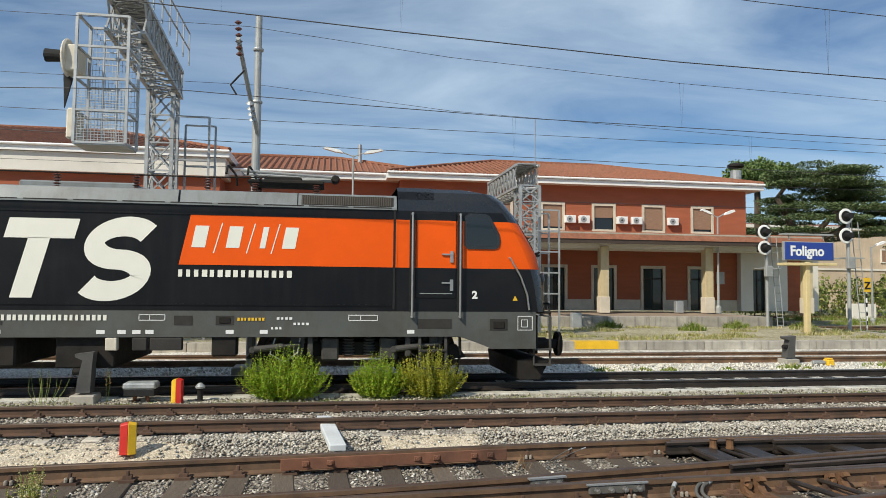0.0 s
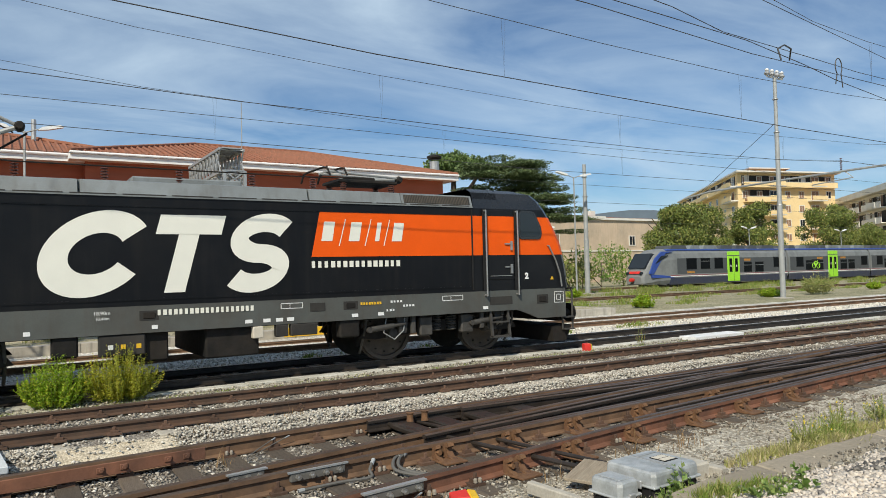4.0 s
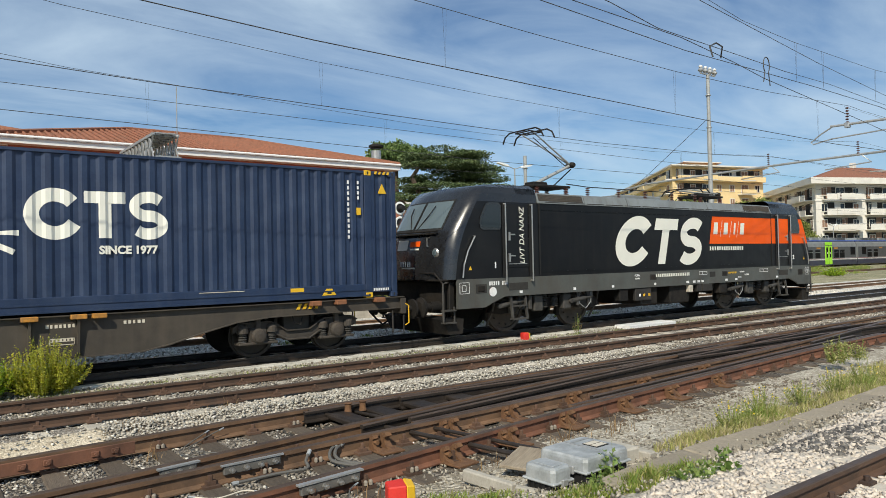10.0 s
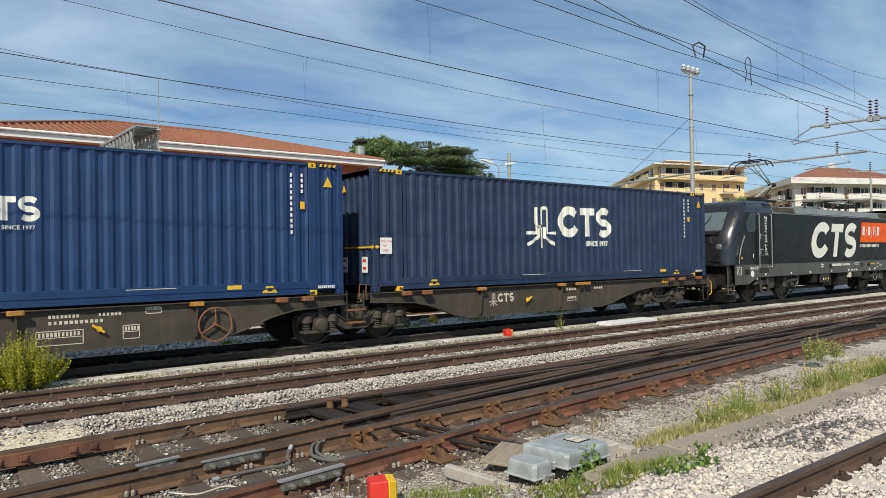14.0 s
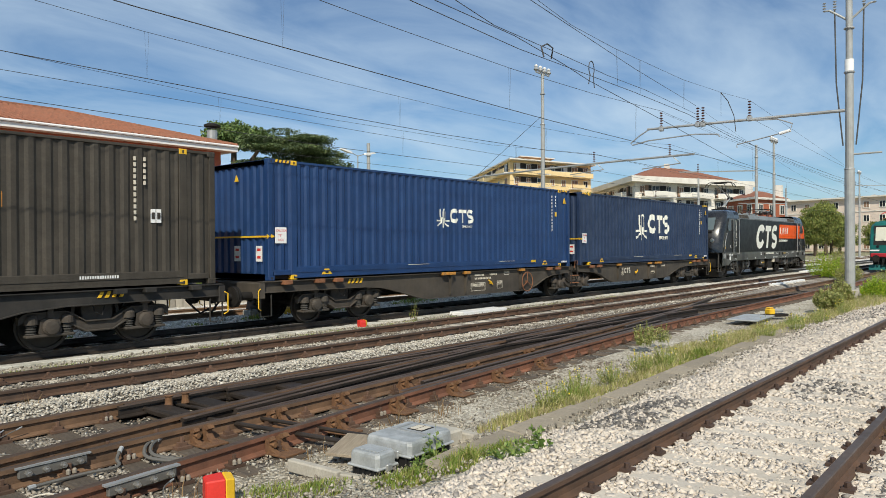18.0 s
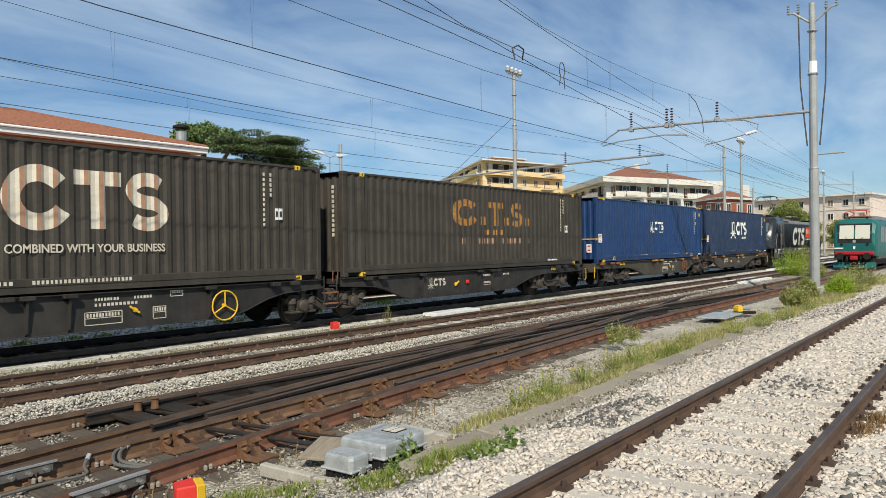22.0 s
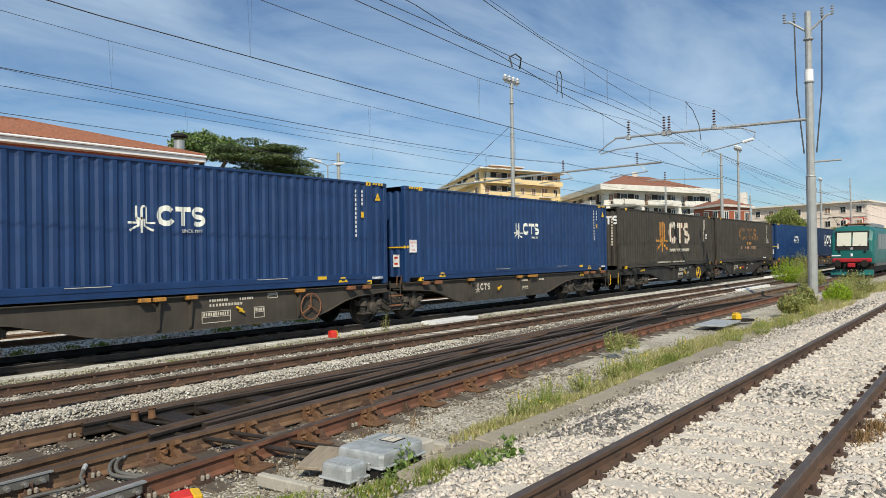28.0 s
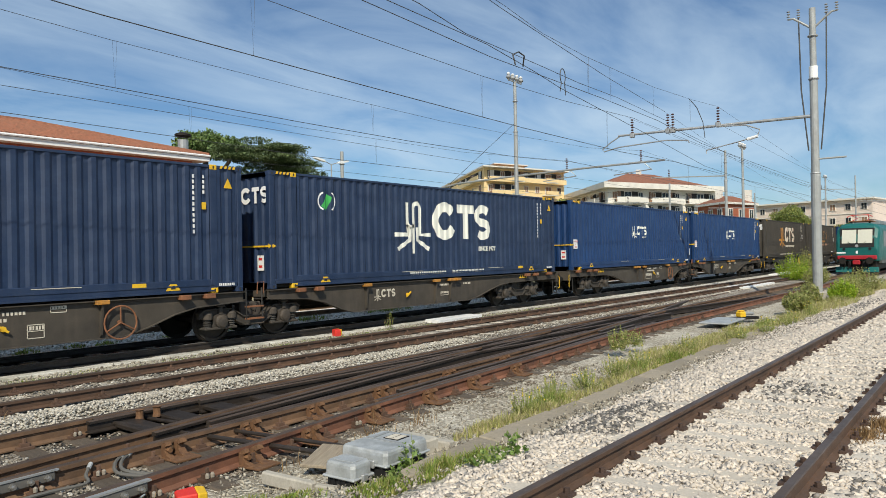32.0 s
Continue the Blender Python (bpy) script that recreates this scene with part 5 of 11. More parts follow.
                part("bracket", bx(bx0 + ax * 0.7 - 0.05, bx0 + ax * 0.7 + 0.05, s * 1.36 - 0.04, s * 1.36 + 0.04, 0.6, 0.98, 0.01), M_UNDERGREY, L)
                part("sand_pipe", path_rod(B(), [(c + ax * 0.5, s * 1.2, 0.95), (c + ax * 0.52, s * 1.1, 0.6), (c + ax * 0.5, s * 0.82, 0.2)], 0.03), M_UNDERGREY, L)
                cb = [(c - 0.25, s * 1.34, 0.95), (c - 0.34, s * 1.38, 0.66), (c - 0.08, s * 1.38, 0.5), (c + 0.16, s * 1.36, 0.68), (c + 0.2, s * 1.34, 0.95)]
                part("cable", path_rod(B(), cb, 0.014), M_WAGON_B if ax * sg > 0 else M_GALV, L)
            part("spring", coil(B(), bx0 - 0.2, s * 1.15, 0.6, 0.95, 0.12, 6), M_UNDERGREY, L)
            part("spring", coil(B(), bx0 + 0.2, s * 1.15, 0.6, 0.95, 0.12, 6), M_UNDERGREY, L)
            bf = turned(B(), [(0.13, 0), (0.13, sg * 0.28), (0.1, sg * 0.28), (0.1, sg * 0.5), (0.25, sg * 0.51), (0.25, sg * 0.57), (0.15, sg * 0.6)], (sg * 8.72, s * 0.875, 0.79), axis="x", n=18)
            part("buffer", bf, M_UNDER, L)
            lad = B()
            path_rod(lad, [(sg * 8.75, s * 1.3, 1.4), (sg * 8.95, s * 1.36, 1.36), (sg * 8.95, s * 1.36, 0.42), (sg * 8.62, s * 1.36, 0.42), (sg * 8.62, s * 1.36, 0.8)], 0.028)
            box(lad, *sorted((sg * 8.62, sg * 8.95)), s * 1.36 - 0.1, s * 1.36 + 0.1, 0.4, 0.43)
            box(lad, *sorted((sg * 8.62, sg * 8.95)), s * 1.36 - 0.1, s * 1.36 + 0.1, 0.7, 0.73)
            part("shunter_step", lad, M_UNDERGREY, L)
            part("hand_rail", path_rod(B(), [(sg * 8.9, s * 0.3, 1.5), (sg * 9.0, s * 0.3, 1.62), (sg * 9.0, s * 1.1, 1.62), (sg * 8.95, s * 1.36, 1.36)], 0.02), M_UNDER, L)
        part("buffer_beam", bx(*sorted((sg * 8.55, sg * 8.72)), -1.3, 1.3, 0.62, 1.4, 0.02), M_UNDER, L)
        part("front_deck", bx(*sorted((sg * 8.6, sg * 8.98)), -1.35, 1.35, 1.42, 1.47, 0.01), M_UNDER, L)
        pl = prism(B(), [(sg * 8.35, 0.12), (sg * 8.75, 0.12), (sg * 8.95, 0.5), (sg * 8.7, 0.55), (sg * 8.3, 0.5)], "y", -1.32, 1.32)
        part("snow_plough", pl, M_UNDER, L)
        part("coupling_hook", path_rod(B(), [(sg * 8.8, 0, 0.8), (sg * 9.25, 0, 0.8), (sg * 9.32, 0, 0.62)], 0.055), M_UNDER, L)
        for ax in (-1.3, 1.3):
            spin.append((wheelset(L, sg * 5.22 + ax, 0.625, dark=M_LOCOWHEEL, discs=True), 0.625, sg * 5.22 + ax))
    return L


# ---- the train is set on its track: x of each vehicle when the train's zero stands at x = 0 ----
SPIN, TRAIN = [], []
loco_spin = []
engine = locomotive(loco_spin)
engine.scale = (1.013, 1, 1)
TRAIN.append((engine, 7.63, 0.0, loco_spin))
LOADS = (("navy blue corrugated steel container with large cream emblem", M_BLUE_A, marks_first), ("royal blue corrugated steel container with small cream emblem", M_BLUE_B, marks_small),
         ("weathered brown corrugated container with flaking orange marks", M_BROWN, marks_faded), ("weathered brown container with orange and ivory emblem", M_BROWN, marks_brown),
         ("royal blue corrugated steel container with small cream emblem", M_BLUE_B, marks_small), ("royal blue corrugated steel container with small cream emblem", M_BLUE_B, marks_small),
         ("navy blue container with cream emblem and green leaf mark", M_BLUE_A, marks_leaf), ("navy blue corrugated container with code markings", M_BLUE_A, marks_plain))
for i in range(4):
    s = []
    dark = i == 1
    wg = wagon("grimy black two-part container wagon on its bogies" if dark else "olive brown two-part container wagon on its bogies", M_WAGON_B if dark else M_WAGON, s)
    TRAIN.append((wg, -16.78 - 29.6 * i, 0.0, s))
    for k, dx in ((0, 7.25), (1, -7.25)):
        lb, pm, mk = LOADS[2 * i + k]
        TRAIN.append((container(lb, pm, mk), -16.78 - 29.6 * i + dx, 1.13, []))

SKEYS = [(0, -12.56), (1, -10.65), (2, -8.62), (3, -6.57), (4, -4.33), (4.5, -3.17), (6.5, 1.77), (7, 3.06), (8, 5.73), (9, 8.56), (10, 11.6), (11, 14.85), (12, 18.21), (13, 21.63),
         (13.5, 23.37), (15.5, 30.67), (16, 32.65), (17, 36.69), (18, 40.87)] + [(t, 45.22 + 4.45 * (t - 19) + 0.0765 * (t - 19) ** 2) for t in range(19, 33)]
for ob, x, z, s in TRAIN:
    ob.location = (SKEYS[0][1] + x, TRACK_Y, RAIL_Z + z)


def motions():
    """The train pulls away to the right; wheels roll with it."""
    ts = np.linspace(0, 32, 321)
    run = np.interp(ts, [k[0] for k in SKEYS], [k[1] for k in SKEYS])
    for ob, x, z, spins in TRAIN:
        walk(ob, [(t, pose(s + x, TRACK_Y, RAIL_Z + z)) for t, s in SKEYS])
        for e, r, ax in spins:
            walk(e, [(float(t), pose(ax, 0, r, 0, math.degrees((s - run[0]) / r), 0)) for t, s in zip(ts, run)])


# ---- ground, tracks and ballast ----
def level(y, x=0.0):
    """Height of the ground: the near track lies high, the points lie low, the far tracks between."""
    return float(np.interp(y, [-3, 3.3, 3.9, 4.5, 5.0, 5.7, 9.7, 10.15, 13.1, 14.0, 16.6, 17.4, 19.0, 21.0, 60, 140], [0.325, 0.325, 0.17, 0.055, -0.015, -0.13, -0.135, 0.075, 0.1, 0.1, 0.1, 0.15, 0.2, 0.26, 0.2, 0.2]))


def shoulder(x):
    """How far the white ballast of the near track reaches."""
    return float(np.interp(x, [3.0, 5.0, 6.0, 7.4, 9.1, 12.0, 15.6, 20, 40.0], [3.6, 3.86, 3.97, 4.02, 4.03, 4.25, 4.5, 4.6, 4.7]))


def soil(name, a, b, c, s1=0.5, s2=9.0, speck=0.35, bump=0.02, rough=0.95, fine=70.0):
    """Broken ground: two soils in patches, pebbles from a cell pattern with relief."""
    m = bpy.data.materials.new(name)
    m.use_nodes = True
    nt = m.node_tree
    N, L = nt.nodes.new, nt.links.new
    bs = nt.nodes["Principled BSDF"]
    bs.inputs["Roughness"].default_value = rough
    co = N("ShaderNodeTexCoord")

    def nz(s, d=6):
        n = N("ShaderNodeTexNoise")
        n.inputs["Scale"].default_value, n.inputs["Detail"].default_value, n.inputs["Roughness"].default_value = s, d, 0.65
        L(co.outputs["Object"], n.inputs["Vector"])
        return n.outputs["Fac"]

    def ramp(src, lo, hi, o0=0.0, o1=1.0):
        r = N("ShaderNodeMapRange")
        r.inputs["From Min"].default_value, r.inputs["From Max"].default_value = lo, hi
        r.inputs["To Min"].default_value, r.inputs["To Max"].default_value = o0, o1
        L(src, r.inputs["Value"])
        return r.outputs[0]

    mx = N("ShaderNodeMixRGB")
    mx.inputs["Color1"].default_value, mx.inputs["Color2"].default_value = (*a, 1), (*b, 1)
    L(ramp(nz(s1), 0.42, 0.6), mx.inputs["Fac"])
    vo = N("ShaderNodeTexVoronoi")
    vo.inputs["Scale"].default_value = s2 * 2.4
    L(co.outputs["Object"], vo.inputs["Vector"])
    bw = N("ShaderNodeRGBToBW")
    L(vo.outputs["Color"], bw.inputs[0])
    m2 = N("ShaderNodeMixRGB")
    m2.inputs["Color2"].default_value = (*c, 1)
    L(ramp(bw.outputs[0], 0.45, 0.75, 0, speck), m2.inputs["Fac"])
    L(mx.outputs[0], m2.inputs["Color1"])
    hs = N("ShaderNodeHueSaturation")
    L(ramp(bw.outputs[0], 0.2, 0.8, 0.72, 1.25), hs.inputs["Value"])
    L(m2.outputs[0], hs.inputs["Color"])
    h2 = N("ShaderNodeHueSaturation")
    L(ramp(nz(fine, 3), 0.3, 0.7, 0.8, 1.2), h2.inputs["Value"])
    L(hs.outputs[0], h2.inputs["Color"])
    L(h2.outputs[0], bs.inputs["Base Color"])
    bp = N("ShaderNodeBump")
    bp.inputs["Strength"].default_value, bp.inputs["Distance"].default_value = 1.0, bump
    L(ramp(vo.outputs["Distance"], 0, 0.7, 1, 0), bp.inputs["Height"])
    L(bp.outputs[0], bs.inputs["Normal"])
    return m


M_BAL_GREY = soil("grey_ballast_bed", (0.17, 0.14, 0.11), (0.28, 0.25, 0.21), (0.46, 0.43, 0.38), 0.7, 14)
M_POINTBED = soil("brown_fouled_bed", (0.052, 0.042, 0.032), (0.145, 0.12, 0.095), (0.39, 0.36, 0.31), 0.8, 12)
M_BAL_WHITE = soil("white_limestone_bed", (0.46, 0.4, 0.34), (0.58, 0.525, 0.455), (0.66, 0.62, 0.54), 0.7, 9)
M_EARTH = soil("stony_earth", (0.32, 0.28, 0.21), (0.46, 0.42, 0.34), (0.63, 0.6, 0.53), 0.6, 12)
M_SAND = soil("pale_sand", (0.52, 0.45, 0.34), (0.46, 0.39, 0.28), (0.6, 0.55, 0.45), 0.8, 20, 0.25, 0.006)
# oil-dark bed, darkened further to paint in the shadows beneath the rails
M_OILY_SHADE = soil("oily_shaded_bed", (0.024, 0.021, 0.018), (0.05, 0.044, 0.036), (0.11, 0.1, 0.085), 0.8, 9)
M_LIME = soil("limed_ballast", (0.62, 0.59, 0.52), (0.42, 0.39, 0.33), (0.76, 0.74, 0.68), 0.5, 9)
M_DRYGRASS = soil("dry_grassy_earth", (0.2, 0.19, 0.09), (0.33, 0.29, 0.18), (0.42, 0.4, 0.3), 0.35, 7)


def ground_sheet():
    xs = np.unique(np.concatenate([np.linspace(-300, -40, 14), np.linspace(-40, -8, 24), np.linspace(-8, 40, 97), np.linspace(40, 120, 30), np.linspace(120, 900, 20)]))
    ys = np.unique(np.concatenate([np.linspace(-80, -3, 8), np.linspace(-3, 22, 101), np.linspace(22, 60, 24), np.linspace(60, 900, 22)]))
    verts = [(x, y, level(y) + 0.018 * noise.noise(Vector((x * 0.9, y * 0.9, 0))) + 0.012 * noise.noise(Vector((x * 3, y * 3, 4)))) for y in ys for x in xs]
    nx = len(xs)
    faces, slots = [], []
    for j in range(len(ys) - 1):
        for i in range(nx - 1):
            a = j * nx + i
            faces.append((a, a + 1, a + nx + 1, a + nx))
            x, y = (xs[i] + xs[i + 1]) / 2, (ys[j] + ys[j + 1]) / 2
            wob = 0.35 * noise.noise(Vector((x * 0.35, y * 0.35, 9)))
            if y + 0.3 * wob < shoulder(x):
                k = 1
            elif y < (5.75 + wob if x < 3 else float(np.interp(x, (3, 5, 10, 17, 21, 31), (6.1, 6.3, 6.85, 7.4, 7.5, 7.5))) + 0.4 * wob):
                k = 2
            elif y < 10.3 + 0.2 * wob:
                # slot 4 among the points paints the rails' shade onto the bed
                k = 3 if ((x < -2.0 + 3 * wob and y > 9.2) or (0.3 < x - wob < 2.0 and y > 9.7)) else 0 if y > 9.5 or x < -2 else 4 if x > 4.2 + wob and 7.7 + 0.03 * x < y < 9.4 else 7
            elif y < 12.9:
                k = 0
            elif y < 14.0:
                k = 2 if x < 30 else 5
            elif y < 16.2:
                k = 4 if x < 3.5 + 4 * wob or abs(y - 15.03) < 0.3 else 5
            elif y < 21.4:
                k = 5
            else:
                k = 6
            slots.append(k)
    me = bpy.data.meshes.new("ground")
    me.from_pydata(verts, [], faces)
    for m in (M_BAL_GREY, M_BAL_WHITE, M_EARTH, M_SAND, M_OILY_SHADE, M_LIME, M_DRYGRASS, M_POINTBED):
        me.materials.append(m)
    me.polygons.foreach_set("material_index", slots)
    me.polygons.foreach_set("use_smooth", [True] * len(slots))
    return tagged(new("ground", me), "stony railway yard ground with grey and white ballast", "ground", kind="structure")


ground_sheet()


def along(pts, step=1.2):
    """Points of a plan line taken at even steps."""
    xs = [p[0] for p in pts]
    n = max(2, int((xs[-1] - xs[0]) / step))
    out = []
    for i in range(n + 1):
        x = xs[0] + (xs[-1] - xs[0]) * i / n
        out.append((x, float(np.interp(x, xs, [p[1] for p in pts]))))
    k = np.array([p[1] for p in out])
    if len(k) > 6:
        for _ in range(2):
            k[1:-1] = (k[:-2] + 2 * k[1:-1] + k[2:]) / 4
    return [(p[0], float(y)) for p, y in zip(out, k)]


RAIL_PROF = [(-0.07, 0), (0.07, 0), (0.07, 0.012), (0.012, 0.032), (0.01, 0.105), (0.036, 0.115), (0.036, 0.147), (0.028, 0.155), (-0.028, 0.155), (-0.036, 0.147), (-0.036, 0.115), (-0.01, 0.105), (-0.012, 0.032), (-0.07, 0.012)]


def rail(label, pts, top, paint, head=None, step=1.2, group="", high=1.0):
    """A flat-bottomed steel rail along a plan line, its head at the height top."""
    line = along(pts, step)
    bm = B()
    rings = []
    for i, (x, y) in enumerate(line):
        a, b = line[max(0, i - 1)], line[min(len(line) - 1, i + 1)]
        d = Vector((b[0] - a[0], b[1] - a[1])).normalized()
        rings.append([bm.verts.new((x - d.y * u, y + d.x * u, top - 0.155 * high + v * high)) for u, v in RAIL_PROF])
    n = len(RAIL_PROF)
    for a, b in zip(rings, rings[1:]):
        for i in range(n):
            f = bm.faces.new((a[i], b[i], b[(i + 1) % n], a[(i + 1) % n]))
            f.material_index = 1 if i in (6, 7, 8) else 0
    bm.faces.new(rings[0])
    bm.faces.new(rings[-1][::-1])
    bmesh.ops.recalc_face_normals(bm, faces=bm.faces)
    ob = part("rail", bm, paint)
    ob.data.materials.append(head or M_RAILHEAD)
    return tagged(ob, label, "rail", group)


Z_PT, Z_B, Z_E, DEEP = 0.10, 0.27, 0.50, 0.21
PTS_1 = [(-40, 7.0), (-12, 8.4), (-3.9, 8.96), (-0.9, 9.14), (2.6, 9.45), (6.5, 9.55), (11.4, 9.6), (18, 9.8), (24, 9.9), (31, 10.15), (45, 10.62)]
PTS_2 = [(-40, 5.5), (-12, 6.95), (-0.4, 7.5), (1.4, 7.75), (4, 8.13), (5.8, 8.35), (7, 8.58), (9, 8.78), (14, 9.25), (18, 9.6)]
PTS_3 = [(-12, 6.6), (0, 7.3), (2.7, 7.55), (4.6, 7.6), (5.8, 7.66), (6.9, 7.76), (8.1, 7.84), (9.5, 7.89), (11.3, 7.98), (15.3, 8.28), (19.7, 8.79), (24.4, 9.2), (29, 9.32), (43, 9.4), (140, 9.4)]
PTS_4 = [(-12, 5.6), (0, 6.12), (2.8, 6.37), (5.0, 6.62), (7.2, 6.95), (10.2, 7.17), (13.9, 7.48), (17.4, 7.73), (20.8, 7.83), (31, 7.87), (140, 7.9)]
G_PT = "rails of the points"
rail("rusty brown steel rail of the points on oiled timbers", PTS_1, Z_PT, M_RAIL, group=G_PT, high=DEEP / 0.155)
rail("rusty brown steel rail of the points on oiled timbers", PTS_2, Z_PT, M_RAIL, group=G_PT, high=DEEP / 0.155)
rail("rusty brown steel rail of the points on oiled timbers", PTS_3, Z_PT, M_RAIL, group=G_PT, high=DEEP / 0.155)
rail("red-rusted steel rail of the points beside dry grass", PTS_4, Z_PT, M_RAILRED, group=G_PT, high=DEEP / 0.155)
for pts in ([(4.5, 9.38), (6.5, 9.4), (9, 9.3), (13, 9.15), (18, 8.95), (23, 8.62)], [(5.3, 7.98), (7, 8.2), (9, 8.4), (13, 8.85), (18, 9.25), (22, 9.55)], [(6, 9.28), (9, 9.12), (13, 8.7), (16, 8.5)],
            [(8.2, 7.33), (11, 7.55), (15, 7.88), (19, 8.15)], [(14, 9.5), (20, 9.45), (26, 8.95), (33, 8.1)], [(17, 8.25), (22, 8.9), (27, 9.9), (33, 10.5)]):
    rail("greasy black point blade lying between the rails", pts, Z_PT - 0.004, M_GREASE, M_RAILHEAD, group="point blades", high=1.2)
for base, off, x0, x1 in ((PTS_3, 0.13, 5.2, 17.0), (PTS_4, 0.14, 7.5, 20.0), (PTS_1, -0.17, 4.4, 15.0), (PTS_2, -0.15, 4.6, 12.0)):
    rail("brown check rail close beside the running rail", [(x0 + (x1 - x0) * i / 8, float(np.interp(x0 + (x1 - x0) * i / 8, [p[0] for p in base], [p[1] for p in base])) + off) for i in range(9)], Z_PT - 0.01, M_GREASE if base in (PTS_1, PTS_2) else M_RAIL, M_RAILHEAD, group="check rails")
for y in (12.15, 10.68):
    rail("rusty brown rail of the siding on grey ballast", [(-60, y), (140, y)], Z_B, M_RAILDARK, step=3, group="rails of the siding")
for y in (14.28, 15.78):
    rail("dark worn rail under the goods train", [(-80, y), (260, y)], RAIL_Z, M_GREASE, M_STEEL, step=6, group="rails of the train track")
for y in (18.3, 19.8):
    rail("dull rusty rail of the platform track", [(-80, y), (260, y)], 0.33, M_RAIL, step=6, group="rails of the platform track")
for y in (1.17, 2.64):
    rail("dark brown rail on white limestone ballast", [(-6, y), (12, y + 0.02), (40, y + 0.1), (140, y + 0.5)], Z_E, M_RAILDARK, step=2, group="rails of the near track")
for y in (31.5, 33.0, 45.65, 47.15):
    rail("rusty rail far across the yard", [(24, y), (260, y)], 0.36, M_RAIL, step=8, group="far rails")


def joint_bar():
    j = thing("fish_plate", "red-rusted long joint bar bolted to the rail", "rail joint", (0.65, 9.13, 0), math.atan2(0.22, 2.9))
    part("bar", bx(-1.45, 1.45, -0.06, -0.035, -0.05, 0.095, 0.006), M_RAILRED, j)
    for x in (-1.15, -0.85, 0.25, 0.5, 1.0, 1.22):
        bm = bx(x - 0.045, x + 0.045, -0.075, -0.06, -0.01, 0.06, 0.008)
        rod(bm, (x, -0.11, 0.025), (x, -0.07, 0.025), 0.022, n=6)
        part("bolt", bm, M_RAILRED, j)


joint_bar()


# -- sleepers, chairs and clips: one mesh shared by many objects --
def on_line(pts, x):
    return float(np.interp(x, [p[0] for p in pts], [p[1] for p in pts]))


def chair_mesh(name, paint, nuts):
    bm = bx(-0.09, 0.09, -0.17, 0.17, 0.0, 0.025)
    for s in (-1, 1):
        box(bm, -0.05, 0.05, *sorted((s * 0.06, s * 0.13)), 0.02, 0.06)
        rod(bm, (0, s * 0.1, 0.05), (0, s * 0.1, 0.105), 0.024, n=6)
    me = mesh_of(name, bm, paint)
    return me


M_CHAIR = mat("rusty_chair", (0.12, 0.065, 0.04), 0.85, var=0.3, scale=9, dirt=(0.06, 0.04, 0.03), rnd=0.3)
CHAIR = chair_mesh("rail_chair", M_CHAIR, None)
NUT = mesh_of("chair_nuts", turned(turned(B(), [(0.022, 0), (0.022, 0.035), (0.013, 0.05)], (0.03, -0.15, 0.02), n=8), [(0.022, 0), (0.022, 0.035), (0.013, 0.05)], (-0.03, -0.15, 0.02), n=8), mat("pale_plastic_cap", (0.3, 0.27, 0.22), 0.7, dirt=(0.16, 0.12, 0.09), var=0.2))


def sleeper_mesh(name, length, w, h, paint):
    bm = bx(-w / 2, w / 2, -length / 2, length / 2, -h, 0, 0.015)
    return mesh_of(name, bm, paint)


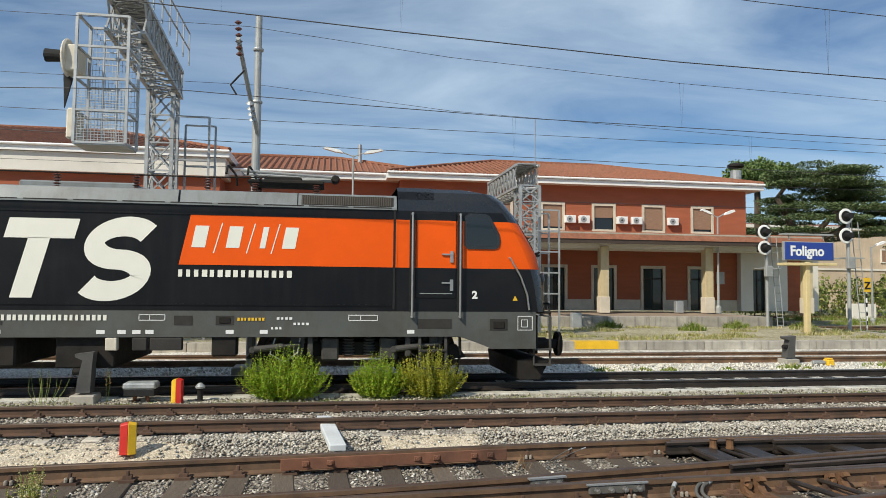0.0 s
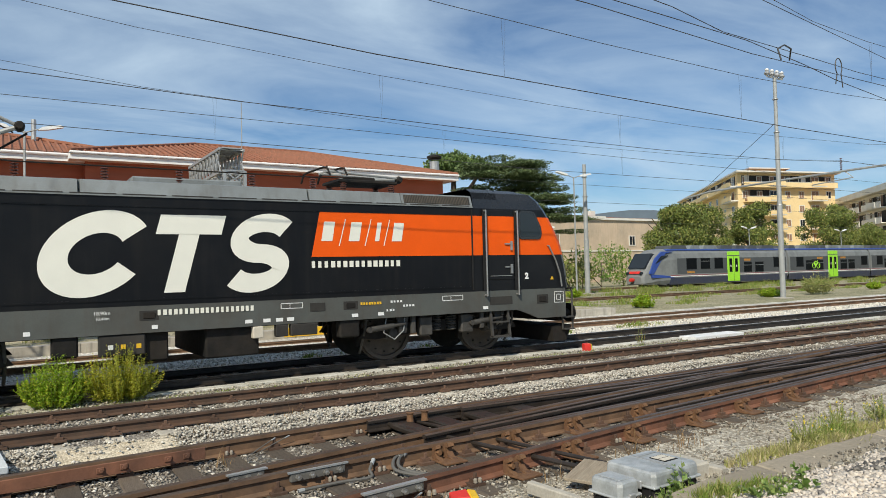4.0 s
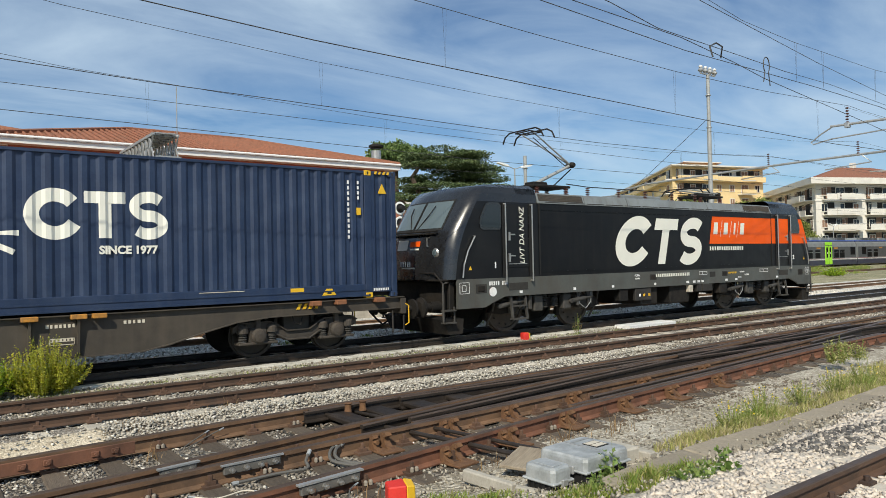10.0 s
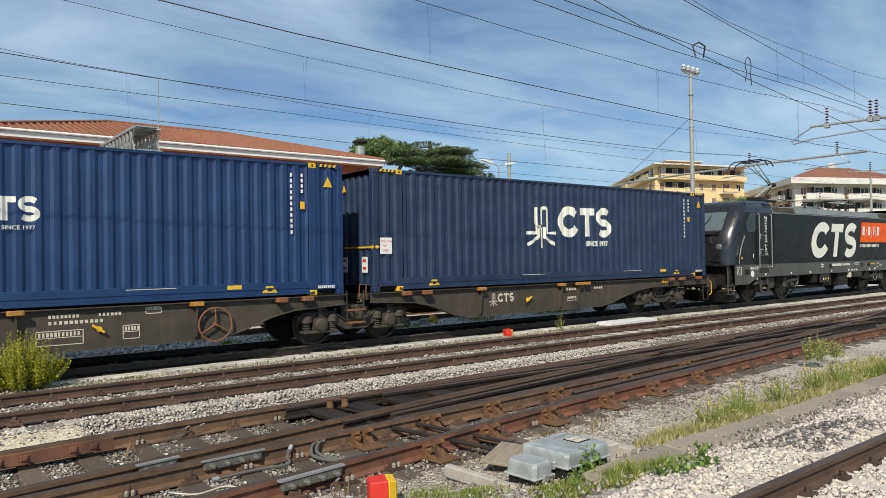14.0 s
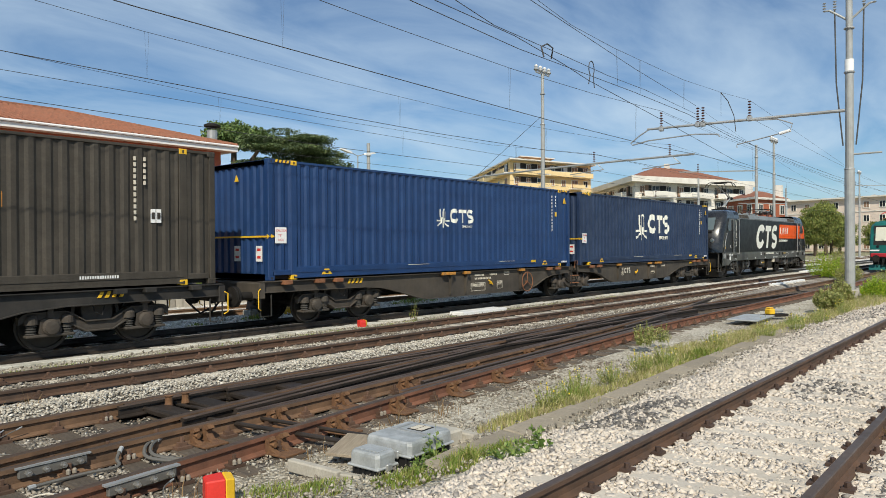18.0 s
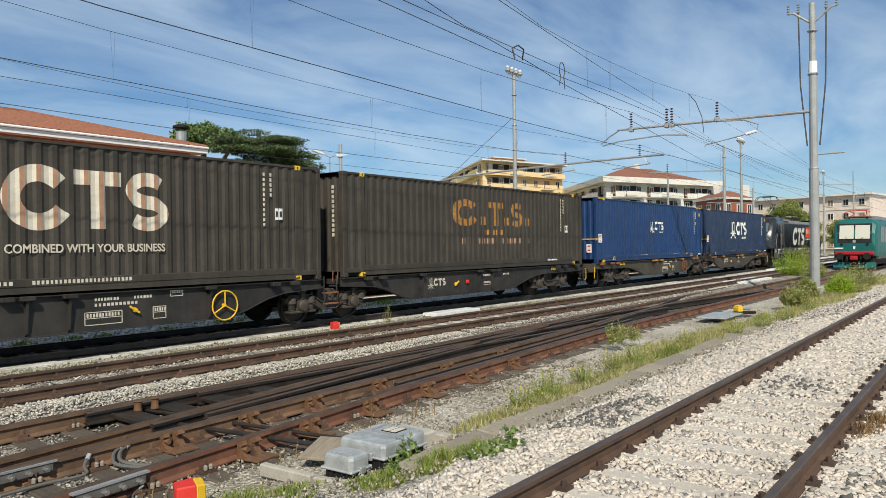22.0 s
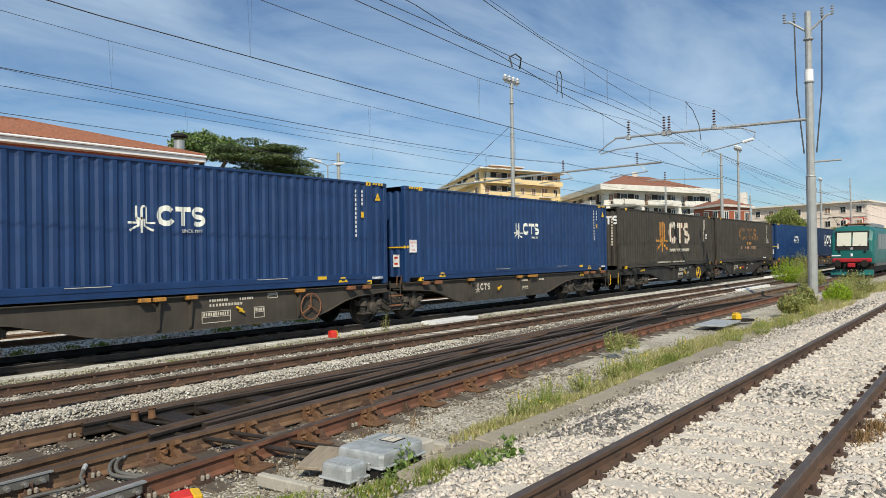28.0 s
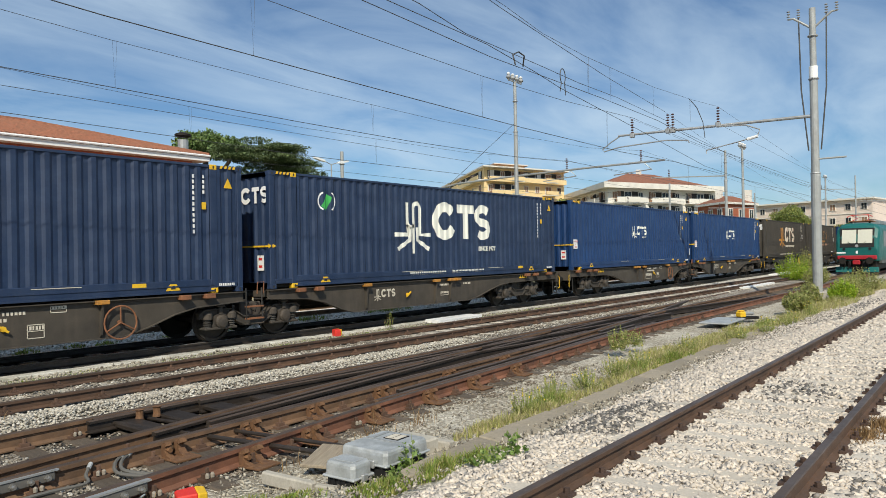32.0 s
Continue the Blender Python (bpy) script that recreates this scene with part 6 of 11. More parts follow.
def sleepers():
    rr = random.Random(3)
    timber = [sleeper_mesh("timber_sleeper", n, 0.26, 0.16, M_WOOD) for n in (2.6, 3.6, 4.4)]
    bed = thing("points_timbers", "oiled timber sleepers under the points", "sleepers", kind="structure")
    x = -7.5
    while x < 42:
        lo, hi = on_line(PTS_4, x) - 0.45, on_line(PTS_1, x) + 0.45
        me = timber[2]
        ob = share("sleeper", me, bed, (x, (lo + hi) / 2, Z_PT - DEEP + rr.uniform(-0.006, 0.004)), (0, 0, rr.uniform(-0.04, 0.06)), (1, (hi - lo) / 4.4, 1))
        if x < 24:
            for pts in (PTS_1, PTS_2, PTS_3, PTS_4):
                if pts is PTS_2 and x > 6:
                    continue
                y = on_line(pts, x)
                share("rail_chair", CHAIR, bed, (x, y, Z_PT - DEEP), scale=(1, 1, 1.25))
                if rr.random() < (0.6 if x < 4.3 else 0.1 if x < 10 else 0):
                    share("chair_cap", NUT, bed, (x, y, Z_PT - DEEP + 0.02))
        x += 0.62
    pale = mat("bleached_sleeper", (0.46, 0.42, 0.35), 0.95, var=0.2, scale=3, dirt=(0.24, 0.2, 0.15), damt=0.7, bump=0.008, bscale=12, rnd=0.3)
    sl = sleeper_mesh("siding_sleeper", 2.3, 0.24, 0.12, pale)
    b2 = thing("siding_sleepers", "half-buried pale sleepers of the siding", "sleepers", kind="structure")
    x = -8.0
    while x < 45:
        share("sleeper", sl, b2, (x, 11.42 + rr.uniform(-0.05, 0.05), Z_B - 0.168 + rr.uniform(-0.015, 0.008)), (0, 0, rr.uniform(-0.02, 0.02)))
        for y in (12.15, 10.68):
            share("rail_chair", CHAIR, b2, (x, y, Z_B - 0.152))
        x += 0.66
    cs = sleeper_mesh("concrete_sleeper", 2.3, 0.22, 0.12, mat("pale_concrete_sleeper", (0.52, 0.47, 0.4), 0.9, var=0.18, fine=0.15, fscale=40, dirt=(0.38, 0.33, 0.26), rnd=0.1))
    clip = B()
    for s in (-1, 1):
        box(clip, -0.06, 0.06, *sorted((s * 0.07, s * 0.16)), 0, 0.035)
        rod(clip, (0, s * 0.11, 0.03), (0, s * 0.11, 0.075), 0.025, n=6)
    cm = mesh_of("rail_clip", clip, mat("dark_rusty_clip", (0.06, 0.035, 0.025), 0.8, var=0.3, rnd=0.2))
    b3 = thing("near_track_sleepers", "concrete sleepers sunk in white ballast", "sleepers", kind="structure")
    x = 2.4 - 14 * 0.6
    while x < 46:
        share("sleeper", cs, b3, (x, 1.93, Z_E - 0.14), (0, 0, rr.uniform(-0.01, 0.01)))
        for y in (1.17, 2.64):
            share("rail_clip", cm, b3, (x, y + 0.003 * x, Z_E - 0.15))
        x += 0.6
    b4 = thing("train_track_sleepers", "oily dark sleepers of the train track", "sleepers", kind="structure")
    oil = sleeper_mesh("oily_sleeper", 2.4, 0.26, 0.12, M_OILY_SHADE)
    for i in range(90):
        share("sleeper", oil, b4, (-12 + i * 0.66, 15.03, RAIL_Z - 0.15))


# -- loose pieces: many copies of a small shape in one mesh --
def scatter(name, label, category, tv, tf, pos, scale, material, tilt=3.2, seed=1, wobble=0.25, flat=True):
    """One mesh of many small pieces: tv, tf the shape; pos (n, 3); scale (n, 3)."""
    r = np.random.RandomState(seed)
    n, k = len(pos), len(tv)
    tv = np.asarray(tv, float)
    ang = r.uniform(0, 2 * np.pi, n)
    tx, ty = r.uniform(-tilt, tilt, n), r.uniform(-tilt, tilt, n)
    v = tv[None] * (1 + r.uniform(-wobble, wobble, (n, k, 1))) * scale[:, None, :]
    def turn(v, i, j, a):
        c, s = np.cos(a)[:, None], np.sin(a)[:, None]
        vi, vj = v[:, :, i].copy(), v[:, :, j].copy()
        v[:, :, i], v[:, :, j] = c * vi - s * vj, s * vi + c * vj
    turn(v, 1, 2, tx)
    turn(v, 0, 2, ty)
    turn(v, 0, 1, ang)
    v = (v + pos[:, None, :]).reshape(-1, 3)
    m = len(tf[0])
    f = (np.asarray(tf)[None] + (np.arange(n) * k)[:, None, None]).reshape(-1, m)
    me = bpy.data.meshes.new(name)
    me.vertices.add(len(v))
    me.vertices.foreach_set("co", v.ravel())
    me.loops.add(f.size)
    me.loops.foreach_set("vertex_index", f.ravel())
    me.polygons.add(len(f))
    me.polygons.foreach_set("loop_start", np.arange(len(f)) * m)
    me.update(calc_edges=True)
    me.validate()
    me.materials.append(material)
    return tagged(new(name, me), label, category, kind="stuff")


T_ = (1 + 5 ** 0.5) / 2
OCT_V = np.array([(1, 0, 0), (-1, 0, 0), (0, 1, 0), (0, -1, 0), (0, 0, 1), (0, 0, -1)], float)
OCT_F = [(0, 2, 4), (2, 1, 4), (1, 3, 4), (3, 0, 4), (2, 0, 5), (1, 2, 5), (3, 1, 5), (0, 3, 5)]


# a broken chip of stone: a box with cut corners, so that it shows flat faces and sharp edges
CHIP_V = np.array([(-0.95, -0.75, -0.8), (0.85, -0.9, -0.8), (1.0, 0.7, -0.8), (-0.7, 0.95, -0.8), (-0.75, -0.85, 0.45), (0.9, -0.55, 0.85), (0.55, 0.9, 0.7), (-0.9, 0.55, 0.95)])
CHIP_F = [(0, 3, 2), (0, 2, 1), (4, 5, 6), (4, 6, 7), (0, 1, 5), (0, 5, 4), (1, 2, 6), (1, 6, 5), (2, 3, 7), (2, 7, 6), (3, 0, 4), (3, 4, 7)]


def stones():
    r = np.random.RandomState(11)
    white = island_mat("limestone_ballast", (0.58, 0.515, 0.44), 0.2, second=(0.26, 0.235, 0.21), amount=0.05)
    grey = island_mat("grey_ballast", (0.25, 0.22, 0.18), 0.4, second=(0.5, 0.47, 0.41), amount=0.2)
    brown = island_mat("fouled_brown_ballast", (0.17, 0.135, 0.1), 0.35, second=(0.32, 0.29, 0.24), amount=0.18)
    pale_grey = island_mat("pale_grey_ballast", (0.42, 0.385, 0.325), 0.4, second=(0.52, 0.49, 0.43), amount=0.2)
    def bed(n, x0, x1, y0, y1, s0, s1, up, bias=1.0, skip=()):
        x = x0 + (x1 - x0) * r.uniform(0, 1, n) ** bias
        y = r.uniform(y0, y1, n)
        keep = np.ones(n, bool)
        for ry in skip:
            keep &= abs(y - ry) > 0.075
        x, y = x[keep], y[keep]
        s = r.uniform(s0, s1, len(x))
        z = np.array([level(b) for b in y]) + up(x, y, len(x)) + s * 0.25
        return np.stack([x, y, z], 1), np.stack([s, s * r.uniform(0.6, 0.95, len(x)), s * r.uniform(0.35, 0.6, len(x))], 1)
    lift = lambda x, y, n: r.uniform(-0.01, 0.015, n)
    def crib(x, y, n):
        near = abs(((x - 2.4) / 0.6 + 0.5) % 1 - 0.5) * 0.6
        inner = (y > 0.85) & (y < 3.0)
        return np.where(inner, np.where((near < 0.1) & (r.uniform(0, 1, n) < 0.5), -0.09, r.uniform(-0.005, 0.022, n)), r.uniform(-0.005, 0.02, n))
    for a, b, n, s0, s1, y0 in ((-6, 3, 9000, 0.024, 0.045, -2.5), (3.0, 9, 44000, 0.015, 0.036, -0.4), (9, 18, 36000, 0.018, 0.042, -0.6), (18, 40, 20000, 0.026, 0.055, -1.0)):
        p, s = bed(n, a, b, y0, 4.75, s0, s1, crib, skip=(1.17, 2.64))
        near = np.array([q[1] < shoulder(q[0]) + 0.12 * math.sin(q[0] * 5.0) for q in p])
        p, s = p[near], s[near]
        scatter("limestone_ballast", "loose white limestone ballast of the near track", "ballast", CHIP_V, CHIP_F, p, s, white, tilt=0.7, seed=int(a) + 60)
    for x0, x1, y0, y1, n in ((-5.5, 14, 9.55, 10.55, 22000), (-5.5, 14, 10.78, 12.05, 9000), (-5, 4, 8.0, 9.35, 6500), (-2.0, 4.5, 6.3, 7.6, 5000), (4, 14, 8.0, 9.35, 3500), (4.5, 13, 6.4, 7.6, 3500), (14, 32, 9.9, 10.6, 5000), (-6, 30, 12.3, 13.0, 6000)):
        p, s = bed(n, x0, x1, y0, y1, 0.016, 0.038, lambda x, y, m: np.where(abs(((x + 7.5) / 0.62 + 0.5) % 1 - 0.5) * 0.62 < 0.13, -0.05, r.uniform(-0.02, 0.012, m)) if 6 < y0 < 9 else r.uniform(-0.01, 0.02, m))
        if y0 == 9.55:
            sandy = (p[:, 0] < -2.1 + 0.4 * np.sin(p[:, 1] * 9)) | ((p[:, 0] > 0.5) & (p[:, 0] < 1.9) & (p[:, 1] > 9.85))
            clear = ~sandy | (r.uniform(0, 1, len(p)) < 0.12)
            p, s = p[clear], s[clear]
        scatter("grey_ballast", "loose grey stone ballast between the rails", "ballast", OCT_V, OCT_F, p, s, brown if x0 >= 4 and y0 < 9 else pale_grey if y0 == 9.55 else grey, tilt=0.7, seed=int(y0 * 10 + x0))
    dark_chip = island_mat("dark_basalt_stones", (0.13, 0.12, 0.11), 0.35, second=(0.25, 0.23, 0.2), amount=0.3)
    pale = island_mat("pale_stones", (0.36, 0.325, 0.26), 0.4, second=(0.17, 0.15, 0.12), amount=0.35)
    p, s = bed(9500, 3.0, 26, 3.9, 6.6, 0.008, 0.03, lambda x, y, m: lift(x, y, m) + np.where(y < 4.9, 0.035, 0), 1.3)
    scatter("loose_stones", "loose pale stones on the bare earth", "stones", OCT_V, OCT_F, p, s, pale, seed=77)
    for x0, x1, y0, y1, n in ((6.6, 8.3, 3.0, 3.75, 420), (20, 29, 3.2, 3.9, 900), (9.2, 10.6, 1.6, 2.4, 160), (5.4, 6.6, -0.2, 0.9, 200)):
        p, s = bed(n, x0, x1, y0, y1, 0.02, 0.04, lambda x, y, m: r.uniform(0.012, 0.03, m))
        scatter("dark_stones", "scattered dark grey stones on the white ballast", "stones", CHIP_V, CHIP_F, p, s, dark_chip, tilt=0.7, seed=int(x0 * 10))
    p, s = bed(5000, -6, 40, 16.2, 18.0, 0.03, 0.06, lift)
    scatter("limed_ballast", "whitened ballast beside the train track", "ballast", OCT_V, OCT_F, p, s, island_mat("limed_stones", (0.66, 0.62, 0.54), 0.2, second=(0.3, 0.28, 0.24), amount=0.1), seed=78)
    p, s = bed(2500, -6, 26, 13.05, 13.7, 0.015, 0.04, lift)
    scatter("loose_stones", "loose pale stones on the bare earth", "stones", OCT_V, OCT_F, p, s, pale, seed=79)


stones()
# pale concrete edge beside the train track, and the slab path
M_LIMED = mat("lime_splashed_concrete", (0.56, 0.54, 0.48), 0.9, var=0.22, scale=2.5, fine=0.2, fscale=30, dirt=(0.2, 0.19, 0.13), dscale=1.6, damt=0.7, bump=0.006, rnd=0.12)
edge = thing("track_edging", "pale concrete edging strip beside the train track", "kerb", kind="structure")
for i in range(26):
    part("edge_slab", bx(-14 + i * 2.0, -12.01 + i * 2.0, 13.66, 13.95, 0.03, 0.135 + 0.01 * math.sin(i * 2.3), 0.012), M_LIMED, edge)
path = thing("slab_path", "grey concrete slab path between grass and ballast", "path", kind="structure")
M_SLAB = mat("weathered_slab", (0.29, 0.25, 0.19), 0.95, var=0.28, scale=2, fine=0.18, fscale=30, dirt=(0.2, 0.17, 0.12), dscale=2.5, damt=0.6, bump=0.006, rnd=0.15)
rr_ = random.Random(8)
PATH_X, PATH_Y = [4.6, 5.4, 6.5, 8.0, 9.5, 12, 16, 20], [4.1, 4.2, 4.32, 4.34, 4.34, 4.5, 4.68, 4.75]
for i in range(20):
    a = 5.35 + i * 0.77
    y, y2 = float(np.interp(a, PATH_X, PATH_Y)), float(np.interp(a + 0.5, PATH_X, PATH_Y))
    s = part("slab", bx(-0.38, 0.38, -0.27, 0.27, -0.1, 0.0, 0.014), M_SLAB, path)
    s.location, s.rotation_euler = (a, y, level(y) + 0.04 + rr_.uniform(-0.008, 0.008)), (0.08 + rr_.uniform(-0.02, 0.02), rr_.uniform(-0.015, 0.015), math.atan((y2 - y) / 0.5) + rr_.uniform(-0.02, 0.02))
for x, y, sx, sy in ((17.6, 13.45, 1.1, 0.28), (41, 10.9, 3.0, 0.5), (60, 13.3, 3.5, 0.5)):
    tagged(part("white_board", bx(x - sx, x + sx, y - sy, y + sy, level(y) - 0.02, level(y) + 0.1, 0.01), M_WHITE), "flat white painted concrete board on the ballast", "track board", "white boards")


# ---- the station: platforms, building, signs, signals, lattice gantries ----
def brick_mat():
    m = mat("red_brick_wall", (0.36, 0.105, 0.05), 0.9, var=0.12, scale=0.6, fine=0.15, fscale=25, dirt=(0.3, 0.1, 0.055), dscale=0.5, damt=0.5, stretch=(1, 1, 6))
    return m


M_BRICK = brick_mat()
M_DOORGLASS = glass_mat("dim_door_glass", (0.03, 0.045, 0.045))
M_PLAT = mat("platform_paving", (0.3, 0.22, 0.16), 0.95, var=0.15, scale=0.8, fine=0.12, fscale=25, dirt=(0.28, 0.24, 0.18), damt=0.6)
M_DECK = soil("weedy_platform_deck", (0.26, 0.23, 0.11), (0.4, 0.35, 0.23), (0.5, 0.46, 0.36), 0.5, 9)
M_KERB = mat("stained_kerb", (0.36, 0.33, 0.28), 0.95, var=0.3, scale=2, stain=(0.12, 0.11, 0.1, 0.6), dirt=(0.45, 0.42, 0.36), dscale=1.5, damt=0.5, rnd=0.15)


def platform(label, x0, x1, y0, y1, z, block=2.0, deck=None):
    p = thing("platform", label, "platform", kind="structure")
    part("deck", bx(x0 + 0.02, x1 - 0.3, y0 + 0.4, y1, 0.0, z), deck or M_PLAT, p)
    me = mesh_of("kerb_stone", bx(0, block - 0.015, 0, 0.4, 0.0, z + 0.012, 0.015), M_KERB)
    n = min(40, int((x1 - x0) / block))
    for i in range(n):
        share("kerb_stone", me, p, (x1 - block * (i + 1), y0, 0))
    rest = x1 - block * n
    if rest > x0:
        part("kerb_run", bx(x0, rest - 0.015, y0, y0 + 0.4, 0, z + 0.012), M_KERB, p)
    part("end_kerb", bx(x1 - 0.3, x1, y0 + 0.4, y1, 0, z + 0.006, 0.015), M_KERB, p)
    return p


p2 = platform("low island platform with worn stone kerb", -70, 21.8, 21.3, 29.75, 0.52, deck=M_DECK)
part("yellow_kerb_mark", bx(7.4, 8.85, 21.294, 21.75, 0.3, 0.536), M_YELLOW, p2)
platform("station platform with pale kerb before the building", -70, 20.0, 29.8, 36.9, 0.95)


def window_unit(parent, x, z, w=1.1, h=1.3, y=0.0, shutter=0.7):
    wd = part("window", bx(x - w / 2, x + w / 2, y + 0.06, y + 0.1, z, z + h), M_GLASS, parent)
    fr = B()
    for a in ((x - w / 2 - 0.14, x - w / 2, z - 0.12, z + h + 0.14), (x + w / 2, x + w / 2 + 0.14, z - 0.12, z + h + 0.14), (x - w / 2, x + w / 2, z + h, z + h + 0.14), (x - w / 2, x + w / 2, z - 0.12, z)):
        box(fr, a[0], a[1], y - 0.05, y + 0.12, a[2], a[3])
    part("window_frame", fr, M_TRAV, wd)
    if shutter:
        part("shutter", bx(x - w / 2, x + w / 2, y + 0.02, y + 0.05, z + h * (1 - shutter), z + h), M_SHUTTER, wd)
    part("window_sill", bx(x - w / 2 - 0.18, x + w / 2 + 0.18, y - 0.1, y + 0.02, z - 0.17, z - 0.12), M_TRAV, wd)
    return wd


def door_unit(parent, x, z, w=1.15, h=2.3, y=0.0):
    d = part("door", bx(x - w / 2, x + w / 2, y + 0.05, y + 0.1, z, z + h), M_DOORGLASS, parent)
    fr = B()
    for a in ((x - w / 2 - 0.16, x - w / 2, z, z + h + 0.16), (x + w / 2, x + w / 2 + 0.16, z, z + h + 0.16), (x - w / 2, x + w / 2, z + h, z + h + 0.16)):
        box(fr, a[0], a[1], y - 0.06, y + 0.12, a[2], a[3])
    part("door_frame", fr, M_TRAV, d)
    lf = B()
    for xx in (x - w / 2, x - 0.04, x + w / 2 - 0.07):
        box(lf, xx, xx + 0.07, y + 0.03, y + 0.06, z, z + h)
    box(lf, x - w / 2, x + w / 2, y + 0.03, y + 0.06, z + 1.7, z + 1.77)
    part("door_leaf", lf, M_DARKIN, d)
    return d


def aircon(parent, x, z):
    a = part("air_conditioner", bx(x - 0.3, x + 0.3, -0.28, -0.02, z, z + 0.42, 0.02), M_WHITE, parent)
    part("fan_grille", turned(B(), [(0.16, -0.285), (0.16, -0.295), (0.05, -0.3)], (x - 0.07, 0, z + 0.21), axis="y", n=18), M_GALV, a)
    part("fan_hub", turned(B(), [(0.05, -0.301), (0.05, -0.31)], (x - 0.07, 0, z + 0.21), axis="y", n=10), M_DARKIN, a)
    return a


def hip_roof(parent, x0, x1, y0, y1, z, rise, over=0.7):
    bm = B()
    a = [(x0 - over, y0 - over), (x1 + over, y0 - over), (x1 + over, y1 + over), (x0 - over, y1 + over)]
    d = (y1 - y0) / 2 + over
    ridge = [(x0 - over + d, (y0 + y1) / 2), (x1 + over - d, (y0 + y1) / 2)]
    lo = [bm.verts.new((*p, z)) for p in a]
    hi = [bm.verts.new((*p, z + rise)) for p in ridge]
    for f in ((lo[0], lo[1], hi[1], hi[0]), (lo[1], lo[2], hi[1]), (lo[2], lo[3], hi[0], hi[1]), (lo[3], lo[0], hi[0]), (lo[3], lo[2], lo[1], lo[0])):
        bm.faces.new(f)
    bmesh.ops.recalc_face_normals(bm, faces=bm.faces)
    r = part("roof", bm, M_TILE, parent)
    # rows of roll tiles on the two slopes that show
    rolls = B()
    n = int((x1 - x0 + 2 * over) / 0.34)
    for i in range(1, n):
        x = x0 - over + i * 0.34
        f = min(1.0, (x - (x0 - over)) / d, ((x1 + over) - x) / d)
        if f > 0.03:
            rod(rolls, (x, y0 - over, z + 0.03), (x, y0 - over + d * f, z + rise * f + 0.03), 0.075, n=4, caps=True)
    part("tile_cover", rolls, M_TILE, r)
    cap = B()
    path_rod(cap, [(a[0][0], a[0][1], z + 0.05), (*ridge[0], z + rise + 0.05), (*ridge[1], z + rise + 0.05), (a[1][0], a[1][1], z + 0.05)], 0.12)
    part("ridge", cap, M_TILE, r)
    fa = B()
    for q in ((x0 - over, x1 + over, y0 - over - 0.02, y0 - over + 0.1), (x0 - over, x1 + over, y1 + over - 0.1, y1 + over), (x0 - over - 0.02, x0 - over + 0.08, y0 - over, y1 + over), (x1 + over - 0.08, x1 + over + 0.02, y0 - over, y1 + over)):
        box(fa, q[0], q[1], q[2], q[3], z - 0.34, z - 0.02)
    part("eaves_board", fa, M_WHITE, r)
    part("gutter", rod(B(), (x0 - over, y0 - over - 0.08, z - 0.04), (x1 + over, y0 - over - 0.08, z - 0.04), 0.07), M_WHITE, r)
    part("soffit", bx(x0 - over + 0.1, x1 + over - 0.1, y0 - over + 0.1, y1 + over - 0.1, z - 0.33, z - 0.28), M_STUCCO_W, r)
    return r


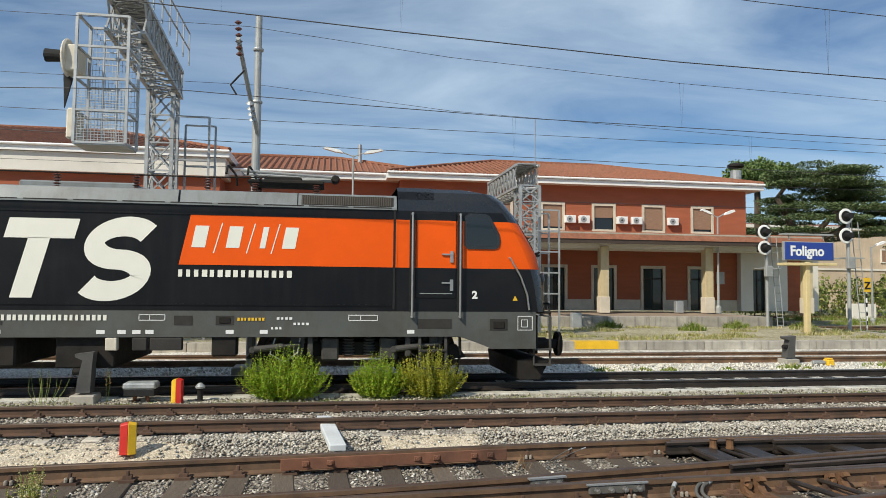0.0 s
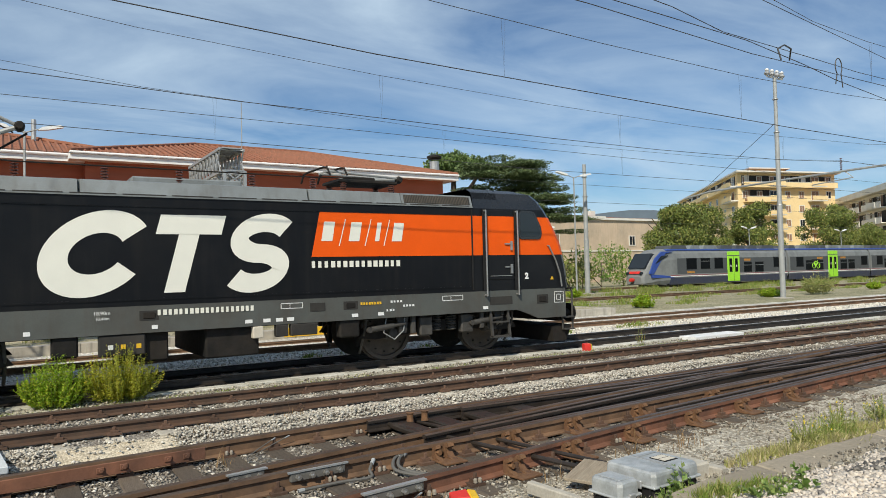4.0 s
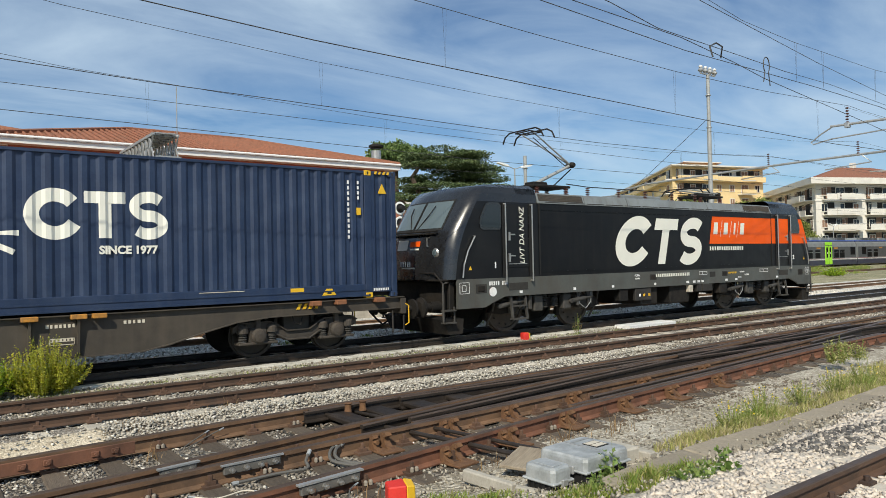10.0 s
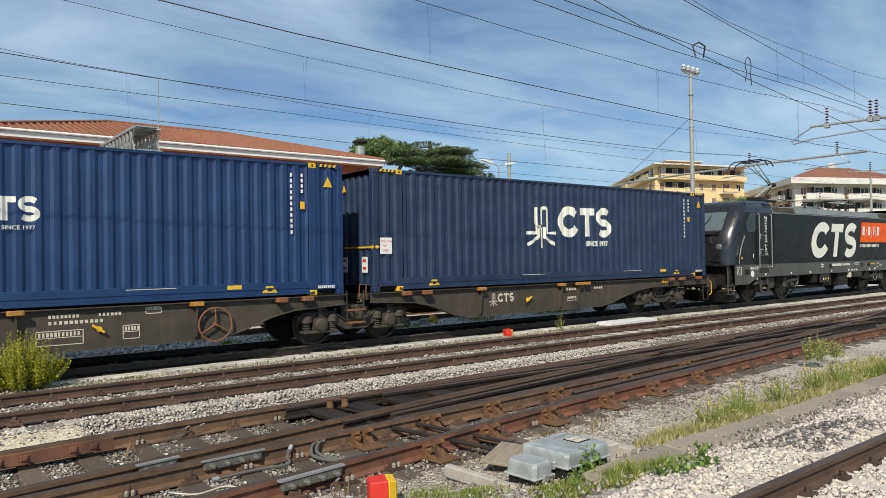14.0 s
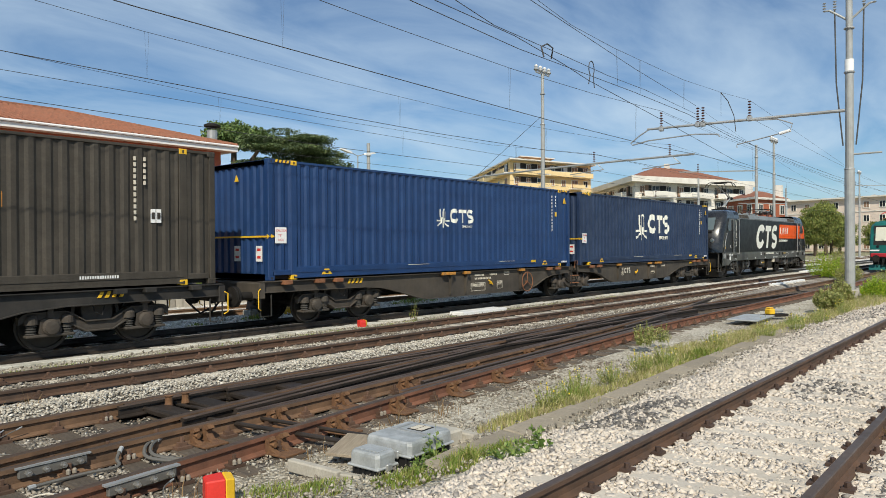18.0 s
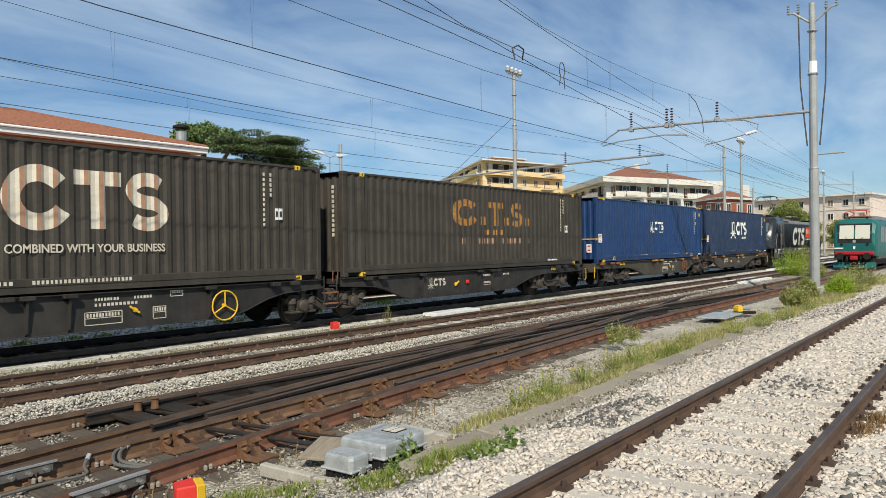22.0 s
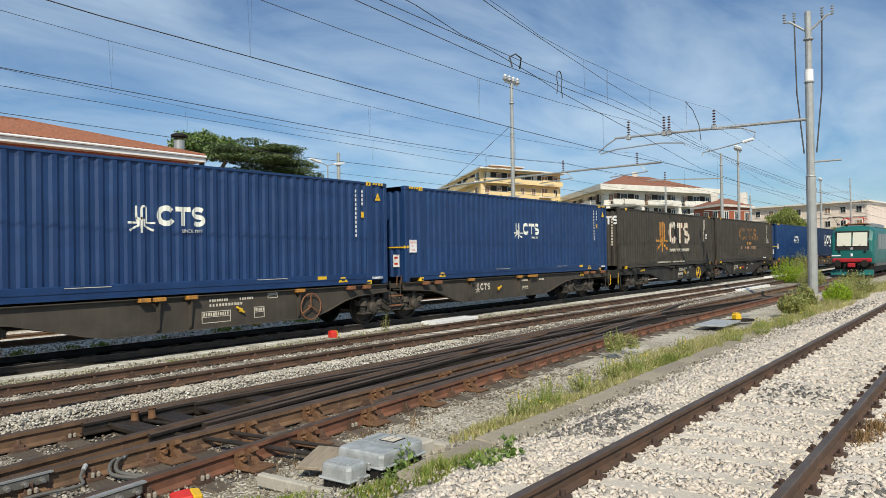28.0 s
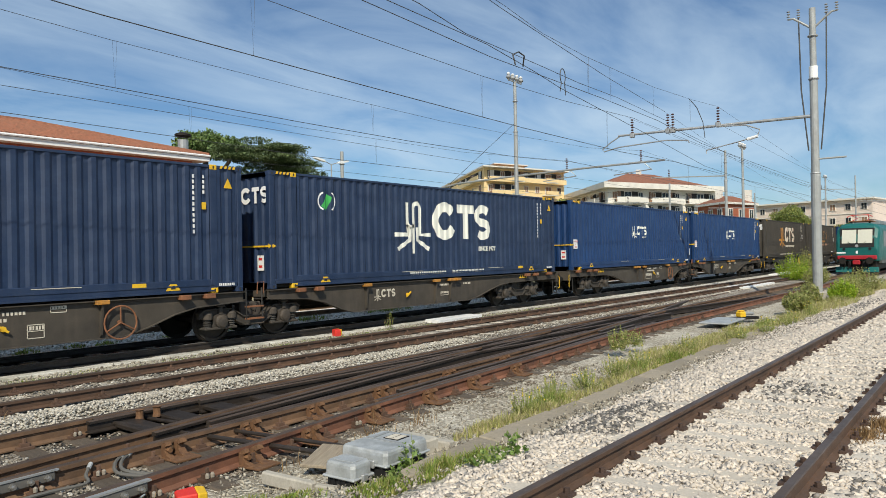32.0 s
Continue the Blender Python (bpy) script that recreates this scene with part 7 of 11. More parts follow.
def station():
    S = thing("station_building", "two-storey red brick station with tiled hip roof and platform canopy", "building", (0, 37, 0))
    x0, x1 = 3.4, 23.3
    part("wall", bx(x0, x1, 0.12, 13, 1.0, 7.9), M_BRICK, S)
    part("wall", bx(-14.5, x0, 0.8, 13, 1.0, 7.9), M_BRICK, S)
    part("floor_band", bx(x0 - 0.03, x1 + 0.05, 0.04, 0.12, 4.95, 5.1), M_TRAV, S)
    for xa, xb in ((x0, 5.4), (6.62, 8.4), (9.62, 11.3), (12.52, 14.13), (15.35, 17.0), (18.22, 19.8), (21.02, 22.68)):
        part("plinth", bx(xa, xb, -0.03, -0.002, 1.0, 1.6), M_TRAV, S)
    # front skin with real openings, bay by bay
    xs = [14.73 + 2.93 * k for k in range(-3, 3)]
    doors = [11.9, 14.73, 17.6, 20.4]
    def panel(xa, xb, za, zb):
        part("wall_panel", bx(xa, xb, 0.0, 0.13, za, zb), M_BRICK, S)
    def bay(a, b, z0, z1, holes):
        cuts = sorted(holes)
        x = a
        for hx, w, zb, zt in cuts:
            panel(x, hx - w / 2, z0, z1)
            panel(hx - w / 2, hx + w / 2, zt, z1)
            if zb > z0:
                panel(hx - w / 2, hx + w / 2, z0, zb)
            x = hx + w / 2
        panel(x, b, z0, z1)
    bay(x0, x1, 5.1, 7.9, [(x, 1.1, 5.45, 6.75) for x in xs])
    bay(x0, x1, 1.0, 4.95, [(x, 1.15, 1.02, 3.35) for x in doors + [6.0, 9.0]])
    for i, x in enumerate(xs):
        window_unit(S, x, 5.45, shutter=(0.95, 0.6, 0.92, 0.5, 0.95, 0.9)[i % 6])
    for x in (-0.2, -3.2, -6.2):
        w = window_unit(S, x, 5.45, y=0.7, shutter=0.7)
    for x in doors + [6.0, 9.0]:
        door_unit(S, x, 1.02)
    for x in (12.75, 13.55, 15.75, 16.6, 18.75):
        aircon(S, x, 5.75)
    hip_roof(S, x0, x1, 0.0, 13, 8.15, 2.0)
    hip_roof(S, -14.5, x0 + 3, 0.75, 13, 8.12, 1.9)
    ch = part("chimney", rod(B(), (24.7, 3.2, 1.0), (24.7, 3.2, 9.6), 0.32, n=12), M_GALV, S)
    part("chimney_cap", turned(B(), [(0.34, 0), (0.5, 0.08), (0.5, 0.2), (0.2, 0.32)], (24.7, 3.2, 9.75), n=14), M_UNDER, ch)
    part("vent_pipe", rod(B(), (1.5, 5, 9.2), (1.5, 5, 10.6), 0.12), M_GALV, S)
    part("aerial", path_rod(B(), [(12.0, 4, 9.4), (12.0, 4, 12.4)], 0.025), M_POLE, S)
    # canopy on square columns
    cn = part("canopy", prism(B(), [(-4.4, 4.55), (0.1, 4.75), (0.1, 5.05), (-4.3, 4.95), (-4.4, 4.9)], "x", -14.5, 24.8), mat("grey_canopy_soffit", (0.34, 0.3, 0.24), 0.85, var=0.15), S)
    part("canopy_tiles", prism(B(), [(-4.62, 4.58), (-4.5, 4.58), (0.1, 5.1), (0.1, 5.32), (-4.3, 4.98)], "x", -14.5, 24.8), M_TILE, cn)
    part("canopy_fascia", bx(-14.5, 24.85, -4.58, -4.48, 4.38, 4.575), mat("brown_fascia", (0.055, 0.038, 0.028), 0.7, var=0.15), cn)
    for yb in (-4.3, -3.6, -1.6):
        part("canopy_beam", bx(-14.5, 24.6, yb, yb + 0.28, 4.2 if yb > -4 else 4.36, 4.6), M_STUCCO_W, cn)
    for k in range(-4, 3):
        c = part("column", bx(13.3 + 5.6 * k - 0.22, 13.3 + 5.6 * k + 0.22, -3.7, -3.26, 1.0, 4.3, 0.02), mat("cream_column", (0.55, 0.45, 0.27), 0.85, var=0.12, stain=(0.4, 0.3, 0.18, 0.3)) if k == -4 else bpy.data.materials["cream_column"], S)
        part("column_base", bx(13.3 + 5.6 * k - 0.25, 13.3 + 5.6 * k + 0.25, -3.73, -3.23, 1.0, 1.8, 0.01), M_TRAV, c)
    part("end_pier", bx(22.7, 23.45, -0.4, 0.1, 1.0, 4.6), M_STUCCO_W, S)
    # low wing beyond the end pier: glazed door, white wall, brick bay and a last pier
    part("wing_wall", bx(24.45, 25.65, -0.3, 6, 1.0, 4.3), M_STUCCO_W, S)
    part("wing_wall", bx(25.65, 27.1, 0.1, 6, 1.0, 4.3), M_BRICK, S)
    part("wing_pier", bx(27.1, 27.55, -0.4, 0.2, 1.0, 4.3, 0.02), M_STUCCO_W, S)
    part("wing_lintel", bx(23.45, 24.45, -0.3, 6, 3.45, 4.3), M_STUCCO_W, S)
    part("wing_roof", bx(23.45, 28.0, -0.8, 6.2, 4.302, 4.55, 0.02), M_TILE, S)
    door_unit(S, 23.95, 1.02, w=0.95)
    part("notice_board", bx(21.4, 21.9, -0.06, 0.0, 2.5, 3.2), M_GALV, S)
    return S


station()


def left_block():
    S = thing("station_annex", "red brick annex with broad white cornice and tiled roof", "building", (0, 36, 0))
    part("wall", bx(-48, -5.6, 0, 14, 0.9, 7.5), M_BRICK, S)
    part("cornice", bx(-48.2, -5.3, -0.35, 14, 7.5, 8.4), M_STUCCO_W, S)
    hip_roof(S, -48, -5.6, 0, 14, 8.75, 2.2, 0.5)
    for x in (-9, -13, -17, -21):
        window_unit(S, x, 5.2, y=-0.07)
    return S


left_block()


def lamp_post(label, x, y, z, top, arms, spread=0.9):
    L = thing("street_lamp", label, "lamp", (x, y, z), group="platform lamps")
    part("pole", rod(B(), (0, 0, 0), (0, 0, top), 0.07, 0.045), M_POLE, L)
    part("base", turned(B(), [(0.14, 0), (0.14, 0.3), (0.08, 0.4)], n=12), M_POLE, L)
    for s in arms:
        hd = part("lamp_arm", rod(B(), (0, 0, top - 0.06), (s * spread * 0.45, 0, top + 0.15), 0.03), M_POLE, L)
        bm = B()
        d = Vector((s * spread * 0.6, 0, 0.16)).normalized()
        a = Vector((s * spread * 0.4, 0, top + 0.13))
        for k, (r, f) in enumerate(((0.08, 0), (0.15, 0.3), (0.15, 0.75), (0.06, 1.0))):
            pass
        prism(bm, [(a.x, a.z - 0.05), (a.x + s * 0.15, a.z + 0.1), (a.x + s * spread * 0.65, a.z + 0.24), (a.x + s * spread * 0.75, a.z + 0.15), (a.x + s * spread * 0.3, a.z)], "y", -0.13, 0.13)
        part("lamp_head", bm, M_WHITE, hd)
    return L


lamp_post("slim grey platform lamp post with two arms", 19.25, 33.1, 1.0, 4.9, (-1, 1), 0.8)
lamp_post("tall grey lamp post with two white arms", 35.6, 38.5, 0.2, 8.7, (-1, 1), 1.5)
lamp_post("tall grey lamp post with two white arms", 0.9, 35.2, 1.0, 7.7, (-1, 1), 1.3)
lamp_post("slim grey platform lamp post with two arms", 31.5, 37.2, 0.2, 4.6, (1,), 0.8)
for x, y in ((76, 52), (98, 53), (118, 53)):
    lamp_post("slim grey platform lamp post with two arms", x, y, 0.2, 6.2, (-1, 1), 1.2)


def name_sign():
    S = thing("station_name_sign", "blue station name board with white letters on a cream post", "sign", (17.72, 24.3, 0.52))
    cream = mat("cream_sign_post", (0.62, 0.5, 0.26), 0.8, var=0.1, stain=(0.4, 0.32, 0.18, 0.3))
    part("post", bx(-0.13, 0.06, -0.1, 0.1, 0, 2.75, 0.015), cream, S)
    part("post", bx(0.1, 0.26, 0.2, 0.36, 0, 2.75, 0.015), cream, S)
    part("ledge", bx(-1.05, 1.1, -0.22, 0.3, 2.62, 2.72, 0.01), cream, S)
    b = part("board", bx(-0.98, 1.05, -0.1, 0.1, 2.84, 3.5, 0.015), mat("sign_blue", (0.016, 0.045, 0.26), 0.4, var=0.06, coat=0.2), S)
    part("board_frame", bx(-1.01, 1.08, -0.07, 0.07, 2.81, 3.53, 0.01), M_POLE, b)
    lettering("Foligno", 0.52, M_WHITE, b, (-0.78, -0.106, 3.0), bold=0.016, width=0.93)
    part("lamp_tray", bx(-1.0, 1.1, -0.05, 0.25, 3.78, 3.84), M_POLE, S)
    for x in (-0.7, 0.75):
        part("tray_arm", rod(B(), (x, 0.05, 3.6), (x, 0.1, 3.8), 0.02), M_POLE, S)


name_sign()


def colour_signal(x, y, z, hts, ladder):
    S = thing("railway_signal", "grey railway signal with two white-ringed lamps and ladder", "signal", (x, y, z), group="platform signals")
    part("mast", rod(B(), (0, 0, 0), (0, 0, hts[0] + 0.2), 0.08, 0.07, n=10), M_POLE, S)
    for h in hts:
        t = part("target", turned(B(), [(0.31, 0.0), (0.33, -0.03), (0.31, -0.05)], (-0.2, -0.12, h), axis="y", n=24), M_WHITE, S)
        part("target_face", turned(B(), [(0.23, -0.052), (0.23, -0.06)], (-0.2, -0.12, h), axis="y", n=20), M_RUBBER, t)
        part("hood", turned(B(), [(0.12, -0.06), (0.13, -0.35)], (-0.2, -0.12, h), axis="y", n=14), M_RUBBER, t)
        part("lamp_case", bx(-0.36, -0.04, -0.12, 0.25, h - 0.18, h + 0.18, 0.03), M_UNDER, t)
    bx1 = part("junction_box", bx(-0.2, 0.15, -0.25, -0.05, 2.6, 3.1, 0.02), M_POLE, S)
    if ladder:
        for dx in (0.25, 0.55):
            part("ladder_stile", rod(B(), (dx + 0.35, 0.1, 0), (dx, 0.1, hts[0] - 0.2), 0.02), M_POLE, S)
        for k in range(11):
            f = (k + 1) / 12
            part("rung", rod(B(), (0.6 - 0.35 * f, 0.1, f * (hts[0] - 0.2)), (0.9 - 0.35 * f, 0.1, f * (hts[0] - 0.2)), 0.014, n=6), M_POLE, S)
        part("service_platform", bx(-0.3, 0.7, -0.1, 0.5, hts[1] - 0.95, hts[1] - 0.9), M_POLE, S)


colour_signal(19.6, 29.6, 0.2, (4.65, 3.92), True)
colour_signal(21.35, 26.6, 0.52, (4.8, 3.98), True)


def lattice(bm, p, q, w, bays, r=0.03):
    """A square lattice column or beam from p to q with diagonals."""
    p, q = Vector(p), Vector(q)
    d = (q - p).normalized()
    s = d.cross(Vector((0, 1, 0)) if abs(d.z) > 0.5 else Vector((0, 0, 1))).normalized()
    u = s.cross(d)
    c = [s * a * w / 2 + u * b * w / 2 for a, b in ((-1, -1), (1, -1), (1, 1), (-1, 1))]
    for o in c:
        beam(bm, p + o, q + o, r * 2.2, r * 2.2)
    for k in range(bays):
        a, b = p + (q - p) * k / bays, p + (q - p) * (k + 1) / bays
        for i in range(4):
            i2 = (i + 1) % 4
            beam(bm, a + c[i], (b + c[i2]) if k % 2 else (b + c[i2]), r, r)
            beam(bm, b + c[i], a + c[i2], r, r)
            beam(bm, b + c[i], b + c[i2], r, r)
    return bm


def gantry(label, x, y_near, y_far, top, cage, dx=0.75, post=None):
    G = thing("signal_gantry", label, "gantry", (x, 0, 0), group="signal gantries")
    part("lattice_post", lattice(B(), (dx, post or y_far, 0.6), (dx, post or y_far, top), 0.7, 9, 0.045), M_GALV, G)
    part("lattice_beam", lattice(B(), (0, y_near, top + 0.35), (dx, y_far + 0.6, top + 0.35), 0.8, 10, 0.04), M_GALV, G)
    wk = B()
    for k in range(12):
        y = y_near + (y_far - y_near) * k / 12
        box(wk, -0.35 + dx * k / 12, 0.35 + dx * k / 12, y, y + (y_far - y_near) / 12 - 0.03, top + 0.78, top + 0.82)
    part("walkway", wk, M_GALV, G)
    for s in (-0.4, 0.4) if cage else ():
        rl = B()
        for h in (1.3, 1.8):
            rod(rl, (s, y_near, top + h), (s, y_far, top + h), 0.025, n=6)
        for k in range(7):
            y = y_near + (y_far - y_near) * k / 6
            rod(rl, (s, y, top + 0.8), (s, y, top + 1.8), 0.022, n=6)
        part("guard_rail", rl, M_GALV, G)
    if cage:
        c0, c1, z0, z1 = -0.95, 0.15, 5.35, top + 0.2
        yc = y_near + 0.25
        fr = B()
        for xx in (c0, c1):
            for yy in (yc - 0.45, yc + 0.45):
                beam(fr, (xx, yy, z0), (xx, yy, z1), 0.06, 0.06)
        for k in range(5):
            z = z0 + (z1 - z0) * k / 4
            for yy in (yc - 0.45, yc + 0.45):
                beam(fr, (c0, yy, z), (c1, yy, z), 0.05, 0.05)
            for xx in (c0, c1):
                beam(fr, (xx, yc - 0.45, z), (xx, yc + 0.45, z), 0.05, 0.05)
        cg = part("service_cage", fr, M_GALV, G)
        mesh = B()
        for k in range(16):
            xx = c0 + (c1 - c0) * k / 15
            rod(mesh, (xx, yc - 0.45, z0), (xx, yc - 0.45, z0 + 1.2), 0.007, n=3, caps=False)
            rod(mesh, (xx, yc + 0.45, z0), (xx, yc + 0.45, z1), 0.007, n=3, caps=False)
        for k in range(20):
            z = z0 + 1.2 * k / 20
            rod(mesh, (c0, yc - 0.45, z), (c1, yc - 0.45, z), 0.007, n=3, caps=False)
            rod(mesh, (c0, yc + 0.45, z0 + (z1 - z0) * k / 20), (c1, yc + 0.45, z0 + (z1 - z0) * k / 20), 0.007, n=3, caps=False)
        part("wire_mesh", mesh, M_GALV, cg)
        part("cage_floor", bx(c0, c1, yc - 0.45, yc + 0.45, z0 - 0.05, z0), M_GALV, cg)
        ld = B()
        for dx in (-0.15, 0.15):
            rod(ld, (-0.4 + dx, yc + 0.2, z0), (-0.4 + dx, yc + 0.2, z1), 0.02)
        for k in range(9):
            z = z0 + 0.3 * (k + 0.5)
            rod(ld, (-0.55, yc + 0.2, z), (-0.25, yc + 0.2, z), 0.015)
        part("ladder", ld, M_GALV, cg)
        sg = part("signal_target", turned(B(), [(0.42, 0), (0.45, 0.04), (0.42, 0.08)], (c0 - 0.35, yc, 7.35), axis="x", n=24), M_IVORY, cg)
        part("signal_hood", turned(B(), [(0.13, 0), (0.15, -0.45)], (c0 - 0.35, yc, 7.4), axis="x", n=14), M_RUBBER, sg)
        part("lamp_case", bx(c0 - 0.3, c0, yc - 0.3, yc + 0.3, 7.0, 7.6, 0.03), M_IVORY, sg)
        part("arm_blade", prism(B(), [(c0 - 0.4, 7.0), (c0 - 0.2, 6.9), (c0 - 0.36, 6.2)], "y", yc - 0.03, yc + 0.03), M_RUBBER, cg)
        part("lower_case", bx(c0 - 0.22, c0 - 0.02, yc - 0.3, yc + 0.3, 5.45, 6.15, 0.04), M_IVORY, cg)
    # standing cage beside the far post
    fr = B()
    y_far = post or y_far
    for xx in (dx + 0.1, dx + 1.0):
        for yy in (y_far - 0.6, y_far + 0.6):
            beam(fr, (xx, yy, 0.6), (xx, yy, top - 0.9), 0.06, 0.06)
    for k in range(5):
        z = 2.0 + (top - 2.9) * k / 4
        for yy in (y_far - 0.6, y_far + 0.6):
            beam(fr, (dx + 0.1, yy, z), (dx + 1.0, yy, z), 0.05, 0.05)
    part("ladder_cage", fr, M_GALV, G)
    return G


gantry("grey galvanised signal gantry with hanging service cage", -4.95, 16.9, 22.2, 8.05, True, -0.3)
gantry("grey galvanised lattice signal gantry", 6.75, 24.4, 28.6, 5.85, False, 0.05, 24.6)


def small_signs():
    z = thing("speed_sign", "yellow square sign with black letter on striped post", "sign", (26.3, 31.5, 0.2))
    pst = part("post", rod(B(), (0, 0, 0), (0, 0, 2.6), 0.04), M_WHITE, z)
    for k in range(4):
        part("post_band", rod(B(), (0, 0, 0.3 + k * 0.45), (0, 0, 0.52 + k * 0.45), 0.043), M_RUBBER, pst)
    pl = part("plate", bx(-0.22, 0.22, -0.06, -0.04, 1.95, 2.65, 0.006), M_YELLOW, z)
    lettering("Z", 0.5, M_RUBBER, pl, (-0.15, -0.064, 2.1), bold=0.02)
    k = thing("telephone_cabinet", "low white cabinet standing by the hedge", "cabinet", (36.5, 43.5, 0.2))
    part("cabinet", bx(-1.2, 0.7, 0, 0.6, 0, 1.1, 0.03), M_STUCCO_W, k)
    for x, y, sx in ((10.3, 29.2, 0.22), (17.3, 33.5, 0.2)):
        tagged(part("service_box", bx(x - sx, x + sx, y - 0.15, y + 0.15, 0.2 if y < 30 else 1.0, 1.15 if y < 30 else 1.6, 0.02), M_GALV), "small grey metal service box on the platform", "cabinet", "service boxes")


small_signs()


# ---- catenary: masts, cantilevers and wires ----
def insulator(bm, p, q, r=0.06, n=5):
    p, q = Vector(p), Vector(q)
    for k in range(n):
        a, b = p + (q - p) * (k + 0.2) / n, p + (q - p) * (k + 0.8) / n
        rod(bm, a, (a + b) / 2, r * 0.4, r, n=8)
        rod(bm, (a + b) / 2, b, r, r * 0.4, n=8)
    return bm


def mast(label, x, y, z, top, r=0.16, lamps=0, r2=None):
    M = thing("catenary_mast", label, "mast", (x, y, z), group="masts of the yard")
    h = top - z
    steps = []
    for k, (a, b) in enumerate(((0, 0.42), (0.42, 0.75), (0.75, 1.0))):
        steps += [(r * (1 - 0.16 * k), h * a), (r * (1 - 0.16 * k) * 0.97, h * b)]
    part("pole", turned(B(), steps + [(0.0, h + 0.01)], n=14), M_POLE, M)
    part("foundation", bx(-0.4, 0.4, -0.4, 0.4, -0.4, 0.12, 0.03), M_CONC, M)
    for a in (0.42, 0.75, 0.9):
        part("collar", turned(B(), [(r * 1.0, 0), (r * 1.08, 0.03), (r * 1.0, 0.06)], (0, 0, h * a), n=14), M_GALV, M)
    if lamps:
        part("crossbar", beam(B(), (-0.75, 0, h), (0.75, 0, h), 0.06, 0.08), M_POLE, M)
        for k in range(lamps):
            xx = -0.7 + 1.4 * k / (lamps - 1)
            lm = part("floodlight", turned(B(), [(0.06, 0), (0.16, 0.12), (0.16, 0.16), (0.05, 0.32)], (xx, 0, h + 0.04), n=12), M_GALV, M)
            part("lens", turned(B(), [(0.1, 0.33), (0.12, 0.4), (0.04, 0.46)], (xx, 0, h + 0.0), n=12), M_WHITE, lm)
    return M


BIG = mast("tall round grey catenary mast with white band", 34.35, 6.35, 0.1, 12.6, 0.2)
part("white_band", rod(B(), (0, 0, 9.45), (0, 0, 9.95), 0.178, n=16), M_WHITE, BIG)
hd = B()
for s in (-1, 1):
    rod(hd, (0, 0, 11.6), (0, s * 0.75, 12.2), 0.05)
    rod(hd, (0, s * 0.75, 12.2), (0, s * 0.95, 12.2), 0.04)
part("mast_fork", hd, M_POLE, BIG)
for s in (-0.95, -0.55, 0.55, 0.95):
    part("insulator", insulator(B(), (0, s, 12.15), (0, s, 12.6), 0.08, 4), M_GALV, BIG)
for s in (-0.55, 0.55):
    part("down_cable", path_rod(B(), [(0, s, 12.2), (0, s * 0.9, 9.0), (0, s * 0.45, 6.3)], 0.03), M_WIRE, BIG)
part("cross_arm", rod(B(), (0, 0, 7.8), (-0.35, 8.95, 7.92), 0.075, 0.055, n=10), M_GALV, BIG)
for y in (8.23, 6.4, 6.15, 4.0):
    part("insulator", insulator(B(), (-0.3, y, 7.95), (-0.3, y, 8.72), 0.085, 6), M_INSUL, BIG)
    part("clamp", bx(-0.42, -0.18, y - 0.1, y + 0.1, 7.76, 7.99, 0.02), M_GALV, BIG)
part("steady_arm", path_rod(B(), [(-0.35, 8.9, 7.88), (-0.36, 9.4, 7.62), (-0.36, 9.85, 7.3), (-0.36, 9.75, 7.2), (-0.36, 8.9, 7.34), (-0.36, 6.5, 7.42), (-0.36, 5.4, 7.3), (-0.36, 5.35, 7.18)], 0.032), M_GALV, BIG)
part("steady_arm", path_rod(B(), [(-0.2, 4.0, 7.8), (-0.2, 2.8, 7.72), (-0.2, 2.2, 7.45), (-0.2, 2.3, 7.15), (-0.2, 3.2, 6.98), (-0.2, 4.6, 6.75), (-0.2, 4.6, 6.6)], 0.03), M_GALV, BIG)
part("arm_insulator", rod(B(), (-0.2, 2.28, 7.16), (-0.2, 2.75, 7.06), 0.07, n=10), M_WHITE, BIG)
part("stay", rod(B(), (0, 0, 5.9), (0, -1.2, 5.9), 0.04), M_POLE, BIG)

LIT = mast("slim grey lighting mast with four floodlights and cross arm", 37.15, 23.5, 0.2, 12.72, 0.15, 4)
part("cross_arm", path_rod(B(), [(0, 6.4, 6.3), (0, 4.6, 6.55), (0, 0, 6.68), (0, -5.0, 6.76), (0, -9.4, 6.78)], 0.06, 8), M_GALV, LIT)
for y in (-3.5, -8.05):
    part("insulator", insulator(B(), (0, y, 6.8), (0, y, 7.45), 0.08, 6), M_INSUL, LIT)
    part("steady_arm", path_rod(B(), [(0, y - 0.2, 6.7), (0, y - 0.6, 6.35), (0, y + 1.6, 6.2)], 0.03), M_GALV, LIT)
part("stay_wire", rod(B(), (0, 0, 10.0), (0, 5.2, 6.6), 0.014), M_WIRE, LIT)
mast("slim grey lighting mast with four floodlights", 62, 17.0, 0.2, 10.5, 0.13, 4)
mast("slim grey lighting mast with four floodlights", 114, 20.0, 0.2, 12, 0.15, 4)
M0 = mast("round grey catenary mast with slanted cantilever", -2.0, 17.2, 0.2, 8.65, 0.12)
part("cantilever", rod(B(), (0.03, -0.1, 5.6), (-0.18, -2.3, 7.1), 0.05), M_POLE, M0)
part("insulator", insulator(B(), (-0.16, -2.15, 6.75), (-0.19, -2.3, 7.5), 0.08, 6), M_INSUL, M0)
part("insulator", insulator(B(), (-0.02, -0.6, 5.75), (-0.06, -1.0, 6.15), 0.09, 4), M_GALV, M0)
part("registration_arm", path_rod(B(), [(-0.12, -1.7, 6.6), (-0.35, -2.0, 6.2), (-0.2, -2.2, 5.95)], 0.02), M_UNDER, M0)
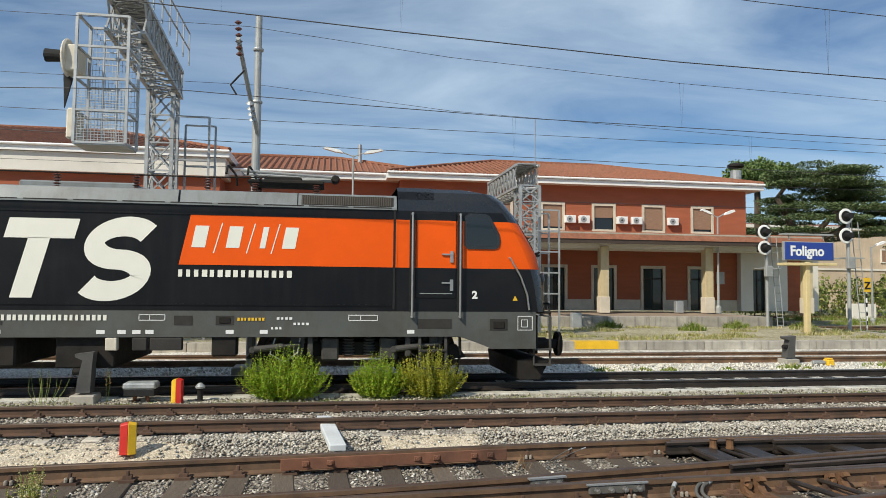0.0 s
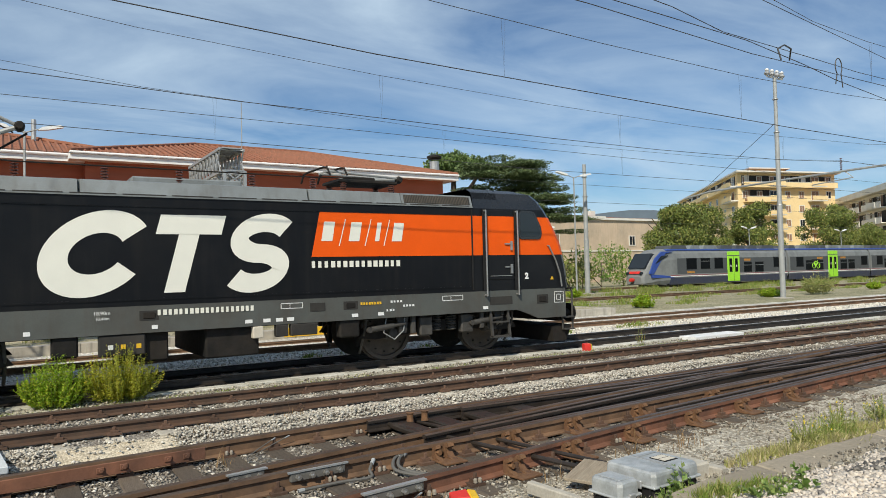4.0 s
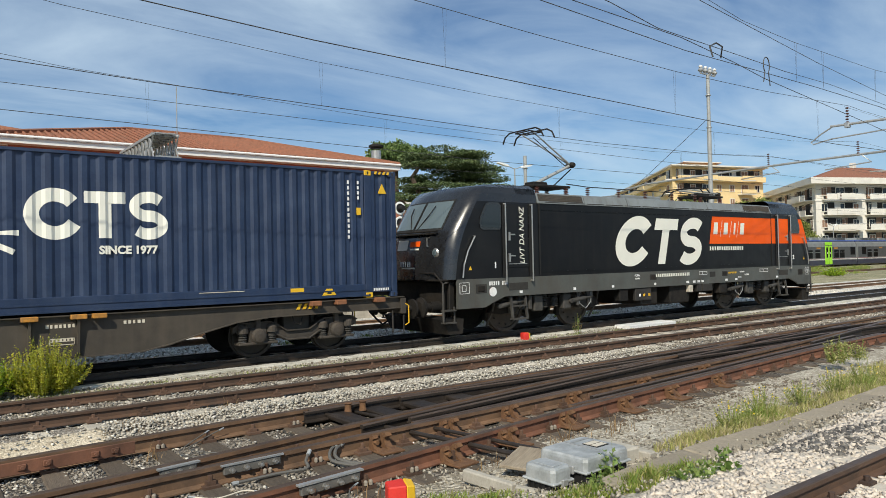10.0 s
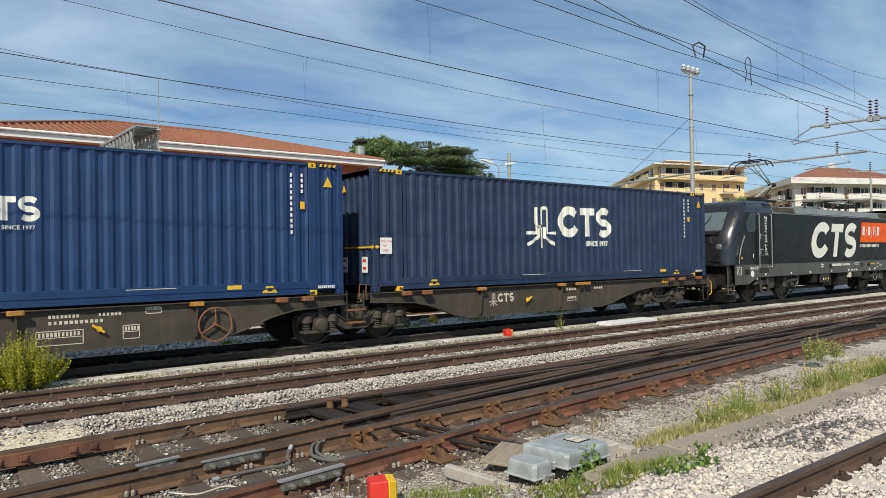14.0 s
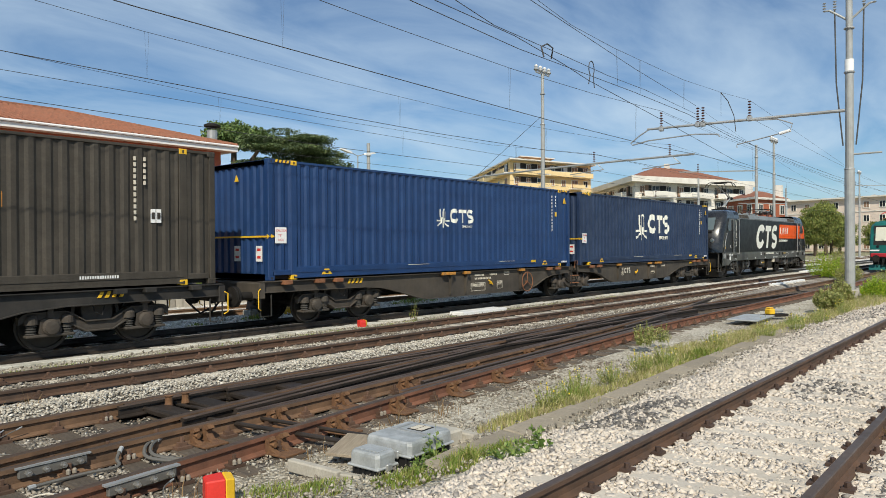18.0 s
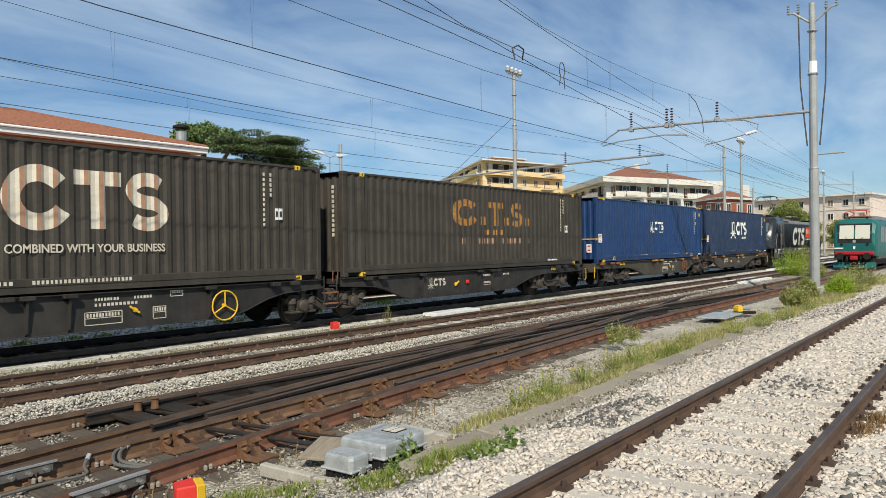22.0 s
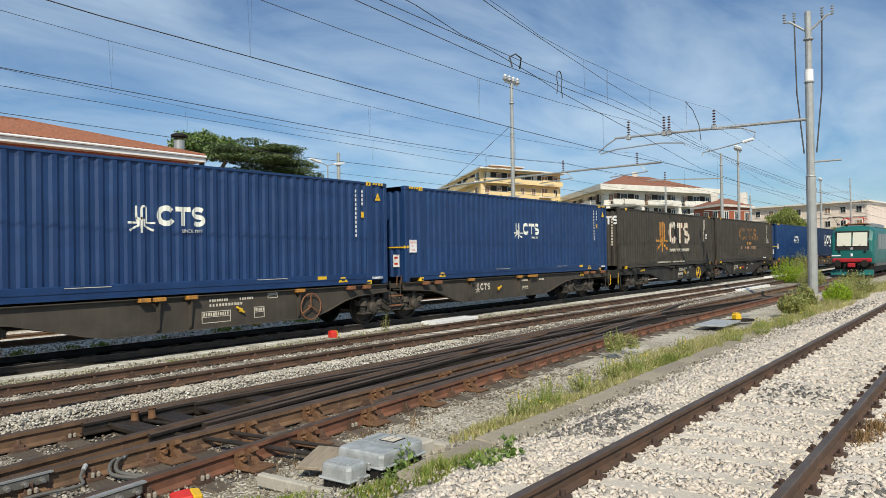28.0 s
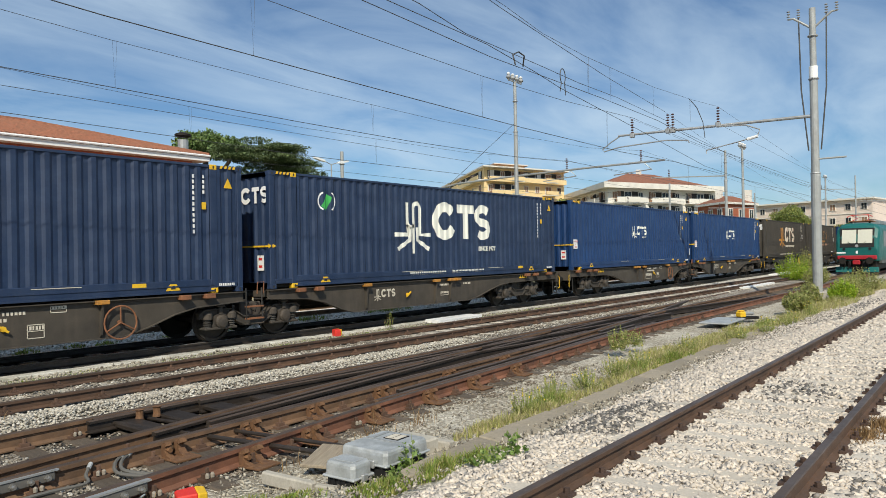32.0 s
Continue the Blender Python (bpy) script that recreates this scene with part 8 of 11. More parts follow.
mast("grey lattice catenary mast far across the yard", 38.1, 40, 0.2, 10.2, 0.2)
for x, y, t in ((57.7, 17.1, 9.9), (120, 17.1, 12.6), (100, 26, 9.5), (72, 27, 9), (165, 17.1, 13.0)):
    m = mast("round grey catenary mast", x, y, 0.2, t, 0.14)
    part("cross_arm", beam(B(), (0, 0, t - 2.2), (-0.2, 6.0, t - 1.9), 0.09, 0.09), M_POLE, m)
    part("insulator", insulator(B(), (-0.15, 4.5, t - 2.0), (-0.15, 4.5, t - 1.3), 0.09, 5), M_INSUL, m)


def wire(label, pts, r, drop=None, group="overhead wires"):
    """A wire through supports with a little sag; drop: the height function of the wire that hangs below it."""
    W = thing("overhead_wire", label, "wire", group=group)
    line = []
    for a, b in zip(pts, pts[1:]):
        n = 10 if len(a) > 3 else 3
        for k in range(n + (b is pts[-1])):
            f = k / n
            line.append((a[0] + (b[0] - a[0]) * f, a[1] + (b[1] - a[1]) * f, a[2] + (b[2] - a[2]) * f - (a[3] if len(a) > 3 else 0) * 4 * f * (1 - f)))
    part("strand", path_rod(B(), line, r, n=5), M_WIRE, W)
    if drop:
        lx = [p[0] for p in line]
        for x in drop[0]:
            y, z = float(np.interp(x, lx, [p[1] for p in line])), float(np.interp(x, lx, [p[2] for p in line]))
            part("dropper", path_rod(B(), [(x - 0.05, y, z), (x, y, drop[1](x)), (x + 0.05, y, z)], 0.0028, n=3), M_WIRE, W)
    return W


def hung(pts, x):
    return float(np.interp(x, [p[0] for p in pts], [p[2] for p in pts]))


R_CONTACT, R_MESS = 0.0085, 0.0055
C_A = [(-60, 15.2, 6.0), (-6.7, 15.0, 6.05), (-3.5, 15.0, 6.19), (-0.1, 15.0, 6.07), (4.1, 15.0, 5.95), (13.0, 15.0, 5.86), (17.4, 15.0, 5.85), (23.9, 15.0, 5.95), (28.3, 15.0, 6.16), (57, 15.0, 6.1), (120, 15, 5.9), (200, 15, 5.9)]
M_A = [(-60, 15.2, 7.5), (-2, 15.0, 7.6), (2.3, 15.0, 7.21), (7.6, 15.0, 6.94), (13.0, 15.0, 6.8), (19, 15.0, 6.73), (24, 15.0, 6.8), (30, 15.0, 6.97), (37.2, 15.4, 7.6), (57, 15.0, 6.9), (90, 15, 7.2), (130, 15, 7.2)]
C_B = [(-60, 11.4, 6.9), (-3.2, 11.4, 6.58), (0.85, 11.4, 6.38), (5.7, 11.4, 6.18), (12.3, 11.4, 6.07), (18.6, 11.4, 5.98), (25.7, 11.4, 5.96), (31, 11.4, 6.08), (60, 11.4, 6.0), (200, 11.4, 5.9)]
M_B = [(-60, 11.4, 7.9), (-2, 11.4, 7.75), (7.3, 11.4, 7.37), (11.4, 11.4, 7.25), (16.5, 11.4, 7.17), (21.1, 11.4, 7.22), (26.8, 11.4, 7.42), (33.9, 13.9, 8.5), (60, 12.2, 7.0), (90, 11.5, 7.2)]
C_C = [(-30, 8.8, 7.3), (8.5, 8.8, 6.74), (13.2, 8.9, 6.58), (19.1, 9.0, 6.6), (23.2, 9.0, 6.52), (27.6, 9.0, 6.23), (44, 9.0, 6.0), (90, 9.0, 5.9)]
C_D = [(-60, 19, 6.2), (-8.4, 19, 6.03), (0, 19, 5.9), (11.5, 19, 5.77), (16, 19, 5.69), (25.2, 19, 5.73), (90, 19, 5.8), (200, 19, 5.8)]
M_D = [(-60, 19, 7.5), (-2, 19, 7.48), (3.0, 19, 7.05), (13.3, 19, 6.68), (16.5, 19, 6.65), (25.8, 19, 6.74), (37.25, 19.97, 7.5), (60, 19, 6.8), (90, 19, 7.2)]
T_A = [(-20, 5.2, 7.0), (10.4, 8.6, 6.96), (12.3, 8.92, 6.9), (16.6, 9.67, 7.21), (20.1, 10.3, 7.45), (24.4, 11.0, 7.8), (33.7, 12.65, 8.4)]
T_D = [(-20, 3.0, 7.4), (13.8, 9.0, 7.86), (22.8, 10.64, 8.2), (33.4, 12.6, 8.78)]
T_E = [(-20, 4.5, 8.0), (12.5, 8.0, 7.31), (14.3, 8.2, 7.22), (17, 8.5, 7.31), (23.35, 9.2, 7.71), (28.9, 9.8, 8.25), (34.2, 10.4, 8.86), (60, 10.2, 7.0), (90, 10.2, 7.2)]
T_F = [(-20, 8.2, 7.3), (9.0, 8.6, 6.8), (12.6, 8.6, 6.68), (14.6, 8.6, 6.46), (16.0, 8.7, 6.33), (23.0, 9.5, 6.2), (34, 11.0, 6.1), (60, 11.6, 5.6)]
wire("thin dark contact wire over the goods train", C_A, R_CONTACT)
wire("thin dark messenger wire with droppers", M_A, R_MESS, ([7.7, 15.7, 24, 44, 58], lambda x: hung(C_A, x)))
wire("dark contact wire over the siding", C_B, R_CONTACT + 0.0015)
wire("dark messenger wire with droppers", M_B, R_MESS + 0.002, ([-2, 0.85, 8.65, 16.4, 24.4, 44], lambda x: hung(C_B, x)))
wire("dark contact wire over the points", C_C, R_CONTACT)
wire("dark contact wire veering off over the points", T_A, R_CONTACT)
wire("dark contact wire veering off over the points", T_F, R_CONTACT)
wire("dark messenger wire ending at the cross arm", T_D, R_CONTACT)
wire("thin dark messenger wire with droppers", T_E, R_MESS, ([17.2, 19.0, 23.4, 28.6], lambda x: hung(T_E, x) - 0.95))
wire("thin dark contact wire over the platform track", C_D, R_CONTACT)
wire("thin dark messenger wire with droppers", M_D, R_MESS, ([4.8, 12, 20, 28], lambda x: hung(C_D, x)))
for a, b, r in (((33.8, 14.6, 8.8), (110, 13.0, 7.0), R_MESS), ((33.8, 12.7, 8.3), (60, 10.0, 6.3), R_CONTACT), ((33.8, 12.7, 8.8), (75, 13.5, 5.9), R_MESS), ((34, 10.3, 8.0), (90, 8.6, 6.0), R_MESS)):
    wire("thin dark wire running on past the cross arm", [(*a, 0.35), b], r)
for y0, z0, y1, z1 in ((33, 6.4, 33, 6.4), (33, 7.6, 33, 7.4), (46.5, 6.4, 46.5, 6.4), (26, 8.4, 27, 7.6)):
    wire("thin dark wire far across the yard", [(-40, y0, z0), (34, (y0 + y1) / 2, (z0 + z1) / 2), (180, y1, z1)], 0.01)
loop = thing("wire_loop", "dark cable loops bridging two overhead wires", "cable")
part("jumper", path_rod(B(), [(14.15, 8.85, 6.58), (14.2, 8.95, 6.85), (14.7, 9.1, 7.05), (15.2, 9.25, 7.08), (15.4, 9.4, 7.0), (15.45, 9.45, 6.9)], 0.018), M_WIRE, loop)
part("jumper", path_rod(B(), [(16.75, 8.95, 6.3)] + [(16.6 + 0.14 * math.sin(radians(a)), 8.95, 6.78 - 0.2 * math.cos(radians(a))) for a in range(40, 330, 24)] + [(16.45, 8.95, 6.36)], 0.012), M_WIRE, loop)
part("jumper", path_rod(B(), [(28.5, 9.75, 8.2), (28.9, 9.6, 7.9), (29.0, 9.4, 7.3), (28.6, 9.2, 6.6)], 0.016), M_WIRE, loop)


# ---- houses behind the yard ----
def block(label, foot, z1, wall, storeys, balcony=True, roof=M_TILE, name="apartment_building", seed=1, roof_rise=1.2, over=1.0, base=0.0, fascia=0.35, inset=1.0, every=1):
    """A block of flats on a four-cornered footprint: storeys, windows, balconies and a low roof."""
    H = thing(name, label, "building")
    rr = random.Random(seed)
    part("wall", prism(B(), foot, "z", base, z1), wall, H)
    cx, cy = sum(p[0] for p in foot) / 4, sum(p[1] for p in foot) / 4
    outer = [(cx + (x - cx) * (1 + over / 14), cy + (y - cy) * (1 + over / 14)) for x, y in foot]
    part("eave", prism(B(), outer, "z", z1, z1 + fascia), M_STUCCO_W, H)
    bm = B()
    lo = [bm.verts.new((cx + (x - cx) * inset, cy + (y - cy) * inset, z1 + fascia)) for x, y in outer]
    hi = [bm.verts.new((cx + (x - cx) * 0.25, cy + (y - cy) * 0.25, z1 + fascia + roof_rise)) for x, y in foot]
    for i in range(4):
        bm.faces.new((lo[i], lo[(i + 1) % 4], hi[(i + 1) % 4], hi[i]))
    bm.faces.new(hi)
    bmesh.ops.recalc_face_normals(bm, faces=bm.faces)
    rf = part("roof", bm, roof, H)
    for k in range(3):
        x, y = cx + rr.uniform(-5, 5), cy + rr.uniform(-4, 4)
        part("chimney", bx(x - 0.5, x + 0.5, y - 0.5, y + 0.5, z1 + fascia + 0.1, z1 + fascia + roof_rise + 1.0), M_STUCCO_W, rf)
    sh = (z1 - base) / storeys
    for a, b in ((foot[0], foot[1]), (foot[3], foot[0])):
        d = Vector((b[0] - a[0], b[1] - a[1], 0))
        L = d.length
        d.normalize()
        nrm = Vector((d.y, -d.x, 0))
        mid = Vector(((a[0] + b[0]) / 2 - cx, (a[1] + b[1]) / 2 - cy, 0))
        if nrm.dot(mid) < 0:
            nrm = -nrm
        n = max(3, min(9, int(L / 3.4)))
        for s in range(storeys - min(5, storeys), storeys):
            z = base + s * sh
            for i in range(0, n, every):
                o = Vector((a[0], a[1], 0)) + d * (L * (i + 0.5) / n) + nrm * 0.02
                rz = math.atan2(d.y, d.x)
                big = balcony and (i * 7 + seed) % 3 == 0
                w, h = (1.9, 2.1) if big else (1.2, 1.4)
                zb = z + (0.35 if big else 0.95)
                wn = part("window", bx(-w / 2, w / 2, -0.06, 0.06, 0, h), M_SHUTTER if rr.random() < 0.45 else M_GLASS, H)
                wn.location, wn.rotation_euler = (o.x, o.y, zb), (0, 0, rz)
                fr = B()
                for q in ((-w / 2 - 0.12, -w / 2, 0, h), (w / 2, w / 2 + 0.12, 0, h), (-w / 2 - 0.12, w / 2 + 0.12, h, h + 0.14), (-w / 2 - 0.15, w / 2 + 0.15, -0.12, 0), (-0.03, 0.03, 0, h)):
                    box(fr, q[0], q[1], -0.1, 0.1, q[2], q[3])
                part("window_frame", fr, M_STUCCO_W, wn)
                if big:
                    bl = part("balcony", bx(-L / n * 0.55, L / n * 0.55, -0.8, 0.8, 0, 0.22), M_STUCCO_W, H)
                    bl.location, bl.rotation_euler = (o.x + nrm.x * 0.8, o.y + nrm.y * 0.8, z + 0.15), (0, 0, rz)
                    side = -0.8 if nrm.dot(Vector((-d.y, d.x, 0))) < 0 else 0.8
                    part("parapet", bx(-L / n * 0.55, L / n * 0.55, side - 0.06, side + 0.06, 0.22, 1.15), M_STUCCO_W if seed != 1 else wall, bl)
        part("storey_band", beam(B(), Vector((a[0], a[1], z1 - sh)) + nrm * 0.06, Vector((b[0], b[1], z1 - sh)) + nrm * 0.06, 0.14, 0.2), M_STUCCO_W, H)
    return H


block("ochre yellow apartment house with balconies and flat overhanging roof", [(137, 96), (162, 88.5), (205, 140), (182, 148)], 22.3, M_STUCCO, 7, seed=1, over=0.9, roof_rise=0.5, fascia=0.3)
part("attic", prism(B(), [(145, 98.5), (154, 95.5), (170, 114), (161, 117)], "z", 22.6, 24.0), M_STUCCO, bpy.data.objects["apartment_building"])
part("attic_roof", prism(B(), [(144.3, 98), (154.6, 94.6), (172, 114.5), (160.5, 118)], "z", 24.0, 24.25), M_STUCCO_W, bpy.data.objects["apartment_building"])
block("white apartment house with terraces and red tiled roof", [(140, 66), (171, 53), (200, 80), (171, 94.5)], 15.4, M_STUCCO_W, 5, seed=2, over=1.5, roof_rise=4.2, fascia=1.2, inset=0.9)


def terraces(foot, base, top, storeys, wall, levels=None, bays=((0.04, 0.3), (0.34, 0.64), (0.68, 0.96)), label="long white balconies of the apartment house"):
    """Long balconies with solid parapets and shade painted as near-black panels behind them, storey by storey, on the
    two faces that show.
    """
    T = thing("balcony_rows", label, "balcony", group="balcony rows")
    for a, b in ((foot[0], foot[1]), (foot[3], foot[0])):
        d = Vector((b[0] - a[0], b[1] - a[1], 0))
        out = Vector((d.y, -d.x, 0)).normalized()
        ang = math.atan2(d.y, d.x)
        step = (top - base) / storeys
        for k in levels or range(1, storeys):
            z = base + k * step
            for f0, f1 in bays:
                p = Vector((a[0], a[1], 0)) + d * f0
                n = d.length * (f1 - f0)
                row = part("balcony", bx(0, n, -1.5, -0.02, z - 0.1, z + 0.1, 0.02), wall, T)
                part("parapet", bx(0, n, -1.5, -1.36, z + 0.1, z + 1.05, 0.02), wall, row)
                # flat dark panel on the wall, painted as the balcony's shaded depth
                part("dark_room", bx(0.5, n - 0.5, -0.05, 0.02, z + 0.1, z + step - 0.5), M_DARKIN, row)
                for g in range(max(1, int(n / 5))):
                    u = n * (g + 0.3 + 0.25 * math.sin(g * 2.1 + k)) / max(1, int(n / 5))
                    part("blind", bx(u, u + 1.3, -0.09, -0.05, z + 0.3, z + step - 0.5), M_SHUTTER if (g + k) % 3 else M_STUCCO_W, row)
                part("railing", bx(0.1, n - 0.1, -1.46, -1.43, z + 1.05, z + 1.2), M_POLE, row)
                row.location, row.rotation_euler = p, (0, 0, ang)


terraces([(140, 66), (171, 53), (200, 80), (171, 94.5)], 0.5, 15.4, 5, M_STUCCO_W)
YELLOW_FOOT = [(137, 96), (162, 88.5), (205, 140), (182, 148)]
terraces(YELLOW_FOOT, 0.0, 22.3, 7, M_STUCCO, (6,), ((0.02, 0.98),), "ochre roof terrace parapet of the apartment house")
terraces(YELLOW_FOOT, 0.0, 22.3, 7, M_STUCCO, (4, 5), ((0.05, 0.36),), "ochre balconies of the apartment house")
block("low red brick house with tiled roof behind the trains", [(122, 36.5), (132, 34.2), (138, 41), (128, 43)], 9.6, M_BRICK, 3, seed=3, balcony=False, over=1.6, roof_rise=1.4, name="house")
block("long pinkish apartment block far beyond the yard", [(201, 52), (192, 24), (240, 18), (250, 48)], 13.2, M_PINK, 4, seed=4, balcony=False, over=0.6, roof_rise=0.5)
block("pale peach warehouse with low tiled roof", [(43, 75), (74.5, 75), (74.5, 95), (43, 95)], 9.4, M_STUCCO_P, 2, seed=5, balcony=False, over=0.6, roof_rise=1.0, name="warehouse", every=3)
block("weathered pale brick warehouse with low roof", [(75, 82), (98, 82), (98, 100), (75, 100)], 9.9, M_STUCCO_P, 2, seed=6, balcony=False, over=0.5, roof_rise=0.8, name="warehouse", every=3)


# ---- green things ----
LEAF_V = np.array([(-0.5, 0, 0), (0, -0.28, 0.04), (0.5, 0, 0), (0, 0.28, 0.04)], float)
LEAF_F = [(0, 1, 2, 3)]


def leaf_mat(name, base, second, amount=0.35, spread=0.35):
    m = island_mat(name, base, spread, 0.65, second=second, amount=amount)
    return m


M_CEDAR = leaf_mat("cedar_needles", (0.075, 0.115, 0.04), (0.15, 0.19, 0.07), 0.35)
M_PINE = leaf_mat("pine_tuft", (0.09, 0.15, 0.035), (0.14, 0.19, 0.05), 0.3)
M_LEAF = leaf_mat("tree_leaves", (0.11, 0.15, 0.025), (0.22, 0.23, 0.05), 0.4)
M_BUSH = leaf_mat("fresh_shrub_leaves", (0.13, 0.24, 0.035), (0.24, 0.29, 0.05), 0.35)
M_BARK = mat("bark", (0.09, 0.065, 0.045), 0.95, var=0.3, scale=4, bump=0.02, bscale=12)


def crown(parent, blobs, n, size, material, seed, flat=0.6, name="crown"):
    """Leaves strewn in a shell of several clumps (x, y, z, rx, ry, rz)."""
    r = np.random.RandomState(seed)
    vol = np.array([b[3] * b[4] + b[3] * b[5] for b in blobs])
    pick = r.choice(len(blobs), n, p=vol / vol.sum())
    b = np.array(blobs)[pick]
    d = r.normal(size=(n, 3))
    d /= np.linalg.norm(d, axis=1, keepdims=True)
    rad = r.uniform(0.35, 1.0, n) ** 0.5 * (1 + 0.22 * np.sin(d[:, 0] * 7 + pick) * np.cos(d[:, 1] * 6 + pick * 2))
    p = b[:, :3] + d * b[:, 3:] * rad[:, None]
    s = r.uniform(0.6, 1.3, n)[:, None] * np.array([size, size, size])
    ob = scatter(name, "", "", LEAF_V, LEAF_F, p, s, material, tilt=0.9 if flat > 0.5 else 1.5, seed=seed)
    ob.parent = parent
    ob.pop("kind", None)
    return ob


def limbs(parent, segs):
    for a, b, r0, r1 in segs:
        part("limb" if r0 < 0.3 else "trunk", rod(B(), a, b, r0, r1, n=8), M_BARK, parent)


def cedar():
    T = thing("cedar_tree", "old dark green cedar with spreading flat branches", "tree", (37.5, 52, 0.2))
    limbs(T, [((0, 0, 0), (0.4, 0, 5.5), 0.55, 0.42), ((0.4, 0, 5.5), (-1.5, 0.5, 9.5), 0.34, 0.2), ((0.4, 0, 5.5), (3.5, -0.5, 8.8), 0.3, 0.16), ((0.4, 0, 5.2), (6.5, 0.5, 8.4), 0.26, 0.1),
              ((0.2, 0, 5.0), (-3.8, -0.5, 7.6), 0.24, 0.1), ((3.5, -0.5, 8.8), (9.0, 0, 9.0), 0.16, 0.06), ((-1.5, 0.5, 9.5), (0.2, 0.4, 11.8), 0.2, 0.08)])
    r = random.Random(4)
    blobs = []
    for k in range(125):
        a = r.uniform(0, 2 * math.pi)
        t = r.random() ** 0.85
        z = 5.9 + 0.95 * round(6.6 * t) + r.uniform(0, 0.3)
        reach = (8.3 - 5.6 * t ** 1.4) * r.uniform(0.25, 1.0) ** 0.7
        x = 2.3 + reach * math.cos(a)
        blobs.append((x, reach * math.sin(a) * 0.7, z - 0.06 * reach + r.uniform(-0.2, 0.2), r.uniform(1.1, 2.2), r.uniform(1.0, 1.8), r.uniform(0.16, 0.34)))
    crown(T, blobs, 120000, 0.17, M_CEDAR, 21, 0.9)
    P = thing("pine_tree", "bright green pine crown rising behind the cedar", "tree", (37.2, 57, 0.2))
    limbs(P, [((0, 0, 0), (0, 0, 11), 0.4, 0.25)])
    crown(P, [(0, 0, 12.3, 3.0, 2.4, 1.2), (-1.6, 0, 11.9, 1.4, 1.4, 0.8), (2.4, 0, 12.3, 2.0, 1.6, 0.8)], 7000, 0.3, M_PINE, 23, 0.4)


def broadleaf(x, y, h, w, seed, label="leafy green tree along the street", material=None):
    T = thing("broadleaf_tree", label, "tree", (x, y, 0.2), group="street trees")
    r = random.Random(seed)
    limbs(T, [((0, 0, 0), (0, 0, h * 0.42), 0.32, 0.22)] + [((0, 0, h * 0.4), (r.uniform(-w, w) * 0.55, r.uniform(-w, w) * 0.4, h * r.uniform(0.62, 0.85)), 0.15, 0.05) for _ in range(5)])
    blobs = []
    for k in range(30):
        a, q = r.uniform(0, 6.28), r.uniform(0.1, 0.95)
        z = h * r.uniform(0.3, 0.92)
        f = 1 - max(0, (z / h - 0.55)) * 1.6
        blobs.append((w * q * f * math.cos(a), w * q * f * math.sin(a) * 0.8, z, r.uniform(1.0, 1.9), r.uniform(0.9, 1.7), r.uniform(0.7, 1.3)))
    crown(T, blobs, 20000, 0.27, material or M_LEAF, seed + 50, 0.4)


cedar()
for x, y, h, w, s in ((70, 58, 10.0, 5.6, 1), (76.5, 60, 10.6, 5.6, 2), (85.5, 58, 10.2, 4.2, 3), (104.5, 58, 11.0, 6.0, 5), (114, 57, 7.5, 4.0, 6), (130, 40, 7.5, 4.0, 8), (152, 30, 7, 5, 9), (168, 26, 6.5, 5, 10), (180, 20, 6, 5, 11), (210, 24, 7, 5, 12), (120, 27.0, 8.2, 4.0, 13), (129, 27.5, 8.8, 4.2, 14), (138, 28.5, 8.0, 4.0, 15)):
    broadleaf(x, y, h, w, s)


def hedge(x0, x1, y, h, seed, material=None, label="dark clipped hedge behind the platform"):
    T = thing("hedge", label, "hedge", ((x0 + x1) / 2, y, 0.2), group="hedges")
    n = max(2, int((x1 - x0) / 1.6))
    L = (x1 - x0) / 2
    part("stem", path_rod(B(), [(-L * 0.8, 0, 0), (-L * 0.7, 0, h * 0.6), (0, 0, 0), (0, 0, h * 0.6), (L * 0.7, 0, h * 0.6), (L * 0.7, 0, 0)], 0.05), M_BARK, T)
    r = random.Random(seed)
    crown(T, [(-L + (k + 0.5) * 2 * L / n, r.uniform(-0.4, 0.4), h * r.uniform(0.4, 0.6), 1.3, 1.0, h * r.uniform(0.42, 0.6)) for k in range(n)], 500 * n, 0.26, material or M_LEAF, seed + 80, 0.4)


hedge(28.5, 42, 46.5, 3.1, 1)
hedge(42, 49, 51, 3.1, 2)
hedge(49, 58, 54, 4.2, 3, M_BUSH, "light green bushes behind the parked train")
hedge(33, 42, 56, 2.2, 4)
hedge(95, 190, 70, 2.4, 5)

# wooded hills on the skyline, far beyond the town; distance haze is painted into their blue-grey
hl = B()
top = []
for i in range(60):
    x = 200 + i * 60
    top.append((x, 45 + 70 * max(0, noise.noise(Vector((i * 0.13, 2, 0))) + 0.35) * min(1, i / 10)))
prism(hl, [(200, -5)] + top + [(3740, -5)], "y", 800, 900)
tagged(part("far_hills", hl, mat("haze_tinted_hills", (0.16, 0.2, 0.24), 1.0, var=0.1, scale=0.01, fine=0.1, fscale=0.05)), "hazy blue wooded hills on the skyline", "hills", kind="structure")


